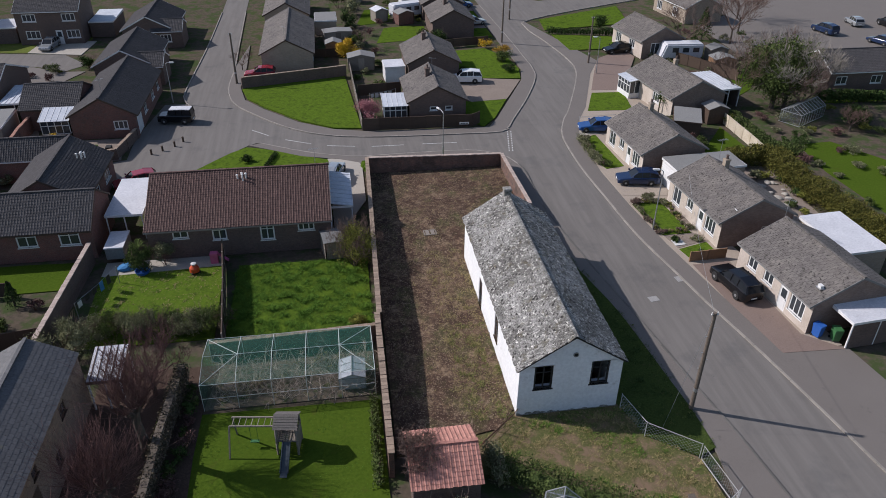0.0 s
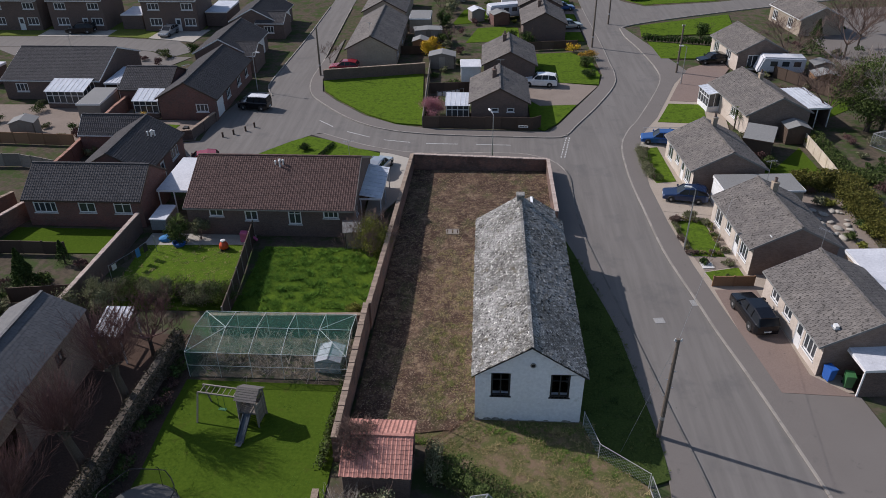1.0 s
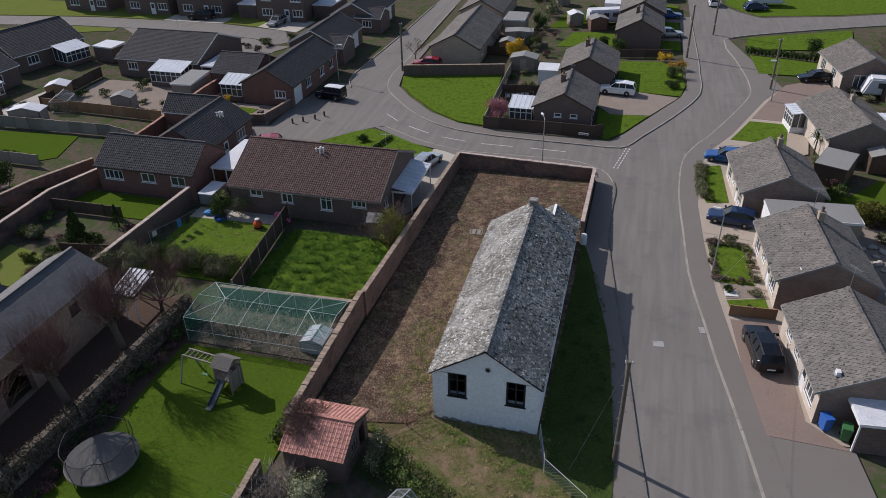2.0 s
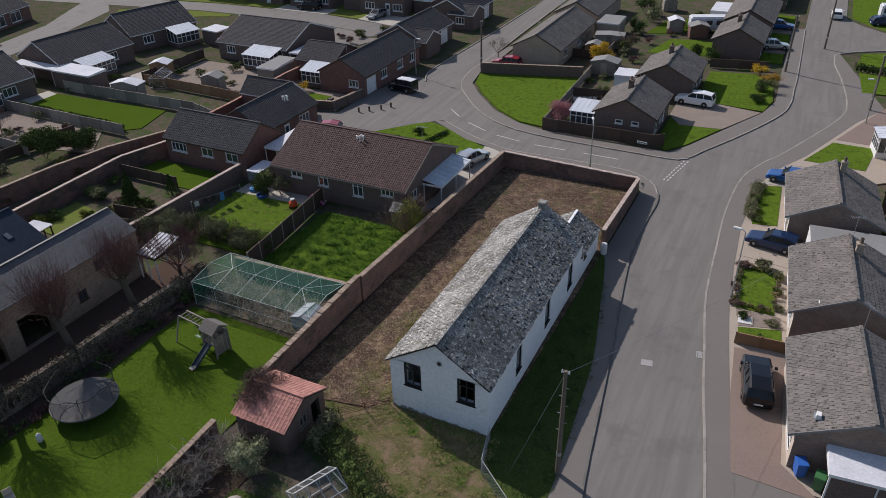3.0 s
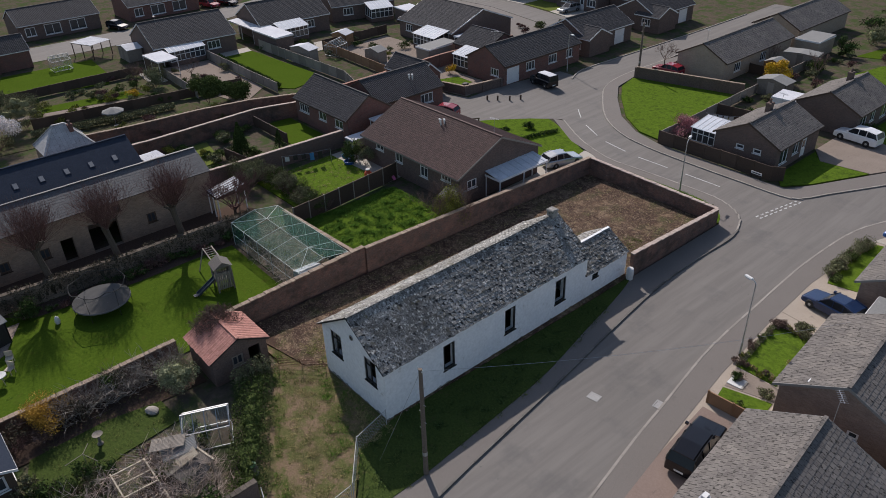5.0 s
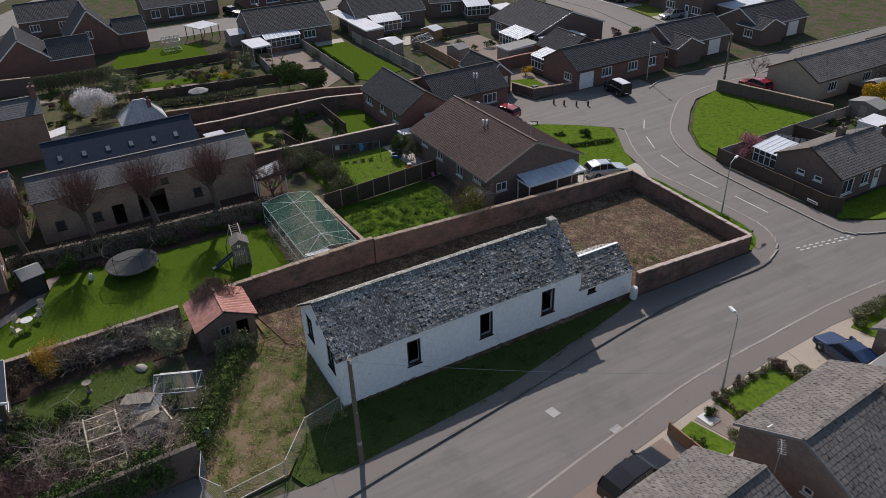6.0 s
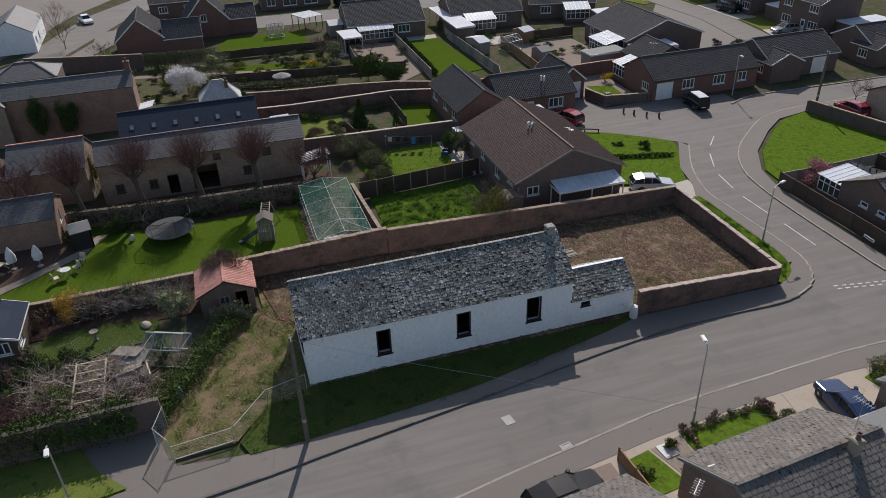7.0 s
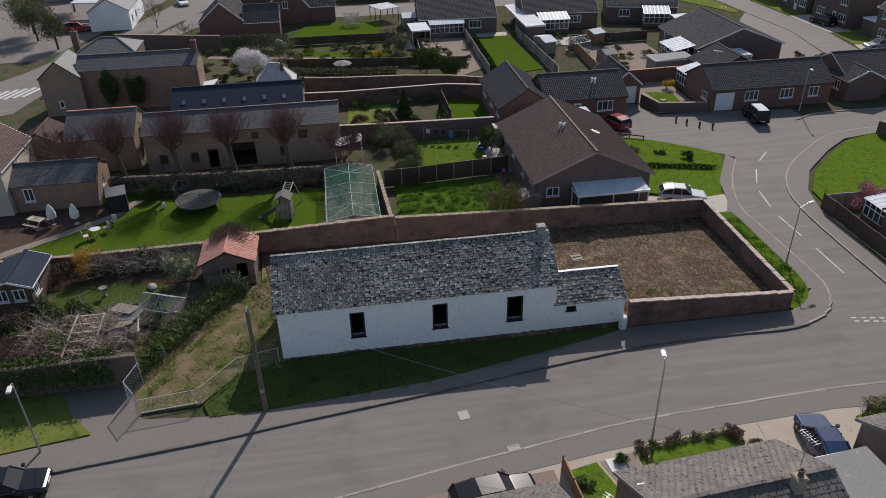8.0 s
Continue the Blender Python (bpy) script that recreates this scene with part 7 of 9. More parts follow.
def shed(x, y, rz, w, d, label, wood="wood_grey", roof="felt", h=1.8, top=2.2):
    root = thing("garden_shed", pose(x, y, 0.02, 0, 0, rz), label, "shed")
    bm = bmesh.new()
    for i in range(int(w / 0.14)):
        for yy in (0, d):
            box(bm, i * 0.14, i * 0.14 + 0.13, yy - 0.02, yy + 0.02, 0, h)
    for i in range(int(d / 0.14)):
        for xx in (0, w):
            box(bm, xx - 0.02, xx + 0.02, i * 0.14, i * 0.14 + 0.13, 0, h)
    part("boarding", bm, M[wood], root)["kind"] = "stuff"
    bm = bmesh.new()
    for s in (0, 1):
        a, b = (-0.12, w / 2) if s == 0 else (w / 2, w + 0.12)
        za, zb = (h - 0.05, top) if s == 0 else (top, h - 0.05)
        vs = [bm.verts.new(p) for p in ((a, -0.12, za), (b, -0.12, zb), (b, d + 0.12, zb), (a, d + 0.12, za), (a, -0.12, za + 0.05), (b, -0.12, zb + 0.05), (b, d + 0.12, zb + 0.05), (a, d + 0.12, za + 0.05))]
        for f in ((3, 2, 1, 0), (4, 5, 6, 7), (0, 1, 5, 4), (1, 2, 6, 5), (2, 3, 7, 6), (3, 0, 4, 7)):
            bm.faces.new([vs[j] for j in f])
    part("roof", bm, M[roof], root)
    for yy in (0, d):
        bm = bmesh.new()
        f = [bm.verts.new(p) for p in ((0, yy - 0.015, h), (w, yy - 0.015, h), (w / 2, yy - 0.015, top))]
        g = [bm.verts.new(p) for p in ((0, yy + 0.015, h), (w, yy + 0.015, h), (w / 2, yy + 0.015, top))]
        bm.faces.new(f), bm.faces.new(g[::-1])
        for i in range(3):
            bm.faces.new((f[i], g[i], g[(i + 1) % 3], f[(i + 1) % 3]))
        part("gable", bm, M[wood], root)
    bm = bmesh.new()
    box(bm, w / 2 - 0.4, w / 2 + 0.4, -0.05, -0.022, 0.05, h - 0.1)
    part("door", bm, M[wood], root)
    return root


M["metal_pale"] = plain("aluminium_frame", (0.33, 0.34, 0.345), 0.5, 0.3)


def greenhouse(x, y, rz, w, d, label, h=1.4, top=2.1, z=0.02, panes="clear"):
    root = thing("greenhouse", pose(x, y, z, 0, 0, rz), label, "greenhouse")
    bm = bmesh.new()
    n = max(2, round(d / 0.62))
    for i in range(n + 1):
        q = d * i / n
        bar(bm, (0, q, 0), (0, q, h), 0.032), bar(bm, (w, q, 0), (w, q, h), 0.032)
        bar(bm, (0, q, h), (w / 2, q, top), 0.045), bar(bm, (w, q, h), (w / 2, q, top), 0.045)
    for a, zz in ((0, 0.03), (0, h), (w, 0.03), (w, h), (w / 2, top)):
        bar(bm, (a, 0, zz), (a, d, zz), 0.06)
    for q in (0, d):
        bar(bm, (0, q, 0.03), (w, q, 0.03), 0.05), bar(bm, (0, q, h), (w, q, h), 0.05)
    part("glazing_frame", bm, M["metal_pale"], root)
    bm = bmesh.new()
    for p in (((0, 0, 0), (0, d, 0), (0, d, h), (0, 0, h)), ((w, 0, 0), (w, d, 0), (w, d, h), (w, 0, h)), ((0, 0, h), (0, d, h), (w / 2, d, top), (w / 2, 0, top)), ((w, 0, h), (w, d, h), (w / 2, d, top), (w / 2, 0, top))):
        bm.faces.new([bm.verts.new(v) for v in p])
    for q in (0, d):
        bm.faces.new([bm.verts.new(v) for v in ((0, q, 0), (w, q, 0), (w, q, h), (w / 2, q, top), (0, q, h))])
    part("glass", bm, M[panes], root)
    return root


conservatory(5.7, 78.6, 0, 2.7, 3.2, "white lean-to conservatory beside the brown bungalow", 2.0, 2.4)
conservatory(-43.7, 81.5, 0, 4.8, 3.0, "white conservatory with a pale roof")
conservatory(-31.5, 78.6, 0, 3.0, 2.6, "small white conservatory against red brick")
conservatory(36.4, 85.6, -82, 3.0, 2.2, "white glazed front porch", 2.2, 2.5, "upvc")
conservatory(-61.5, 51.0, 90, 5.4, 1.5, "narrow white conservatory along a rear wall", 2.0, 2.5)
flat_shelter("carport", -62.4, 47.5, 2, 5.0, 2.9, 2.2, "white_roof", "flat white shelter behind a bungalow", ("S",), "wood_dark", fall=0.05)
conservatory(-60.0, 68.6, 88, 4.6, 2.6, "white conservatory on a rear garden side")
conservatory(-60.4, 86.0, 74, 4.0, 3.0, "white conservatory on a bungalow corner")
flat_shelter("carport", 1.05, 55.1, 90, 6.4, 1.95, 2.15, "poly", "translucent lean-to carport on white posts", fall=0.35, ribs=8)
flat_shelter("carport", -19.5, 55.6, 0, 3.0, 6.9, 2.35, "white_roof", "flat white sheet carport between two bungalows", fall=0.05)
gar = flat_shelter("garage", 31.7, 57.1, 4, 7.2, 3.2, 2.4, "felt", "flat-roofed garage with a white front between two bungalows", ("S", "N", "E", "W"), "brick_buff", posts=False)
door_unit(gar, pose(-0.06, 2.95, 0.02, 0, 0, -90), 2.7, 2.2, M["upvc"], False, "garage_door", "white panelled garage door")
flat_shelter("garage", 38.7, 41.6, 4, 3.9, 6.0, 2.35, "white_roof", "garage with a bright white flat roof", ("S", "N", "E", "W"), "brick_buff", posts=False)
flat_shelter("carport", 33.9, 33.6, 5, 4.6, 2.4, 2.2, "white_roof", "white flat-roofed carport beside the bins", ("S", "E"), "brick_brown")
flat_shelter("garage", 46.2, 78.0, 8, 3.2, 6.4, 2.3, "poly", "shelter with a ribbed translucent roof", ("E", "N"), "brick_brown", ribs=7)
flat_shelter("lean_to", -15.9, 34.8, 0, 2.0, 2.8, 2.2, "white_roof", "lean-to with dark ribs on white sheeting", fall=0.5, ribs=5, rim="wood_dark")
flat_shelter("lean_to", -39.8, 18.9, -6, 2.4, 1.9, 1.8, "white_roof", "pale sheet roof of a lean-to against an old gable", fall=0.35)
def pergola(x, y, rz, w, d, h, label):
    """An open frame of white posts and slats."""
    root = thing("pergola", pose(x, y, 0.02, 0, 0, rz), label, "pergola")
    for px in (0.1, w / 2, w - 0.1):
        for py in (0.1, d - 0.1):
            bm = bmesh.new()
            box(bm, px - 0.05, px + 0.05, py - 0.05, py + 0.05, 0, h)
            part("post", bm, M["wood_dark"], root)
    for py in (0.1, d - 0.1):
        bm = bmesh.new()
        box(bm, -0.1, w + 0.1, py - 0.06, py + 0.06, h + 0.002, h + 0.12)
        part("beam", bm, M["wood_pale"], root)
    for i in range(12):
        bm = bmesh.new()
        a = w * (i + 0.5) / 12
        box(bm, a - w * 0.033, a + w * 0.033, -0.1, d + 0.1, h + 0.122, h + 0.16)
        part("slat", bm, M["white_roof"], root)


pergola(-77.4, 42.4, 22, 4.4, 3.6, 2.1, "white slatted pergola at the edge of a lawn")
pergola(-28.4, 33.4, 4, 2.2, 1.9, 2.0, "small white slatted pergola behind the blue-roofed barn")
flat_shelter("garage", -37.6, 77.0, 2, 2.8, 5.4, 2.2, "felt", "flat-roofed garden store behind a bungalow", ("S", "N", "E", "W"), "wood_grey", posts=False)
flat_shelter("garage", -63.0, 65.1, 0, 7.1, 3.1, 2.3, "white_roof", "flat white-roofed garage in a back garden", ("S", "N", "E", "W"), "brick_brown", posts=False)
flat_shelter("garage", -58.6, 89.6, -8, 3.6, 3.0, 2.2, "white_roof", "flat white-roofed garden room behind a bungalow", ("S", "N", "E", "W"), "brick_brown", posts=False)
flat_shelter("carport", -37.5, 84.2, 0, 3.4, 6.0, 2.25, "poly", "pale blue translucent carport against a gable", fall=0.15, ribs=7)
flat_shelter("carport", -71.0, 65.2, 0, 7.9, 1.6, 2.3, "white_roof", "narrow white sheet roof beside a gable wall")
flat_shelter("garage", -36.2, 119.0, 0, 3.6, 7.4, 2.3, "poly", "flat-roofed garage with a blue-grey roof", ("S", "N", "E", "W"), "brick_brown", posts=False)
flat_shelter("garage", -49.6, 117.0, 0, 3.6, 5.0, 2.3, "white_roof", "flat-roofed garage beside a two-storey house", ("S", "N", "E", "W"), "brick_brown", posts=False)
flat_shelter("market_canopy", -90.0, -10.6, 80, 9.0, 2.6, 2.6, "white_roof", "row of white canopies at the village square", fall=0.3)
flat_shelter("garage", 7.0, 92.6, 3, 2.7, 2.9, 2.0, "white_roof", "white flat-roofed garden room in a back yard", ("S", "N", "E", "W"), "upvc", posts=False)
shed(2.4, 98.0, 0, 3.6, 2.2, "grey garden shed in front of the forsythia")
shed(-0.5, 105.0, 0, 2.2, 2.0, "brown wooden shed in a back garden", "wood_brown")
shed(11.6, 120.4, 20, 2.8, 2.2, "dark red shed in a back yard", "brick_red")
shed(8.0, 122.6, 20, 2.2, 2.2, "small pale-roofed summer house in a back garden", "wood_grey", "white_roof")
shed(4.4, 136.0, 20, 2.2, 2.2, "small grey shed with a pale gable", "wood_grey")
shed(-0.6, 110.4, 8, 4.2, 2.2, "long grey shed with a flat pale roof", "wood_grey", "felt", 1.9, 2.0)
flat_shelter("garage", 13.0, 129.4, 0, 3.0, 6.0, 2.3, "white_roof", "white-roofed garden room behind a bungalow", ("S", "N", "E", "W"), "upvc", posts=False)
flat_shelter("garage", -2.0, 116.0, 0, 3.4, 5.0, 2.2, "felt", "flat-roofed garage behind a long bungalow", ("S", "N", "E", "W"), "brick_buff", posts=False)
shed(0.0, 50.3, 100, 2.0, 1.5, "grey garden shed by the overgrown lawn", "wood_grey", "felt", 1.7, 2.0)
shed(-9.4, 14.0, 15, 1.9, 1.5, "black garden shed with a pale roof", "black", "felt")
shed(-43.0, 72.0, 10, 2.6, 1.8, "low garden shed with a grey roof")
shed(-52.2, 65.3, 12, 3.9, 1.8, "pale-roofed shed in a back garden", "wood_grey", "white_roof")
shed(-53.8, 73.6, 20, 2.6, 2.0, "pale-roofed shed in a back garden", "wood_brown", "white_roof")
shed(43.0, 73.5, 0, 2.4, 2.0, "dark garden shed behind a bungalow", "wood_dark")
shed(52.5, 91.0, 0, 3.0, 2.2, "brown wooden shed in a back garden", "wood_brown")
shed(54.0, 95.5, 0, 2.6, 2.0, "grey wooden shed by a fence")
shed(-72, 47.4, 0, 3.8, 2.2, "white-roofed shelter above a lawn", "wood_grey", "white_roof")
greenhouse(8.6, 21.3, -24, 1.9, 2.6, "small aluminium greenhouse among shrubs", z=0.02)
greenhouse(-50.2, 69.8, 20, 2.2, 2.8, "glass greenhouse in a back garden")
greenhouse(-73.6, 37.8, 0, 2.0, 2.6, "glass greenhouse beside a lawn")
greenhouse(52.0, 73.4, -60, 2.5, 5.6, "white greenhouse by the hedge")
flat_shelter("garage", 37.1, 70.2, -24, 3.0, 4.4, 2.0, "felt", "low dark garden store with a flat felt roof", ("S", "N", "E", "W"), "wood_dark", rim="wood_dark", posts=False)
greenhouse(-0.9, 34.5, -2, 1.7, 1.9, "small white cold frame inside the fruit cage", 0.9, 1.2, panes="poly")

def netting(name, c, alpha):
    k = Nodes(name, 0.8)
    k.b.inputs["Alpha"].default_value = alpha
    return k.done(k.mix(k.noise(3.0), c, tuple(x * 0.7 for x in c)))


M["dark_net"] = netting("dark_net", (0.02, 0.022, 0.022), 0.3)
M["green_net"] = netting("green_net", (0.05, 0.2, 0.14), 0.24)
M["mat"] = plain("trampoline_mat", (0.05, 0.048, 0.045), 0.95, spec=0.0)
M["pad"] = plain("trampoline_pad", (0.15, 0.147, 0.14), 0.95, spec=0.0)
M["blue"] = plain("blue_plastic", (0.03, 0.12, 0.42), 0.45)
M["green"] = plain("green_plastic", (0.05, 0.16, 0.06), 0.45)
M["orange"] = plain("orange_plastic", (0.62, 0.1, 0.03), 0.45)
M["pink"] = plain("pink_plastic", (0.6, 0.16, 0.32), 0.45)
M["cloth_white"] = plain("white_cloth", (0.66, 0.66, 0.64), 0.9)
M["cloth_blue"] = plain("blue_cloth", (0.05, 0.2, 0.42), 0.9)
M["slide"] = plain("slide_plastic", (0.06, 0.075, 0.085), 0.35)

flat("lawn", [(-29.6, 73.8), (-28.6, 76.8), (-25.4, 76.6), (-25.8, 74.0)], 0.05, M["lawn_lush"], "small patch of lawn behind a curved wall", "lawn")
# ---- fences ----
fence([(3.15, 76.7), (15.7, 76.5), (16.6, 77.2)], 1.45, M["wood_dark"], "dark brown panel fence round the brown bungalow")
fence([(3.05, 77.0), (2.6, 95.6), (2.4, 112)], 1.2, M["wood_grey"], "weathered garden fence beside the corner green")
fence([(-8.5, 39.2), (-9.1, 46), (-9.7, 51.6)], 1.7, M["wood_dark"], "dark panel fence between two back gardens", post_mat=M["wood_grey"])
fence([(28.05, 45.7), (31.2, 45.85)], 0.95, M["wood_brown"], "low orange-brown panel fence")
fence([(45.0, 74.0), (44.7, 63.7)], 1.3, M["wood_pale"], "pale weathered board fence along the hedge")
fence([(-62, 56.5), (-40.6, 56.2)], 1.3, M["wood_grey"], "grey panel fence beside the long lawn")
fence([(-60.4, 64.6), (-38, 65.0), (-33.6, 63.6)], 1.4, M["wood_grey"], "grey panel fence beside the long lawn")
fence([(-52.5, 71.2), (-35.0, 70.4)], 1.3, M["wood_brown"], "brown panel fence between back gardens")
fence([(-52.8, 71.2), (-53.0, 83.5)], 1.4, M["wood_dark"], "dark brown panel fence behind a conservatory")
fence([(-62, 29.0), (-61.6, 45.4)], 1.2, M["wood_dark"], "dark garden fence below a lawn")
fence([(-50, 29), (-47, 47.6), (-46, 54)], 1.2, M["wood_dark"], "dark wooden fence between back gardens")
fence([(-46, 47.8), (-62, 48.6)], 1.2, M["wood_grey"], "grey wooden fence between back gardens")
fence([(-25.8, 41.4), (-20.9, 42.2)], 1.3, M["wood_dark"], "dark wooden fence between back gardens")
fence([(-24.9, 48.3), (-32.4, 48.3)], 1.2, M["wood_dark"], "dark wooden fence between back gardens")
fence([(3.2, 88.0), (8.6, 88.6)], 1.4, M["wood_dark"], "dark wooden fence round a yard")
fence([(16.8, 107), (24.0, 108.4)], 1.2, M["wood_dark"], "dark wooden fence between back gardens")
fence([(2.6, 104.6), (-2.2, 104.8)], 1.2, M["wood_dark"], "dark wooden fence between back gardens")
fence([(54.0, 87.4), (49.0, 96.0), (52.0, 112)], 1.5, M["wood_dark"], "dark brown panel fence behind a bungalow")
garden_wall([(-32.8, 58), (-32.9, 66), (-33.6, 78), (-33.2, 92)], 1.7, M["brick_red"], M["coping_red"], "tall red brick garden wall", 0.25)
hedge([(34.9, 112.4), (45.2, 110.2)], 0.9, 1.1, M["leaf_dark"], "clipped dark hedge across a front lawn", 200, 0.09)
wire_fence([(27.9, 74.9), (30.1, 75.0), (32.3, 75.1)], 1.1, "low wire mesh fence beside a driveway", z=0.05)


# ---- back garden of the play tower ----
def trampoline(x, y, r):
    root = thing("trampoline", pose(x, y, 0.04), "large round trampoline with a dark mat and sagging net", "trampoline")
    bm = bmesh.new()
    lathe(bm, [(0.02, 0.78), (r * 0.5, 0.775), (r * 0.86, 0.8), (r * 0.86, 0.79), (0.02, 0.765)][::-1], 32)
    part("mat", bm, M["mat"], root)
    bm = bmesh.new()
    lathe(bm, [(r * 0.86, 0.81), (r * 0.98, 0.83), (r, 0.8), (r, 0.74), (r * 0.86, 0.78)][::-1], 32)
    part("pad", bm, M["pad"], root)
    for k in range(6):
        a = 6.283 * k / 6 + 0.3
        c, s = math.cos(a), math.sin(a)
        bm = bmesh.new()
        tube(bm, [(r * 0.96 * c, r * 0.96 * s, 0), (r * 0.97 * c, r * 0.97 * s, 0.8), (r * 1.0 * c, r * 1.0 * s, 2.1), (r * 0.93 * c, r * 0.93 * s, 2.35)], 0.022, 6)
        part("pole", bm, M["black"], root)
    bm = bmesh.new()
    pts = [(r * 0.95 * math.cos(6.283 * k / 24), r * 0.95 * math.sin(6.283 * k / 24), 2.3 - 0.25 * abs(math.sin(3 * 6.283 * k / 24))) for k in range(25)]
    tube(bm, pts, 0.03, 5)
    part("top_hoop", bm, M["black"], root)
    bm = bmesh.new()
    n = 48
    for k in range(n):
        a, b = 6.283 * k / n, 6.283 * (k + 1) / n
        bm.faces.new([bm.verts.new(p) for p in ((r * 0.95 * math.cos(a), r * 0.95 * math.sin(a), 0.82), (r * 0.95 * math.cos(b), r * 0.95 * math.sin(b), 0.82), (r * 0.95 * math.cos(b), r * 0.95 * math.sin(b), 2.1), (r * 0.95 * math.cos(a), r * 0.95 * math.sin(a), 2.1))])
    part("net", bm, M["dark_net"], root)


trampoline(-7.65, 22.2, 2.05)


def play_tower(x, y, rz):
    root = thing("play_tower", pose(x, y, 0.04, 0, 0, rz), "wooden play tower with slide, shingled roof and climbing bars", "play tower")
    for px in (-0.6, 0.6):
        for py in (-0.6, 0.6):
            bm = bmesh.new()
            bar(bm, (px, py, 0), (px * 0.95, py * 0.95, 2.1), 0.1)
            part("post", bm, M["wood_grey"], root)
    bm = bmesh.new()
    for i in range(9):
        box(bm, -0.62 + i * 0.14, -0.5 + i * 0.14, -0.65, 0.65, 1.05, 1.1)
    part("deck", bm, M["wood_grey"], root)["kind"] = "stuff"
    for side in range(3):
        for i in range(8):
            bm = bmesh.new()
            box(bm, -0.6 + i * 0.15, -0.48 + i * 0.15, -0.66, -0.63, 0.25, 1.7, pose(0, 0, 0, 0, 0, 90 * side + 90))
            part("board", bm, M["wood_grey"], root)
    bm = bmesh.new()
    for s in (-1, 1):
        for i in range(6):
            a, b = i / 6, (i + 1.1) / 6
            vs = [bm.verts.new(p) for p in ((-0.7, s * 0.74 * (1 - a), 2.05 + 0.5 * a + 0.03), (0.7, s * 0.74 * (1 - a), 2.05 + 0.5 * a + 0.03), (0.7, s * 0.74 * (1 - b), 2.05 + 0.5 * b), (-0.7, s * 0.74 * (1 - b), 2.05 + 0.5 * b))]
            bm.faces.new(vs if s < 0 else vs[::-1])
    for xx in (-0.62, 0.62):
        bm.faces.new([bm.verts.new(p) for p in ((xx, -0.6, 2.1), (xx, 0.6, 2.1), (xx, 0, 2.5))])
    part("roof", bm, M["shingle"], root, "dark grey shingled roof")["kind"] = "stuff"
    bm = bmesh.new()
    for s in (-0.22, 0.22):
        bar(bm, (s, -0.6, 1.1), (s, -2.1, 0.12), 0.05, 0.16)
    vs = [bm.verts.new(p) for p in ((-0.2, -0.6, 1.08), (0.2, -0.6, 1.08), (0.2, -2.0, 0.14), (-0.2, -2.0, 0.14), (-0.2, -2.4, 0.1), (0.2, -2.4, 0.1))]
    bm.faces.new(vs[:4]), bm.faces.new((vs[3], vs[2], vs[5], vs[4]))
    part("slide", bm, M["slide"], root, "dark plastic slide")
    bm = bmesh.new()
    for s in (-0.35, 0.35):
        bar(bm, (-0.6, s, 2.0), (-3.2, s, 2.0), 0.08)
    part("beam", bm, M["wood_grey"], root)["kind"] = "stuff"
    for i in range(7):
        bm = bmesh.new()
        bar(bm, (-0.9 - i * 0.36, -0.35, 2.0), (-0.9 - i * 0.36, 0.35, 2.0), 0.035)
        part("rung", bm, M["wood_grey"], root)
    for s in (-1, 1):
        bm = bmesh.new()
        bar(bm, (-3.2, s * 0.35, 2.0), (-3.3, s * 0.95, 0), 0.08)
        part("leg", bm, M["wood_grey"], root)
    bm = bmesh.new()
    for s in (-0.2, 0.2):
        bar(bm, (-2.0 + s, 0, 1.98), (-2.0 + s, 0, 0.45), 0.02)
    box(bm, -2.25, -1.75, -0.1, 0.1, 0.42, 0.46)
    part("swing", bm, M["green"], root, "green swing seat on ropes")


play_tower(-3.9, 30.1, -8)


def fruit_cage(x0, x1, y0, y1, h, top):
    root = thing("fruit_cage", pose(0, 0, 0.03), "white-framed fruit cage hung with green netting", "fruit cage")
    n, ym = 6, (y0 + y1) / 2
    for i in range(n):
        x = x0 + (x1 - x0) * i / (n - 1)
        bm = bmesh.new()
        tube(bm, [(x, y0, 0), (x, y0, h), (x, ym, top), (x, y1, h), (x, y1, 0)], 0.02, 6)
        part("hoop", bm, M["cage"], root)
    for y, z in ((y0, h), (ym, top), (y1, h), (y0, 1.0)):
        bm = bmesh.new()
        tube(bm, [(x0, y, z), (x1, y, z)], 0.016, 6)
        part("rail", bm, M["cage"], root)
    for i, (x, xx) in enumerate(((x0, x0 + (x1 - x0) / (n - 1)), (x1, x1 - (x1 - x0) / (n - 1)))):
        for y in (y0, y1):
            bm = bmesh.new()
            tube(bm, [(x, y, h), (xx, ym, top)], 0.02, 6)
            part("brace", bm, M["cage"], root)
    bm = bmesh.new()
    k = 24
    for i in range(k):
        a, b = x0 + (x1 - x0) * i / k, x0 + (x1 - x0) * (i + 1) / k
        for p, q in (((y0, 0), (y0, h)), ((y1, 0), (y1, h)), ((y0, h), (ym, top)), ((ym, top), (y1, h))):
            sag = -0.05 if p[1] and i % 4 in (1, 2) else 0
            bm.faces.new([bm.verts.new(v) for v in ((a, p[0], p[1]), (b, p[0], p[1]), (b, q[0], q[1] + sag), (a, q[0], q[1] + sag))])
    for x in (x0, x1):
        bm.faces.new([bm.verts.new(v) for v in ((x, y0, 0), (x, y1, 0), (x, y1, h), (x, ym, top), (x, y0, h))])
    part("net", bm, M["green_net"], root, "torn green netting")


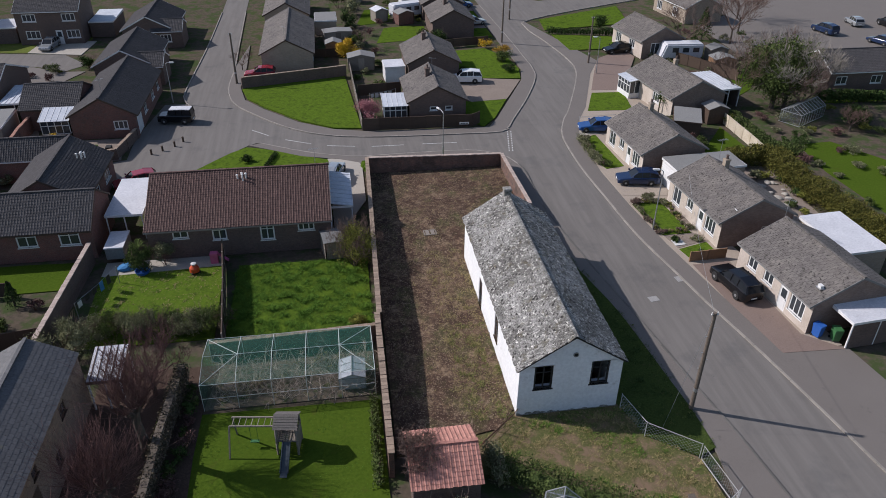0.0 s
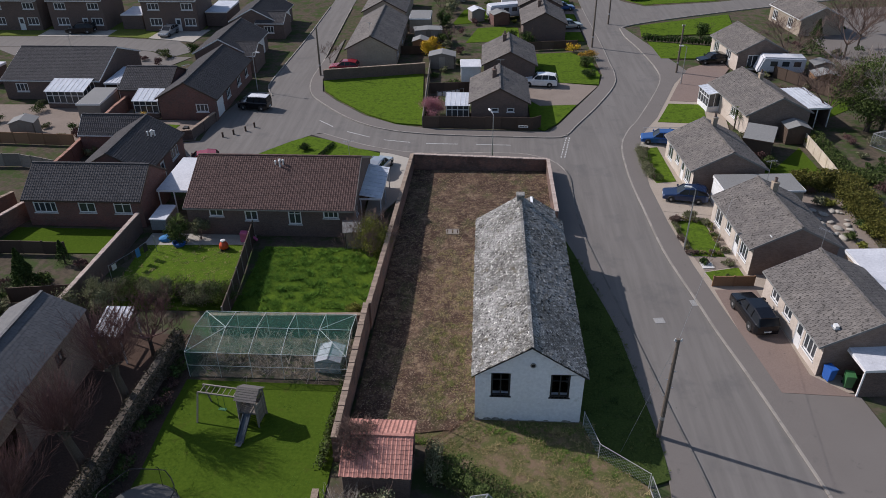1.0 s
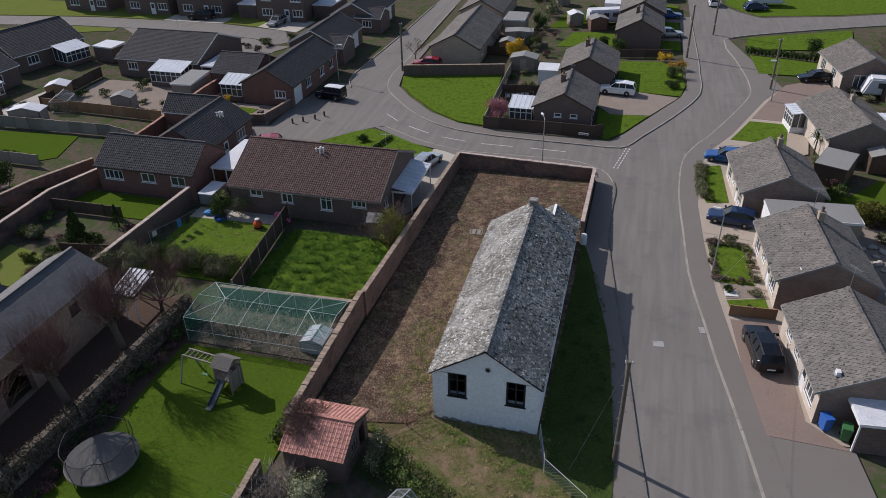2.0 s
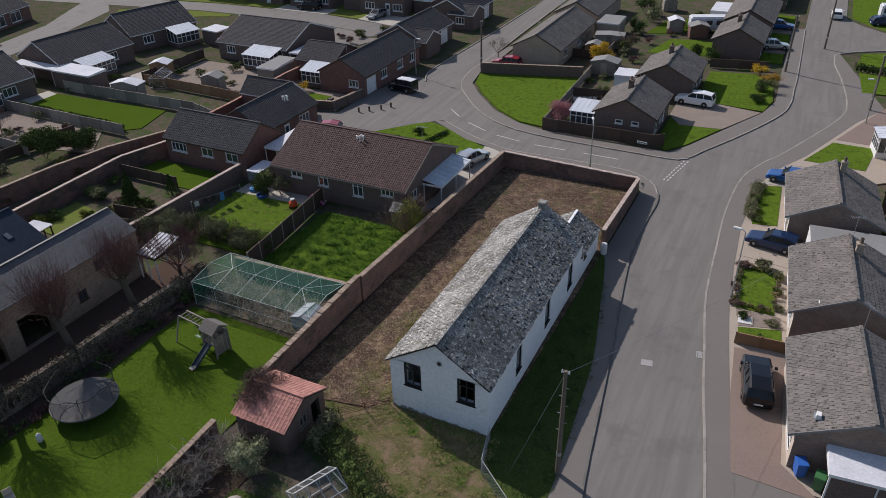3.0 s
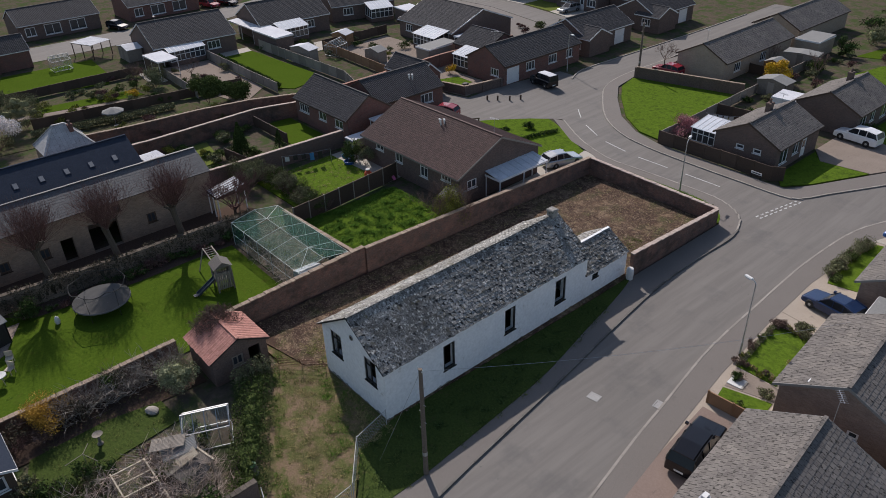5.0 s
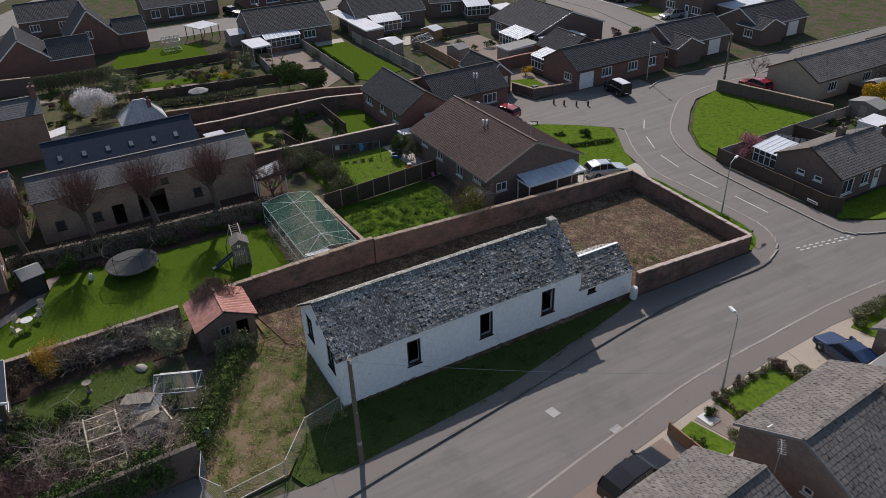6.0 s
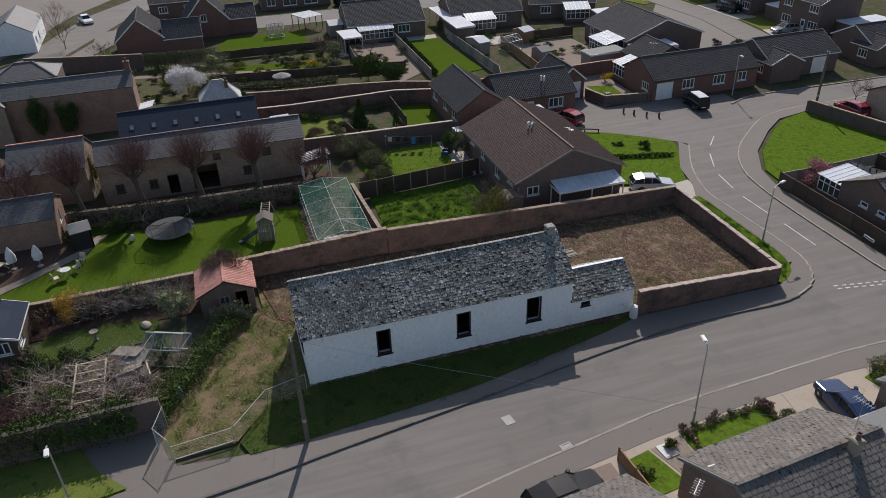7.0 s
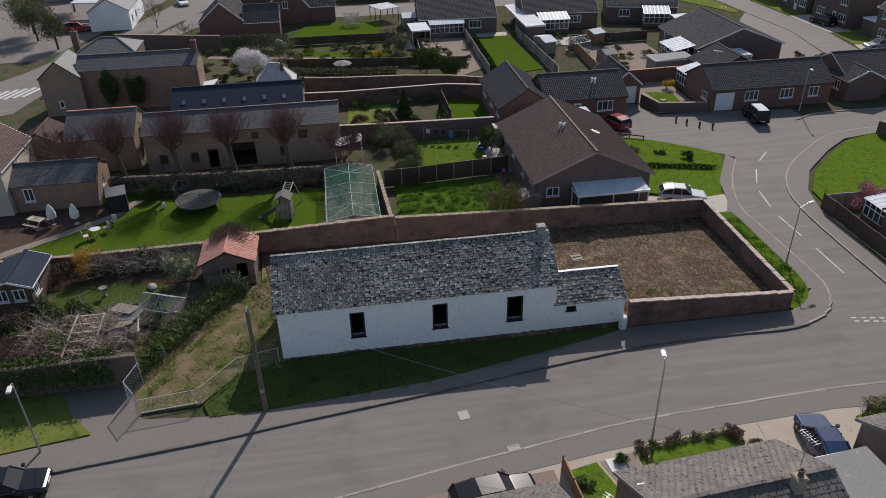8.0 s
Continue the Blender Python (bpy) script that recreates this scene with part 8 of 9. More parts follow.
fruit_cage(-9.2, 1.4, 33.75, 38.2, 2.1, 2.5)
flat("garden_bed", [(-9.4, 33.8), (-9.4, 38.0), (1.5, 38.1), (1.4, 33.8)], 0.03, M["border"], "bare vegetable bed inside the fruit cage", "garden")
for i in range(16):
    bush("dead_plant", -8.6 + 0.62 * i + rnd.uniform(-0.2, 0.2), rnd.uniform(34.4, 37.4), 0.4, rnd.uniform(0.4, 1.0), M["blade_dry"], 90, 0.05, "withered plant in the vegetable bed", True, "dead plants in the fruit cage", category="plant", lumps=4)
for tx, ty in ((-12.9, 15.0), (-12.6, 20.2), (-12.2, 25.3), (-12.0, 30.6)):
    pollard(tx, ty, 7.3, 3.0, "bare pollarded lime tree with reddish shoots by the barn wall")
bare_tree("tree", -13.5, 9.8, 6.5, "bare reddish tree behind the outbuilding", "twig_red", 1.0, 5, 4, 0.2, 0.3, 0.35, limbs=10)
bare_tree("tree", -12.4, 35.6, 5.0, "bare reddish tree beside the lean-to", "twig_red", 1.0, 5, 4, 0.14, 0.4, 0.35, limbs=10)
def plant(rows):
    for x, y, r, h, leaf, n, s, lab in rows:
        bush("shrub", x, y, r, h, M[leaf], int(n * 3.2), s * 0.64, lab)


plant((
    (4.7, 22.6, 1.4, 2.7, "leaf_pale", 1500, 0.08, "rounded variegated evergreen shrub beside the shed"),
    (2.7, 15.6, 1.6, 2.5, "blossom_amber", 2200, 0.06, "amber forsythia going over by the low wall"),
    (3.4, 12.9, 1.2, 1.2, "twig_red", 500, 0.05, "brown leafless shrub below the wall"),
    (13.2, 15.4, 1.6, 1.5, "leaf", 900, 0.08, "tangled shrub in the overgrown garden"),
    (15.2, 18.6, 1.5, 1.5, "leaf_olive", 900, 0.08, "tangled bramble beside the garden wall"),
    (9.6, 14.2, 1.1, 1.2, "leaf", 600, 0.08, "small shrub beside the summer house"),
    (11.4, 14.4, 1.0, 1.0, "leaf_lime", 500, 0.08, "small bright shrub in the overgrown garden"),
    (-10.2, 17.4, 1.0, 1.7, "leaf_dark", 900, 0.08, "clipped dark shrub beside the trampoline"),
    (-9.8, 13.9, 0.9, 1.4, "leaf_dark", 500, 0.08, "dark shrub beside the black shed"),
    (0.6, 41.2, 0.8, 0.8, "leaf_lime", 400, 0.07, "small leafy shrub against the wall"),
    (-19.0, 39.8, 2.0, 3.0, "leaf_olive", 2600, 0.07, "grey-green twiggy tree beside the barn"),
    (-25.4, 37.7, 1.2, 1.4, "twig_red", 900, 0.07, "dark red shrub beside a lawn")))
plant((
    (-43.5, 48.0, 2.5, 3.3, "leaf", 4600, 0.15, "large dark evergreen shrub behind the brick wall"),
    (-41.8, 50.6, 2.3, 2.9, "leaf", 4200, 0.15, "broad dark evergreen shrub beside a red brick wall"),
    (-54.6, 45.6, 2.4, 3.4, "leaf_olive", 1500, 0.08, "grey twiggy shrub by a lawn corner"),
    (-46.2, 24.4, 2.4, 4.1, "blossom_white", 2600, 0.12, "white-flowering tree in full blossom"),
    (-51.4, 28.6, 3.0, 4.6, "leaf_olive", 2600, 0.07, "grey-green thinly leafed tree"),
    (-52.9, 42.0, 1.0, 1.0, "blossom_yellow", 500, 0.08, "small bright yellow flowering shrub"),
    (-50.6, 22.0, 1.4, 1.6, "leaf_lime", 700, 0.09, "round yellow-green shrub by a wall"),
    (-20.6, 15.4, 0.9, 4.6, "leaf_lime", 700, 0.08, "ivy and yellow-green shrub between two roofs"),
    (-36.3, 8.4, 1.3, 5.0, "leaf_dark", 2600, 0.12, "tall dark climber against red brick"),
    (-36.0, 11.4, 1.3, 5.0, "leaf_dark", 2600, 0.12, "tall dark climber against red brick"),
    (-30.2, 77.0, 0.9, 1.5, "blossom_yellow", 500, 0.08, "yellow shrub by the low wall"),
    (-33.0, 104.0, 1.4, 2.2, "leaf_dark", 700, 0.1, "dark shrub at a street corner"),
    (3.8, 80.4, 1.9, 2.6, "blossom_pink", 2200, 0.08, "pink flowering shrub behind the dark fence"),
    (2.6, 103.0, 2.0, 2.9, "blossom_yellow", 2400, 0.12, "bright yellow forsythia by a fence")))
plant((
    (24.4, 99.2, 1.5, 1.7, "leaf", 900, 0.1, "mixed green shrub in a front border"),
    (24.9, 103.0, 1.4, 1.6, "blossom_amber", 700, 0.09, "reddish shrub in a front border"),
    (24.2, 95.0, 1.2, 1.2, "leaf_dark", 700, 0.09, "dark low shrub in a front border"),
    (23.4, 106.2, 1.3, 1.5, "blossom_yellow", 500, 0.09, "yellow-green shrub in a front border"),
    (16.6, 109.4, 1.4, 2.6, "leaf_dark", 900, 0.1, "dark evergreen shrub beside a bungalow"),
    (17.3, 94.2, 1.0, 1.4, "leaf_dark", 600, 0.1, "dark evergreen shrub beside a bungalow"),
    (27.4, 55.8, 0.6, 0.7, "twig", 500, 0.07, "dark red-leaved shrub at a lawn corner"),
    (28.8, 56.4, 0.7, 0.8, "leaf_olive", 600, 0.08, "green shrub in a front border"),
    (30.0, 55.2, 0.5, 0.6, "leaf_olive", 250, 0.07, "low shrub below the window"),
    (30.1, 53.0, 0.5, 0.6, "leaf", 250, 0.07, "low shrub below the window"),
    (30.4, 50.8, 0.5, 0.6, "leaf_olive", 250, 0.07, "low shrub below the window"),
    (28.3, 48.9, 0.5, 0.7, "leaf_dark", 300, 0.07, "dark shrub beside the gravel path"),
    (30.2, 48.9, 0.6, 0.5, "leaf_olive", 300, 0.07, "grey-green shrub beside the gravel path")))
plant((
    (29.4, 46.6, 0.6, 0.5, "leaf", 300, 0.07, "low shrub by the fence"),
    (26.9, 66.0, 0.7, 0.9, "leaf_olive", 450, 0.08, "brownish shrub in a front border"),
    (26.9, 68.0, 0.7, 0.9, "leaf", 450, 0.08, "green shrub in a front border"),
    (27.0, 70.2, 0.8, 1.0, "leaf_olive", 450, 0.08, "brownish shrub in a front border"),
    (27.3, 63.9, 0.7, 0.8, "leaf", 350, 0.08, "green shrub in a front border"),
    (44.0, 114.6, 1.6, 2.6, "leaf_dark", 900, 0.11, "rounded dark evergreen at a corner"),
    (45.6, 73.0, 0.9, 1.5, "leaf_lime", 500, 0.08, "bright shrub behind a bungalow"),
    (-9.2, 70.0, 0.7, 0.9, "leaf_dark", 500, 0.08, "round dark shrub on the front lawn"),
    (-11.0, 67.8, 0.7, 0.35, "leaf_dark", 300, 0.08, "low dark shrub on the front lawn"),
    (-12.2, 65.4, 0.7, 0.5, "leaf_olive", 300, 0.08, "low shrub on the front lawn"),
    (60.4, 71.0, 2.2, 2.6, "leaf_dark", 1200, 0.12, "large evergreen shrub beyond the hedge"),
    (66.0, 66.0, 2.4, 3.0, "leaf_lime", 1200, 0.12, "yellow-green clump of garden conifers")))
bush("shrub", 0.8, 48.9, 1.9, 3.9, M["leaf_lime"], 10000, 0.048, "tall olive twiggy shrub leaning over the plot wall", True, lumps=18, core=False)
bare_tree("bare_shrub", 0.8, 48.9, 3.9, "thin bare stems of a tall garden shrub", "twig", 1.1, 5, 4, 0.06, 0.3, 0.12, limbs=9, fine=0.007)
conifer("conifer", -25.3, 43.0, 3.9, 1.35, M["leaf_dark"], 9000, 0.08, "small pointed conifer in a back garden")
conifer("conifer", -24.4, 47.0, 2.2, 0.8, M["leaf_dark"], 2200, 0.055, "small dark conifer in a back garden")
conifer("conifer", 58.0, 106.5, 5.0, 2.2, M["leaf_dark"], 1600, 0.13, "dark evergreen beside a bungalow")
for x, y, h in ((2.6, 18.9, 1.8), (2.7, 21.2, 1.6), (2.5, 16.8, 1.7)):
    bare_tree("bare_shrub", x, y, h, "grey leafless shrub leaning over the low wall", "twig", 1.4, 4, 4, 0.05, 0.15, 0.12)
for x, y, h in ((15.0, 13.2, 2.6), (16.0, 15.4, 2.4), (14.2, 11.4, 2.6), (15.6, 9.8, 2.4), (12.6, 17.6, 1.5), (11.4, 19.0, 1.4), (13.6, 19.4, 1.4)):
    bare_tree("bare_shrub", x, y, h, "brown leafless shrub in the overgrown garden", "twig_red" if x > 13.9 else "twig", 1.5, 4, 5, 0.05, 0.12, 0.12)
hedge([(16.4, 21.2), (14.4, 22.3), (12.0, 23.7), (9.6, 25.2), (7.6, 26.6)], 2.1, 1.3, M["leaf"], "overgrown ivy hedge beside the rough track", 560, 0.055)
hedge([(16.75, 7), (16.75, 20.2)], 1.4, 2.8, M["leaf_dark"], "dark ivy over the garden wall", 460, 0.08)
hedge([(7.6, 25.4), (7.5, 27.4)], 0.9, 1.7, M["leaf_olive"], "ivy climbing beside the shed door", 400, 0.06)
for i in range(9):
    sx, sy = -18.6 + 1.15 * i, 42.2 + 0.25 * (i % 3)
    bush("shrub", sx, sy - 0.4, rnd.uniform(1.1, 1.5), rnd.uniform(1.8, 2.5), M[("leaf_olive", "leaf_olive", "leaf")[i % 3]], 4200, 0.045, "grey-green twiggy shrub in a garden row", True, "row of twiggy shrubs", core=False)
    bare_tree("bare_shrub", sx + 0.5, sy - 0.2, 1.5, "grey leafless shrub in a garden row", "twig", 1.2, 4, 4, 0.04, 0.2, 0.1)
hedge([(-12.25, 14.0), (-11.75, 19.0), (-11.3, 25), (-11.15, 31), (-10.7, 36.6)], 0.95, 1.8, M["ivy_brown"], "dark ivy grown over the stone wall", 380, 0.07)
# bed strip whose dark colour paints the shadow zone of the ivy wall
flat("garden_bed", [(-11.7, 16.0), (-11.1, 25), (-11.0, 31), (-10.6, 38), (-8.6, 38), (-9.3, 33.6), (-9.4, 30), (-9.3, 25.4), (-9.9, 18)], 0.055, M["mould"], "leaf-strewn bed below the ivy wall, darkened in colour for wall shade", "garden")
for i in range(22):
    y = 17.5 + 0.85 * i
    bush("shrub", -10.3 + rnd.uniform(-0.4, 0.5), y, rnd.uniform(0.4, 0.8), rnd.uniform(0.4, 1.1), M[rnd.choice(("leaf_dark", "twig_red", "leaf"))], 380, 0.06, "dark low plant in the shaded bed", True, "plants of the shaded bed")
hedge([(1.0, 26.5), (1.1, 30), (1.2, 33)], 0.6, 0.7, M["leaf"], "planted border along the boundary wall", 160, 0.06)
hedge([(40.0, 62.6), (44.4, 62.6)], 2.0, 2.0, M["leaf_gold"], "tall yellow-green conifer hedge", 1300, 0.075)
hedge([(44.6, 62.0), (44.2, 57.0), (45.0, 52.0), (46.4, 44.0), (47.6, 36)], 2.7, 2.1, M["leaf_gold"], "tall yellow-green conifer hedge", 1300, 0.075)
hedge([(46.0, 74.6), (46.2, 66.0), (48.6, 63.4)], 1.8, 1.3, M["leaf"], "broad green hedge along a fence", 400, 0.09)
hedge([(26.75, 64.6), (26.7, 68.0), (26.95, 71.4)], 1.0, 0.75, M["leaf_olive"], "brownish-green planted strip along the footpath", 380, 0.05)
hedge([(27.15, 55.4), (27.6, 50.2)], 0.4, 0.35, M["leaf_olive"], "low flowering border along the footpath", 120, 0.05)
hedge([(-8.0, 65.4), (-6.3, 71.6)], 0.4, 0.5, M["leaf_dark"], "low clipped hedge across the front lawn", 200, 0.06)
hedge([(60, 78.5), (76, 77)], 1.2, 1.6, M["leaf_dark"], "dark hedge beyond the gardens", 260, 0.12)
hedge([(-47.5, 28.5), (-45.5, 36), (-44.6, 44)], 1.2, 0.8, M["leaf_olive"], "mixed planted border behind a wall", 200, 0.09)
hedge([(-61.6, 19.0), (-60.6, 28.6)], 1.1, 2.3, M["leaf_olive"], "tall clipped green hedge", 900, 0.075, rough=0.03)
hedge([(-42.0, 57.2), (-60.0, 57.6)], 0.7, 0.9, M["leaf_dark"], "planted border beside a fence", 140, 0.09)
tree("tree", 53.4, 77.6, 8.6, 4.4, M["leaf"], 26000, 0.12, "large ivy-clad evergreen tree with bare curling limbs", 0.3, 0.1, lumps=34)
bare_tree("tree", 54.8, 77.2, 9.6, "tall bare tree with curling limbs behind an evergreen", "limb", 1.1, 5, 4, 0.22, 0.2, 0.22, limbs=9, fine=0.018)
for x, y, r, h, leaf in ((3.4, 120, 1.8, 3.0, "leaf_dark"), (3.8, 128, 2.0, 3.4, "leaf_olive"), (3.9, 110.3, 1.4, 2.2, "leaf"), (2.0, 133, 2.2, 3.6, "leaf_dark"), (14.2, 110.2, 1.2, 2.2, "leaf")):
    bush("shrub", x, y, r, h, M[leaf], 1600, 0.09, "tall garden shrub among the northern gardens")
for x, y, h in ((49.6, 79.6, 8.5), (57.5, 84.0, 8.0), (55.5, 75.0, 6.5), (61.5, 104, 9.0), (66, 110, 9.0), (52, 100.5, 8.0), (58.5, 69.5, 3.0), (70, 118, 9)):
    bare_tree("tree", x, y, h, "bare grey tree with spreading branches", "twig", 0.9, 4, 5, 0.14, 0.2, 0.25, limbs=7, fine=0.014)
for x, y, h in ((-55, 51, 3.0), (-57, 44, 3.6), (-52, 24.6, 4.2), (-88, 4, 6.0), (-79, 6, 5.0), (-66, 13, 4.0), (-12, 100, 3.0), (5, 108.5, 3.5), (-2.0, 110, 3.0)):
    bare_tree("tree", x, y, h, "small bare garden tree", "twig", 0.8, 4, 4, 0.07, 0.25, 0.25)

for x, y, h, w in ((-68.4, -7.2, 6.4, 2.4), (-79.6, -14.2, 7.6, 3.6), (-74.4, -12.0, 6.6, 3.0), (-96, -12, 7.0, 3.4)):
    tree("tree", x, y, h, w, M["leaf_olive"], 5200, 0.13, "grey-green tree coming into leaf at the village square", 0.16, 0.22, lumps=22)

# overgrown corner of the south garden
for _ in range(34):
    x, y = rnd.uniform(9.0, 16.2), rnd.uniform(10.5, 21.5)
    if 10.0 < x < 13.4 and 16.6 < y < 18.2:
        continue
    leaf = rnd.choice(("leaf_dark", "leaf_dark", "leaf", "leaf_olive", "twig"))
    bush("bramble", x, y, rnd.uniform(0.6, 1.1), rnd.uniform(0.7, 1.5), M[leaf], 700, 0.065, "tangled dark bramble in the overgrown garden", True, "brambles in the overgrown garden")
for _ in range(12):
    x, y = rnd.uniform(2.2, 3.6), rnd.uniform(8.0, 23.5)
    bush("shrub", x, y, rnd.uniform(0.7, 1.1), rnd.uniform(1.2, 2.0), M[rnd.choice(("leaf_dark", "twig", "ivy_brown"))], 600, 0.065, "dark border shrub below the low wall", True, "border shrubs by the low wall")
for y in (9.0, 11.0, 13.2, 15.2, 17.4, 19.4):
    bush("shrub", 16.0, y, 1.1, 2.3, M["leaf_dark"], 1300, 0.075, "tall dark evergreen along the garden wall", True, "evergreens along the garden wall")

for bx, by, br in ((8.4, 15.6, 0.9), (9.2, 14.4, 1.0), (8.0, 13.6, 0.8), (9.6, 13.0, 1.0), (7.2, 12.9, 0.8), (8.9, 16.6, 0.7)):
    bush("shrub", bx, by, br, br * 1.5, M[rnd.choice(("leaf", "leaf_olive", "leaf_dark"))], 900, 0.06, "leafy green shrub beside the small lawn", True, "shrubs beside the small lawn")

for i in range(26):
    t = i / 26 * 4
    bx = 27.1 + 3.0 * (min(t, 1) if t < 2 else max(3 - t, 0)) + 0.05 * (t > 3)
    by = 50.2 + 5.6 * (0 if t < 1 else (t - 1 if t < 2 else (1 if t < 3 else 4 - t)))
    bush("border_plant", bx + rnd.uniform(-0.15, 0.15), by + rnd.uniform(-0.2, 0.2), rnd.uniform(0.25, 0.45), rnd.uniform(0.3, 0.6), M[rnd.choice(("leaf", "leaf_olive", "twig", "leaf_lime", "blade_dry"))], 240, 0.045, "low mixed plant edging the front lawn", True, "plants edging the front lawn", z=0.1, category="plant", lumps=4)

# scattered garden shrubs, each its own plant
WEST_BEDS = ((-40, -34, 36, 55, 10), (-32, -22, 36.5, 47, 18), (-60, -44, 48, 56, 9), (-52, -34, 72, 83, 12), (-57, -42, 25, 46, 24), (-60, -50, 64, 82, 9), (3, 8, 88, 112, 9), (3, 16, 121, 140, 18), (-2, 8, 140, 165, 12), (3, 7, 112, 120, 6))
GARDEN_BEDS = ((-60, -56, 16, 46, 14), (-56, -45, 15, 25, 12), (-62, -46, 38, 46, 14))
EAST_BEDS = ((37, 43, 62, 76, 12), (40, 44, 46, 60, 12), (47, 62, 58, 74, 22), (48, 60, 44, 60, 14), (60, 80, 60, 80, 14), (-36, -28, 58, 76, 5), (-45, -36, 97, 106, 6), (46, 62, 84, 99, 20), (56, 72, 90, 125, 14), (-34, -22, 20, 34, 3))
WORDS = {"leaf": "green", "leaf_olive": "grey-green", "leaf_dark": "dark green", "leaf_lime": "yellow-green", "twig_red": "reddish-brown"}
FAR_SHRUBS = {}
for x0, x1, y0, y1, n in WEST_BEDS + EAST_BEDS + GARDEN_BEDS:
    far = x1 < -30 or y0 >= 100 or x0 >= 44
    for _ in range(n):
        leaf = rnd.choice(("leaf", "leaf_olive", "leaf_dark", "leaf_olive", "leaf_lime", "twig_red"))
        r = rnd.uniform(0.5, 1.1)
        x, y, h = rnd.uniform(x0, x1), rnd.uniform(y0, y1), r * rnd.uniform(0.8, 1.5)
        if far:
            if leaf not in FAR_SHRUBS:
                FAR_SHRUBS[leaf] = bmesh.new()
            leaf_cloud(FAR_SHRUBS[leaf], (x, y, h * 0.52), (r, r, h * 0.5), int(800 * r), 0.07, 0.3, 9, False)
        else:
            bush("shrub", x, y, r, h, M[leaf], int(950 * r), 0.066, WORDS[leaf] + " garden shrub in an open bed", False, "garden shrubs")
for leaf, bm in FAR_SHRUBS.items():
    tagged(part("shrubbery", bm, M[leaf]), WORDS[leaf] + " shrubs scattered over distant garden beds", "shrubs", kind="stuff")


def palm(x, y, h, label):
    root = thing("palm", pose(x, y, 0), label, "palm")
    bm = bmesh.new()
    tube(bm, [(0, 0, 0), (0.03, 0, h * 0.6)], [0.09, 0.07], 7)
    part("trunk", bm, M["bark"], root)
    bm = bmesh.new()
    for i in range(46):
        a, b = rnd.uniform(0, 6.283), rnd.uniform(-0.3, 1.3)
        p = Vector((0, 0, h * 0.62))
        d = Vector((math.cos(a) * math.cos(b), math.sin(a) * math.cos(b), math.sin(b)))
        w = Vector((-math.sin(a), math.cos(a), 0)) * 0.035
        q = p + d * h * 0.28
        e = q + (d * 0.6 + Vector((0, 0, -0.45))) * h * 0.22
        v = [bm.verts.new(k) for k in (p - w, p + w, q + w, q - w, e)]
        bm.faces.new(v[:4]), bm.faces.new((v[3], v[2], v[4]))
    part("fronds", bm, M["leaf"], root)["kind"] = "stuff"


palm(-16.3, 51.4, 2.6, "spiky garden palm beside the patio")
bush("shrub", -15.9, 50.6, 1.1, 2.5, M["leaf"], 3600, 0.06, "bushy evergreen beside the patio", True)
bush("shrub", -14.3, 51.2, 0.9, 2.2, M["leaf_olive"], 2600, 0.06, "bushy grey-green evergreen beside the patio", True)
palm(38.6, 77.4, 3.0, "spiky garden palm in front of a bungalow")


# ---- garden and yard clutter ----
def small(name, label, category, m, pieces):
    """A small thing from boxes, tubes and lathes, part by part."""
    root = thing(name, m, label, category)
    for pname, mat, make in pieces:
        bm = bmesh.new()
        make(bm)
        part(pname, bm, M[mat], root)
    return root


def wheelie_bin(x, y, rz, mat, label):
    def body(bm):
        box(bm, -0.28, 0.28, -0.33, 0.33, 0.08, 0.98)
        for v in bm.verts:
            if v.co.z < 0.5:
                v.co.x *= 0.82
                v.co.y *= 0.82

    def lid(bm):
        box(bm, -0.3, 0.3, -0.38, 0.36, 0.985, 1.06)
        bmesh.ops.bevel(bm, geom=bm.edges[:], offset=0.025, segments=2, affect="EDGES")

    small("wheelie_bin", label, "bin", pose(x, y, 0.1, 0, 0, rz), [("body", mat, body), ("lid", mat, lid),
          ("wheel", "black", lambda bm: tube(bm, [(-0.27, 0.3, 0.1), (-0.21, 0.3, 0.1)], 0.1, 10)), ("wheel", "black", lambda bm: tube(bm, [(0.21, 0.3, 0.1), (0.27, 0.3, 0.1)], 0.1, 10)),
          ("handle", "black", lambda bm: bar(bm, (-0.22, 0.4, 0.95), (0.22, 0.4, 0.95), 0.035))])


wheelie_bin(32.75, 35.2, 20, "blue", "blue wheelie bin beside the bungalow wall")
wheelie_bin(33.75, 34.6, -10, "green", "green wheelie bin beside the carport")
wheelie_bin(-23.4, 73.4, 0, "black", "dark wheelie bin by the low wall")


def chair(x, y, rz, mat, label, z=0.05):
    small("garden_chair", label, "chair", pose(x, y, z, 0, 0, rz),
          [("seat", mat, lambda bm: box(bm, -0.24, 0.24, -0.24, 0.24, 0.4, 0.44)), ("backrest", mat, lambda bm: box(bm, -0.24, 0.24, 0.21, 0.25, 0.45, 0.88))]
          + [("leg", mat, lambda bm, a=a, b=b: bar(bm, (a, b, 0), (a, b, 0.4), 0.04)) for a in (-0.2, 0.2) for b in (-0.2, 0.2)])


small("garden_table", "small round pale garden table on the lawn", "table", pose(-3.6, 14.2, 0.05),
      [("tabletop", "cloth_white", lambda bm: lathe(bm, [(0.02, 0.68), (0.42, 0.68), (0.42, 0.72), (0.02, 0.72)], 18))]
      + [("leg", "metal", lambda bm, a=a: bar(bm, (0.1 * math.cos(a), 0.1 * math.sin(a), 0.68), (0.32 * math.cos(a), 0.32 * math.sin(a), 0), 0.035)) for a in (0.4, 2.5, 4.6)])
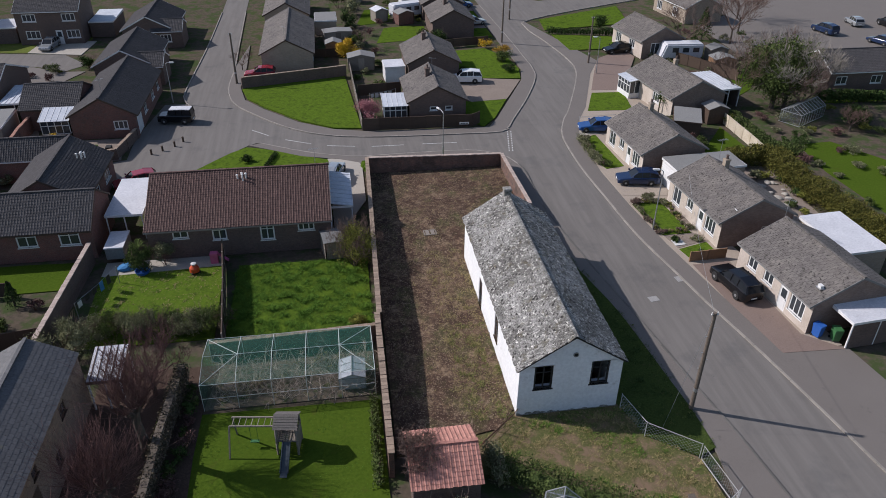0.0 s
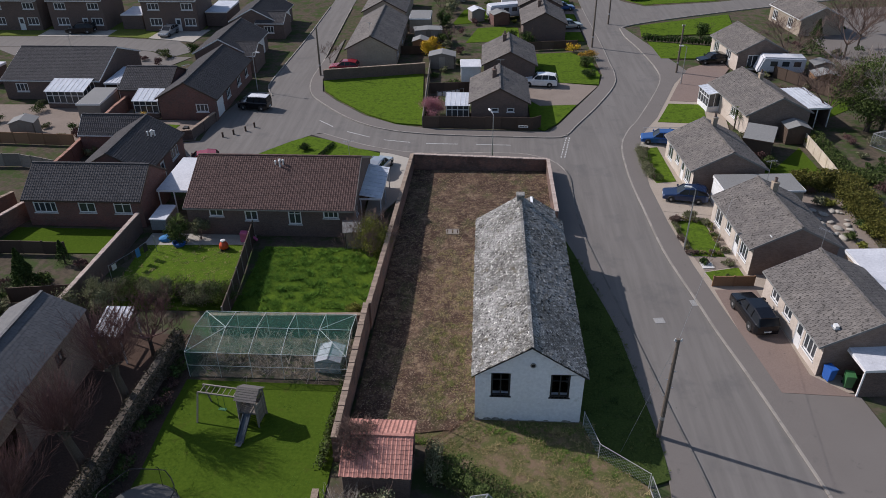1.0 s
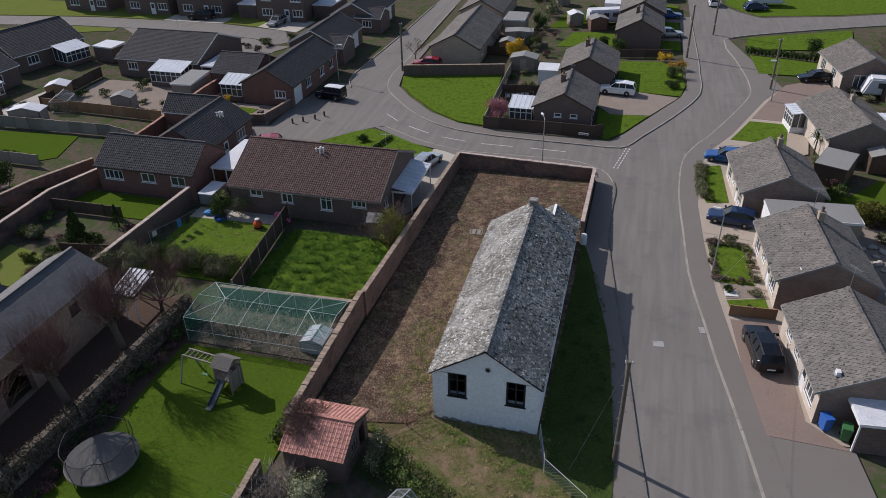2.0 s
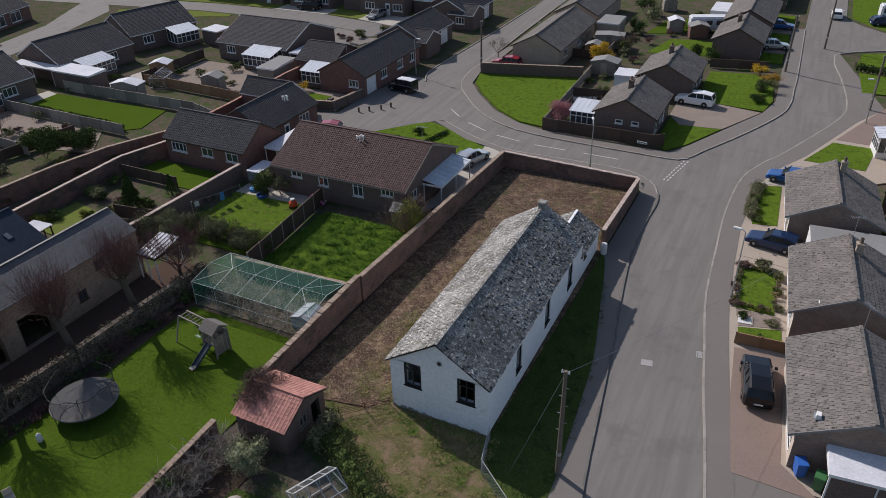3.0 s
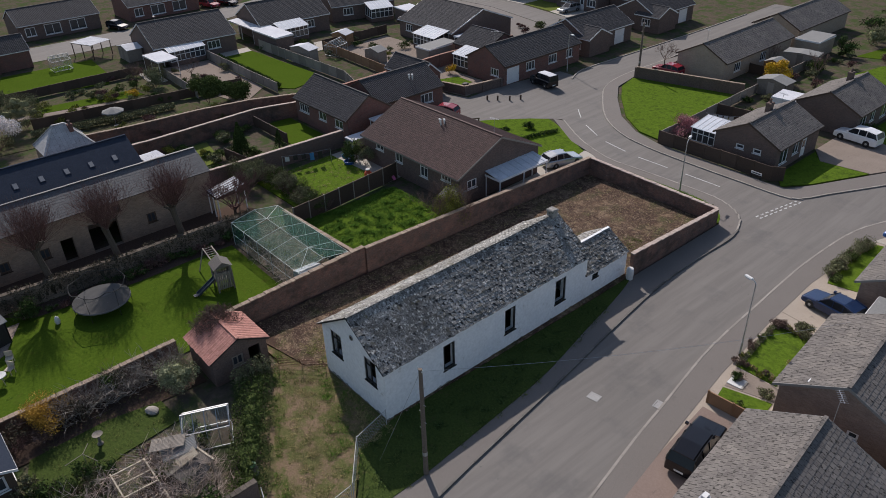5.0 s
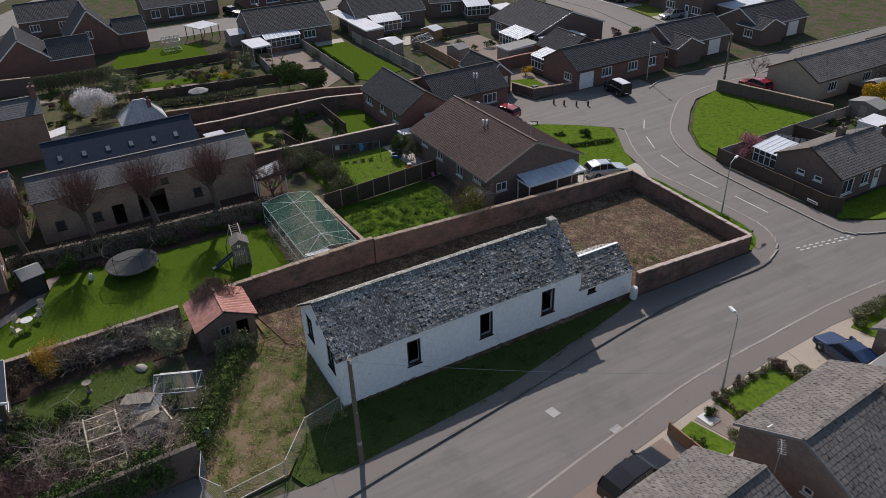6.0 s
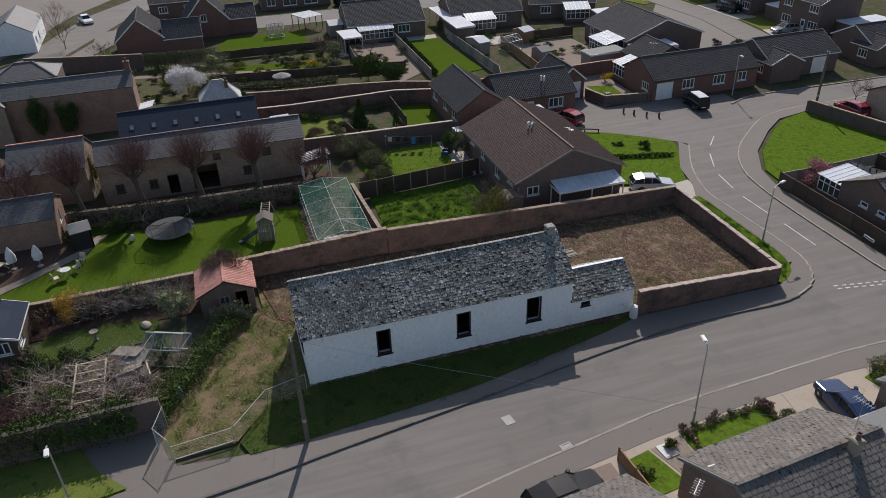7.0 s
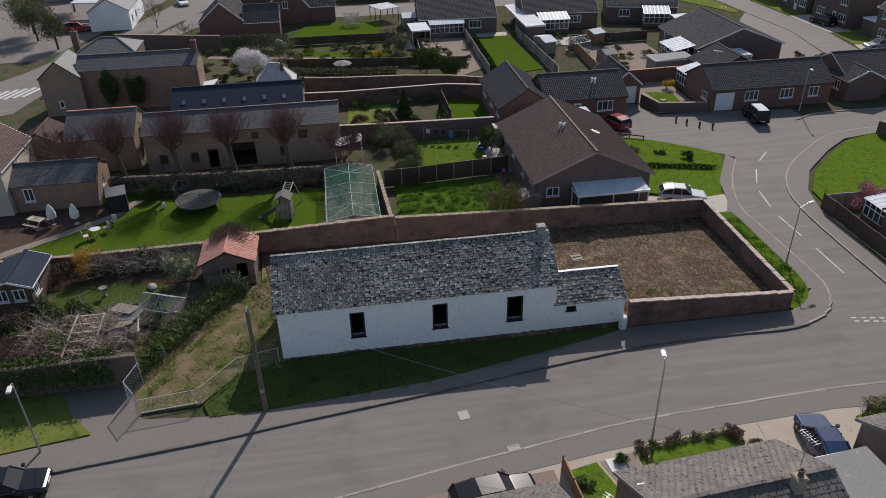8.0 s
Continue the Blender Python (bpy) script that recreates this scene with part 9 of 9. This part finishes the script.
for cx, cy, cr in ((-4.3, 14.9, 40), (-3.0, 13.5, 210), (-4.3, 13.6, 130), (-5.5, 15.2, 70)):
    chair(cx, cy, cr, "wood_pale", "pale wooden garden chair on the lawn")


def picnic_bench(x, y, rz):
    small("picnic_bench", "weathered wooden picnic bench on the gravel yard", "bench", pose(x, y, 0.07, 0, 0, rz),
          [("plank", "wood_pale", lambda bm, i=i: box(bm, -0.8, 0.8, -0.36 + i * 0.15, -0.23 + i * 0.15, 0.72, 0.76)) for i in range(5)]
          + [("seat", "wood_pale", lambda bm, s=s: box(bm, -0.8, 0.8, s * 0.72 - 0.13, s * 0.72 + 0.13, 0.42, 0.46)) for s in (-1, 1)]
          + [("leg", "wood_pale", lambda bm, s=s, q=q: bar(bm, (s * 0.6, q * 0.2, 0.72), (s * 0.6, q * 0.7, 0), 0.08)) for s in (-1, 1) for q in (-1, 1)])


picnic_bench(-6.4, 8.6, 60)
for px, py in ((-6.2, 11.9), (-6.5, 9.9)):
    small("garden_parasol", "folded white parasol on its stand", "parasol", pose(px, py, 0.07),
          [("pole", "metal", lambda bm: tube(bm, [(0, 0, 0.05), (0, 0, 2.0)], 0.025, 6)), ("canopy", "cloth_white", lambda bm: lathe(bm, [(0.1, 0.55), (0.36, 0.7), (0.4, 1.1), (0.26, 1.6), (0.05, 2.0)], 10)), ("base", "concrete", lambda bm: lathe(bm, [(0.24, 0), (0.24, 0.06), (0.05, 0.09)], 12))])
small("parasol", "open faded garden parasol over a bed", "parasol", pose(-44.3, 36.6, 0),
      [("pole", "metal", lambda bm: tube(bm, [(0, 0, 0), (0, 0, 2.2)], 0.025, 6)), ("canopy", "felt", lambda bm: lathe(bm, [(1.3, 1.75), (1.25, 1.85), (0.6, 2.1), (0.04, 2.25)], 8)), ("base", "concrete", lambda bm: lathe(bm, [(0.24, 0), (0.24, 0.06), (0.05, 0.09)], 12))])
small("bird_bath", "pale stone bird bath on the small lawn", "bird bath", pose(6.1, 17.1, 0.03) @ Matrix.Scale(0.85, 4),
      [("bowl", "wood_grey", lambda bm: lathe(bm, [(0.1, 0.78), (0.34, 0.86), (0.36, 0.92), (0.28, 0.88), (0.02, 0.82)], 14)), ("pedestal", "wood_grey", lambda bm: lathe(bm, [(0.22, 0), (0.2, 0.08), (0.1, 0.2), (0.09, 0.6), (0.14, 0.78)], 12))])


def rock(bm, r=0.5):
    bmesh.ops.create_icosphere(bm, subdivisions=2, radius=r)
    for v in bm.verts:
        v.co *= 1 + 0.3 * noise.noise(v.co * 3.0)
        v.co.z = max(v.co.z * 0.55 + 0.12, 0)
        v.co.x *= 1.4


bm0 = bmesh.new()
rock(bm0, 0.33)
tagged(part("boulder", bm0, M["kerb"], m=pose(5.6, 20.4, 0.03, 0, 0, 30)), "pale stone boulder on the small lawn", "boulder")


def rockery():
    for i in range(26):
        b = bmesh.new()
        rock(b, rnd.uniform(0.15, 0.34))
        tagged(part("rock", b, M["concrete"], m=pose(40.6 + rnd.uniform(-1.6, 2.2), 56.0 + rnd.uniform(-3.6, 3.2), -0.04, 0, 0, rnd.uniform(0, 360))), "pale rock in the rockery bed", "rock", "rocks of the rockery")


rockery()


def ruined_frame():
    """Fallen pale timbers of an old greenhouse over brambles."""
    root = thing("collapsed_frame", pose(0, 0, 0.0), "collapsed pale timber frame overgrown with dead stems", "frame")
    for i in range(6):
        x = 10.2 + 0.9 * i
        bm = bmesh.new()
        bar(bm, (x, 16.5, 1.15 - 0.06 * i), (x + 0.1, 18.3, 1.2 - 0.06 * i), 0.07)
        part("rafter", bm, M["wood_pale"], root)
    for y, s in ((16.5, 0), (18.3, 0.1)):
        bm = bmesh.new()
        bar(bm, (10.1 + s, y, 1.2), (15.0 + s, y, 0.85), 0.08)
        part("purlin", bm, M["wood_pale"], root)
    for x, y in ((10.2, 16.5), (15.0, 16.5), (10.3, 18.3), (15.0, 18.3), (10.1, 20.6), (12.9, 21.0)):
        bm = bmesh.new()
        bar(bm, (x, y, 0), (x, y, 1.1), 0.08)
        part("post", bm, M["wood_pale"], root)
    for i in range(5):
        bm = bmesh.new()
        tilt = pose(10.3 + 0.75 * i, 19.7 + 0.3 * (i % 2), 1.5 - 0.1 * i, 4 + 5 * (i % 3), -6 + 9 * (i % 2), 14 * i - 30)
        rows = [[bm.verts.new(tilt @ Vector((-0.55 + 0.055 * k, v, 0.025 * (k % 2)))) for k in range(21)] for v in (-0.95, 0.95)]
        for k in range(20):
            bm.faces.new((rows[0][k], rows[0][k + 1], rows[1][k + 1], rows[1][k]))
        part("sheet", bm, M[("wood_grey", "felt", "wood_pale", "wood_grey", "black")[i]], root, "fallen corrugated sheet")
    bm = bmesh.new()
    bar(bm, (10.0, 20.5, 1.25), (13.0, 21.1, 1.3), 0.1)
    part("ridge_board", bm, M["wood_pale"], root)


ruined_frame()


def stem_heap(name, x0, x1, y0, y1, n, h, mat, label):
    """A tangle of dead stems leaning every way."""
    bm = bmesh.new()
    for _ in range(n):
        p = Vector((rnd.uniform(x0, x1), rnd.uniform(y0, y1), rnd.uniform(0, h * 0.5)))
        branches(bm, p, (rnd.uniform(-1, 1), rnd.uniform(-1, 1), rnd.uniform(0.1, 0.9)), rnd.uniform(0.6, 1.3), 0.02, 1, 0.8, 3, 3, 0.05, None, 0.011)
    tagged(part(name, bm, M[mat]), label, "stems", kind="stuff")


stem_heap("dead_stems", 9.9, 14.8, 18.2, 20.9, 480, 2.0, "twig_dry", "tangle of pale dead bramble stems over the fallen frame")
stem_heap("dead_stems", 9.8, 15.0, 13.4, 18.3, 440, 1.7, "twig_dry", "tangle of pale dead stems beside the fallen frame")
bare_tree("bare_tree", 15.7, 9.6, 4.2, "reddish leafless tree drooping over the garden wall", "twig_red", 1.6, 5, 4, 0.1, 0.0, 0.3, limbs=9)
bare_tree("bare_tree", 15.2, 12.4, 3.4, "reddish leafless tree drooping over the garden wall", "twig_red", 1.6, 5, 4, 0.08, 0.0, 0.3, limbs=8)
stem_heap("dead_stems", 13.6, 16.4, 9.0, 16.0, 420, 1.4, "twig_red", "reddish dead stems against the garden wall")
stem_heap("dead_stems", -8.8, 1.0, 34.0, 37.8, 330, 0.8, "twig_dry", "dead stems and debris inside the fruit cage")
stem_heap("dead_stems", 2.0, 3.4, 15.8, 23.6, 520, 1.7, "limb", "grey bare stems leaning on the low wall")


def rusty_gate(x0, y0, x1, y1):
    """A low field gate of thin rusty rails, leaning back."""
    d = math.hypot(x1 - x0, y1 - y0)
    root = thing("field_gate", pose(x0, y0, 0.14, 24, 0, math.degrees(math.atan2(y1 - y0, x1 - x0))), "low rusty field gate sagging across the track beside the hall", "gate")
    for i, z in enumerate((0.08, 0.34, 0.6, 0.86)):
        bm = bmesh.new()
        tube(bm, [(0, 0, z), (d * 0.5, 0.02, z - 0.05), (d, 0, z - 0.02 * i)], 0.018, 5)
        part("rail", bm, M["rust"], root)
    for k in (0, 0.5, 1):
        bm = bmesh.new()
        bar(bm, (d * k, 0.03, 0), (d * k, 0.03, 0.95), 0.045)
        part("upright", bm, M["rust"], root)


M["rust"] = mottled("rusty_iron", (0.11, 0.062, 0.04), (0.19, 0.105, 0.065), (0.07, 0.05, 0.04), 2.0, 16.0, 0.9, 0.3, 0.01)
rusty_gate(7.1, 28.4, 9.5, 30.5)
small("compost_bin", "grey-green plastic bin in the ivy hedge", "bin", pose(14.4, 22.6, 0.1, 0, 0, 30), [("body", "felt", lambda bm: lathe(bm, [(0.3, 0), (0.28, 0.5), (0.2, 0.75)], 12)), ("lid", "green", lambda bm: lathe(bm, [(0.22, 0.76), (0.22, 0.82), (0.06, 0.86)], 12))])
small("rotary_dryer", "thin metal clothes post on the small lawn", "clothes dryer", pose(7.6, 15.9, 0.03), [("post", "wood_grey", lambda bm: tube(bm, [(0, 0, 0), (0, 0, 1.25)], 0.02, 6))] + [("arm", "wood_grey", lambda bm, a=a: bar(bm, (0, 0, 1.2), (1.0 * math.cos(a), 1.0 * math.sin(a), 1.0), 0.025)) for a in (0.5, 2.6, 4.7)])
small("storage_tank", "pale plastic tank standing against the annex", "tank", pose(16.75, 53.3, 0.1),
      [("body", "cloth_white", lambda bm: lathe(bm, [(0.26, 0), (0.28, 0.1), (0.28, 0.8), (0.24, 0.9)], 14)), ("lid", "cloth_white", lambda bm: lathe(bm, [(0.24, 0.91), (0.24, 0.95), (0.08, 0.98)], 14))])
for bx, by in ((-19.3, 73.3), (-18.3, 74.1), (-17.2, 75.1), (-16.5, 76.3)):
    small("bollard", "short dark wooden bollard at the parking edge", "bollard", pose(bx, by, 0),
          [("post", "wood_dark", lambda bm: lathe(bm, [(0.11, 0), (0.11, 0.46), (0.08, 0.5)], 10)), ("cap", "wood_dark", lambda bm: lathe(bm, [(0.13, 0.505), (0.13, 0.57), (0.04, 0.62)], 10))])
small("knee_rail", "low dark timber rail beside the parking area", "rail", pose(-15.6, 66.3, 0, 0, 0, 60),
      [("rail", "wood_dark", lambda bm: box(bm, -1.6, 1.6, -0.05, 0.05, 0.35, 0.47))] + [("post", "wood_dark", lambda bm, a=a: box(bm, a - 0.06, a + 0.06, -0.06, 0.06, 0, 0.345)) for a in (-1.5, 0, 1.5)])
small("toy_car", "orange plastic ride-on toy on the lawn", "toy", pose(-11.8, 49.6, 0.05, 0, 0, 30),
      [("body", "orange", lambda bm: lathe(bm, [(0.2, 0.12), (0.4, 0.2), (0.38, 0.5), (0.2, 0.75), (0.05, 0.8)], 12)), ("roof", "cloth_white", lambda bm: lathe(bm, [(0.2, 0.8), (0.22, 0.9), (0.04, 0.95)], 10))]
      + [("wheel", "black", lambda bm, a=a: tube(bm, [(a, -0.3, 0.12), (a, 0.3, 0.12)], 0.12, 10)) for a in (-0.25, 0.25)])
small("toy_house", "pink plastic toy slide by the patio", "toy", pose(-10.4, 51.0, 0.06),
      [("body", "pink", lambda bm: box(bm, -0.3, 0.3, -0.25, 0.25, 0, 0.9)), ("slide", "pink", lambda bm: bar(bm, (0.2, 0, 0.9), (1.1, 0, 0.1), 0.3, 0.08))])
small("paddling_pool", "blue plastic tub on the patio", "tub", pose(-15.9, 50.2, 0.06), [("rim", "blue", lambda bm: lathe(bm, [(0.5, 0), (0.58, 0.25), (0.52, 0.25), (0.46, 0.04), (0.02, 0.04)], 16)), ("handle", "blue", lambda bm: bar(bm, (0.55, -0.1, 0.27), (0.55, 0.1, 0.27), 0.04))])
small("tarpaulin", "blue tarpaulin over a stack by the carport", "tarpaulin", pose(-17.2, 51.0, 0.06, 0, 0, 20), [("cover", "cloth_blue", lambda bm: rock(bm, 0.55)), ("rope", "wood_grey", lambda bm: bar(bm, (-0.75, 0, 0.06), (0.75, 0, 0.06), 0.03))])
small("trailer", "dark covered trailer under the white carport", "trailer", pose(-18.2, 53.2, 0.04, 0, 0, 90),
      [("box", "felt", lambda bm: box(bm, -1.3, 1.3, -0.7, 0.7, 0.4, 1.4)), ("lid", "white_roof", lambda bm: box(bm, -1.35, 1.35, -0.75, 0.75, 1.405, 1.5))] + [("wheel", "black", lambda bm, s=s: tube(bm, [(0, s * 0.72, 0.3), (0, s * 0.9, 0.3)], 0.3, 12)) for s in (-1, 1)])


def washing_line(a, b, h, label="washing line with blue and white laundry", cloths=("cloth_blue", "black", "cloth_blue", "felt", "cloth_white")):
    root = thing("washing_line", pose(0, 0, 0.04), label, "washing line")
    for p in (a, b):
        bm = bmesh.new()
        tube(bm, [(*p, 0), (*p, h)], 0.03, 6)
        part("post", bm, M["metal"], root)
    bm = bmesh.new()
    tube(bm, [(*a, h - 0.03), ((a[0] + b[0]) / 2, (a[1] + b[1]) / 2, h - 0.15), (*b, h - 0.03)], 0.012, 4)
    part("line", bm, M["metal"], root)
    for i in range(5):
        t = 0.1 + i * 0.17
        x, y = a[0] + (b[0] - a[0]) * t, a[1] + (b[1] - a[1]) * t
        bm = bmesh.new()
        w, d = 0.22, rnd.uniform(0.35, 0.8)
        ux, uy = (b[0] - a[0]), (b[1] - a[1])
        k = math.hypot(ux, uy)
        ux, uy = ux / k * w, uy / k * w
        for j in range(4):
            o = 0.05 * math.sin(j * 2.1 + i)
            o2 = 0.05 * math.sin((j + 1) * 2.1 + i)
            bm.faces.new([bm.verts.new(v) for v in ((x - ux - uy * o, y - uy + ux * o, h - 0.15 - d * j / 4), (x + ux - uy * o, y + uy + ux * o, h - 0.15 - d * j / 4), (x + ux - uy * o2, y + uy + ux * o2, h - 0.15 - d * (j + 1) / 4), (x - ux - uy * o2, y - uy + ux * o2, h - 0.15 - d * (j + 1) / 4))])
        part("laundry", bm, M[cloths[i]], root)


washing_line((-19.2, 44.4), (-17.4, 49.0), 1.55, "washing line with dark and white laundry", ("cloth_white", "black", "black", "cloth_blue", "black"))
washing_line((4.4, 83.4), (7.6, 84.6), 2.0, "washing line hung with white sheets", ("cloth_white",) * 5)


def flue(x, y, z, label):
    root = thing("roof_flues", pose(x, y, z), label, "flue")
    for i, (a, b) in enumerate(((-0.35, -0.1), (0.0, 0.15), (0.35, -0.1), (0.1, -0.35))):
        bm = bmesh.new()
        lathe(bm, [(0.07, -0.3), (0.07, 0.08 + 0.05 * i), (0.11, 0.1 + 0.05 * i), (0.11, 0.16 + 0.05 * i), (0.05, 0.2 + 0.05 * i)], 10, a, b)
        part("pipe", bm, M["white_metal"], root)


flue(-8.05, 56.3, 5.1, "cluster of pale metal flue pipes on the brown roof")
flue(-23.2, 64.6, 4.2, "pale metal flue pipes on the dark roof")


def aerial(x, y, z, h=1.6):
    root = thing("tv_aerial", pose(x, y, z, 0, 0, rnd.uniform(0, 180)), "thin metal television aerial on a roof", "aerial")
    bm = bmesh.new()
    tube(bm, [(0, 0, -0.3), (0, 0, h)], 0.018, 5)
    part("mast", bm, M["metal"], root)
    bm = bmesh.new()
    bar(bm, (-0.5, 0, h - 0.1), (0.5, 0, h - 0.1), 0.02)
    for i in range(7):
        bar(bm, (-0.45 + i * 0.15, -0.2, h - 0.1), (-0.45 + i * 0.15, 0.2, h - 0.1), 0.012)
    part("antenna", bm, M["metal"], root)


for ax, ay, az in ((-1.9, 57.2, 5.3), (35.0, 45.0, 4.2), (34.0, 54.6, 5.2), (12.0, 84.0, 4.3), (-5.9, 99.6, 4.4), (-24.8, 80.0, 4.6), (-67, 52, 4.6), (-44, 90.4, 5.0)):
    aerial(ax, ay, az)
for vx, vy, vz in ((32.6, 47.9, 3.3), (33.0, 36.6, 3.4), (31.4, 62.2, 3.3)):
    small("roof_vent", "small pale roof vent on the grey tiles", "vent", pose(vx, vy, vz), [("hood", "white_metal", lambda bm: box(bm, -0.12, 0.12, -0.18, 0.18, -0.1, 0.12)), ("flange", "metal", lambda bm: box(bm, -0.22, 0.22, -0.26, 0.26, -0.14, -0.1))])
small("street_sign", "white street nameplate on short posts", "sign", pose(14.6, 75.9, 0.1, 0, 0, -4), [("plate", "cloth_white", lambda bm: box(bm, -0.55, 0.55, -0.02, 0.02, 0.45, 0.7)), ("lettering", "black", lambda bm: [box(bm, -0.42 + i * 0.3, -0.18 + i * 0.3, -0.026, -0.0205, 0.53, 0.62) for i in range(3)]),
      ("post", "black", lambda bm: box(bm, -0.5, -0.44, -0.02, 0.04, 0, 0.449)), ("post", "black", lambda bm: box(bm, 0.44, 0.5, -0.02, 0.04, 0, 0.449))])
small("doorstep", "white slab step beside the gravel path", "step", pose(28.4, 48.6, 0.1, 0, 0, 5), [("slab", "cloth_white", lambda bm: box(bm, -0.5, 0.4, -0.45, 0.45, 0, 0.06)), ("edge", "concrete", lambda bm: box(bm, 0.405, 0.5, -0.45, 0.45, 0, 0.05))])
small("garden_sack", "white plastic sack on the lawn", "sack", pose(-8.0, 19.0, 0.04), [("sack", "cloth_white", lambda bm: lathe(bm, [(0.16, 0), (0.2, 0.2), (0.15, 0.5), (0.05, 0.62)], 9)), ("tie", "blue", lambda bm: lathe(bm, [(0.07, 0.55), (0.07, 0.58)], 8))])

# ---- grass, litter and ivy ----
tufts((-8.6, 1.8, 40.1, 50.1), 15000, 0.09, M["blade_lush"], "thick overgrown lush grass", z=0.05, h=0.22)
def on_track(x, y):
    return y > 22.6 + (16.8 - x) * 0.56 and not (9.6 < x and y > 30.4) and y < 28.6 + (x - 2) * 0.35 and (x < 17 or y < 28 - (x - 17) * 0.9)


tufts((2.6, 16.7, 65.9, 68.65), 5200, 0.07, M["blade_lush"], "lush unmown grass outside the plot wall", z=0.12, h=0.17, inside=lambda x, y: y < 68.65 - 0.55 * max(x - 13.6, 0) ** 1.4)
tufts((2.2, 19.6, 22.4, 31.0), 16000, 0.06, M["blade_dry"], "dry tufted grass over the rough track", z=0.12, h=0.14, inside=on_track)
tufts((2.2, 19.6, 22.4, 31.0), 9000, 0.07, M["blade_lush"], "lush grass along the edges of the track", z=0.12, h=0.2, inside=lambda x, y: on_track(x, y) and abs((y - 22.6) - (16.8 - x) * 0.56 - 2.0) > 1.2 and noise.noise((x * 0.6, y * 0.6, 4.0)) > -0.15)
tufts((2.2, 19.6, 22.4, 31.0), 12000, 0.06, M["blade_olive"], "green tufts among the dry grass of the track", z=0.12, h=0.11, inside=lambda x, y: on_track(x, y) and noise.noise((x * 0.5, y * 0.5, 9.0)) > -0.1)
tufts((6.4, 9.7, 30.4, 50), 3600, 0.07, M["blade_dry"], "straw-coloured grass along the hall", z=0.2, h=0.14)
tufts((2.5, 16.4, 31, 65.2), 5000, 0.06, M["blade_dry"], "sparse dry weeds over the bare plot", z=0.2, h=0.1, inside=lambda x, y: not (9.5 < x < 16.3 and y < 53.6))
tufts((12.4, 16.4, 53.8, 58.5), 1300, 0.07, M["blade_olive"], "green weeds in the corner of the plot", z=0.2, h=0.14)
tufts((6.8, 9.7, 30.4, 40), 2200, 0.07, M["blade_olive"], "green weeds along the hall wall", z=0.2, h=0.14)
def on_verge(x, y, out=0.0):
    return x < 20.8 + out - 0.0056 * (y - 27.0) ** 2 and (y > 31 or x > 17)


# conifer green on these blades deepens the painted verge shade
tufts((16.3, 21.2, 26.2, 49.4), 5500, 0.07, M["leaf_dark"], "unmown grass on the verge, coloured dark for the hall shade", z=0.13, h=0.14, inside=on_verge)
tufts((16.3, 21.2, 26.2, 49.4), 2600, 0.07, M["blade_olive"], "ragged paler grass on the shaded verge", z=0.11, h=0.12, inside=lambda x, y: on_verge(x, y, 0.15) and not on_verge(x, y, -0.9) or (on_verge(x, y) and y < 30.5))
tufts((-9.2, 1.4, 8.2, 33.2), 9000, 0.04, M["blade_lush"], "uneven mown grass of the play lawn", z=0.04, h=0.035)
tufts((-18.8, -9.6, 41.2, 50.2), 2500, 0.07, M["blade_dry"], "uneven grass on the back lawn", z=0.05, h=0.1)
tufts((3.4, 9.4, 14.4, 22.3), 2500, 0.045, M["blade_olive"], "uneven grass of the small lawn", z=0.04, h=0.08)
tufts((17.2, 21.4, 4, 20.6), 2500, 0.07, M["blade_lush"], "grass on the roadside verge", z=0.12, h=0.1, inside=lambda x, y: y < 17.0 + (x - 17) * 0.55)


def litter():
    bm = bmesh.new()
    for _ in range(24000):
        x, y = rnd.uniform(2.6, 16.4), rnd.uniform(29.5, 65.2)
        if 9.5 < x < 16.3 and y < 53.6:
            continue
        p = Vector((x, y, 0.215 + rnd.uniform(0, 0.02)))
        a, s = rnd.uniform(0, 6.283), rnd.uniform(0.02, 0.07)
        u, w = Vector((math.cos(a), math.sin(a), rnd.uniform(-0.2, 0.3))) * s, Vector((-math.sin(a), math.cos(a), rnd.uniform(-0.1, 0.3))) * s * 0.6
        bm.faces.new([bm.verts.new(p + q) for q in (u, w, -u, -w)])
    tagged(part("leaf_litter", bm, M["litter"]), "dry leaves and twigs strewn over the bare plot", "litter", kind="stuff")
    bm = bmesh.new()
    for _ in range(300):
        a = Vector((2.5 + 1.7 * rnd.random() ** 1.6, 26.3 + 1.7 * rnd.uniform(-1, 1) * rnd.random() ** 0.5, 0))
        a.z = 3.0 - abs(a.y - 26.3) * 0.48
        branches(bm, a, (rnd.uniform(-0.8, 0.8), rnd.uniform(-0.9, 0.9), 0.35), 0.42, 0.012, 2, 0.8, 3, 3)
    tagged(part("dead_creeper", bm, M["twig"]), "dead creeper grown over the red shed roof", "creeper", kind="stuff")


litter()
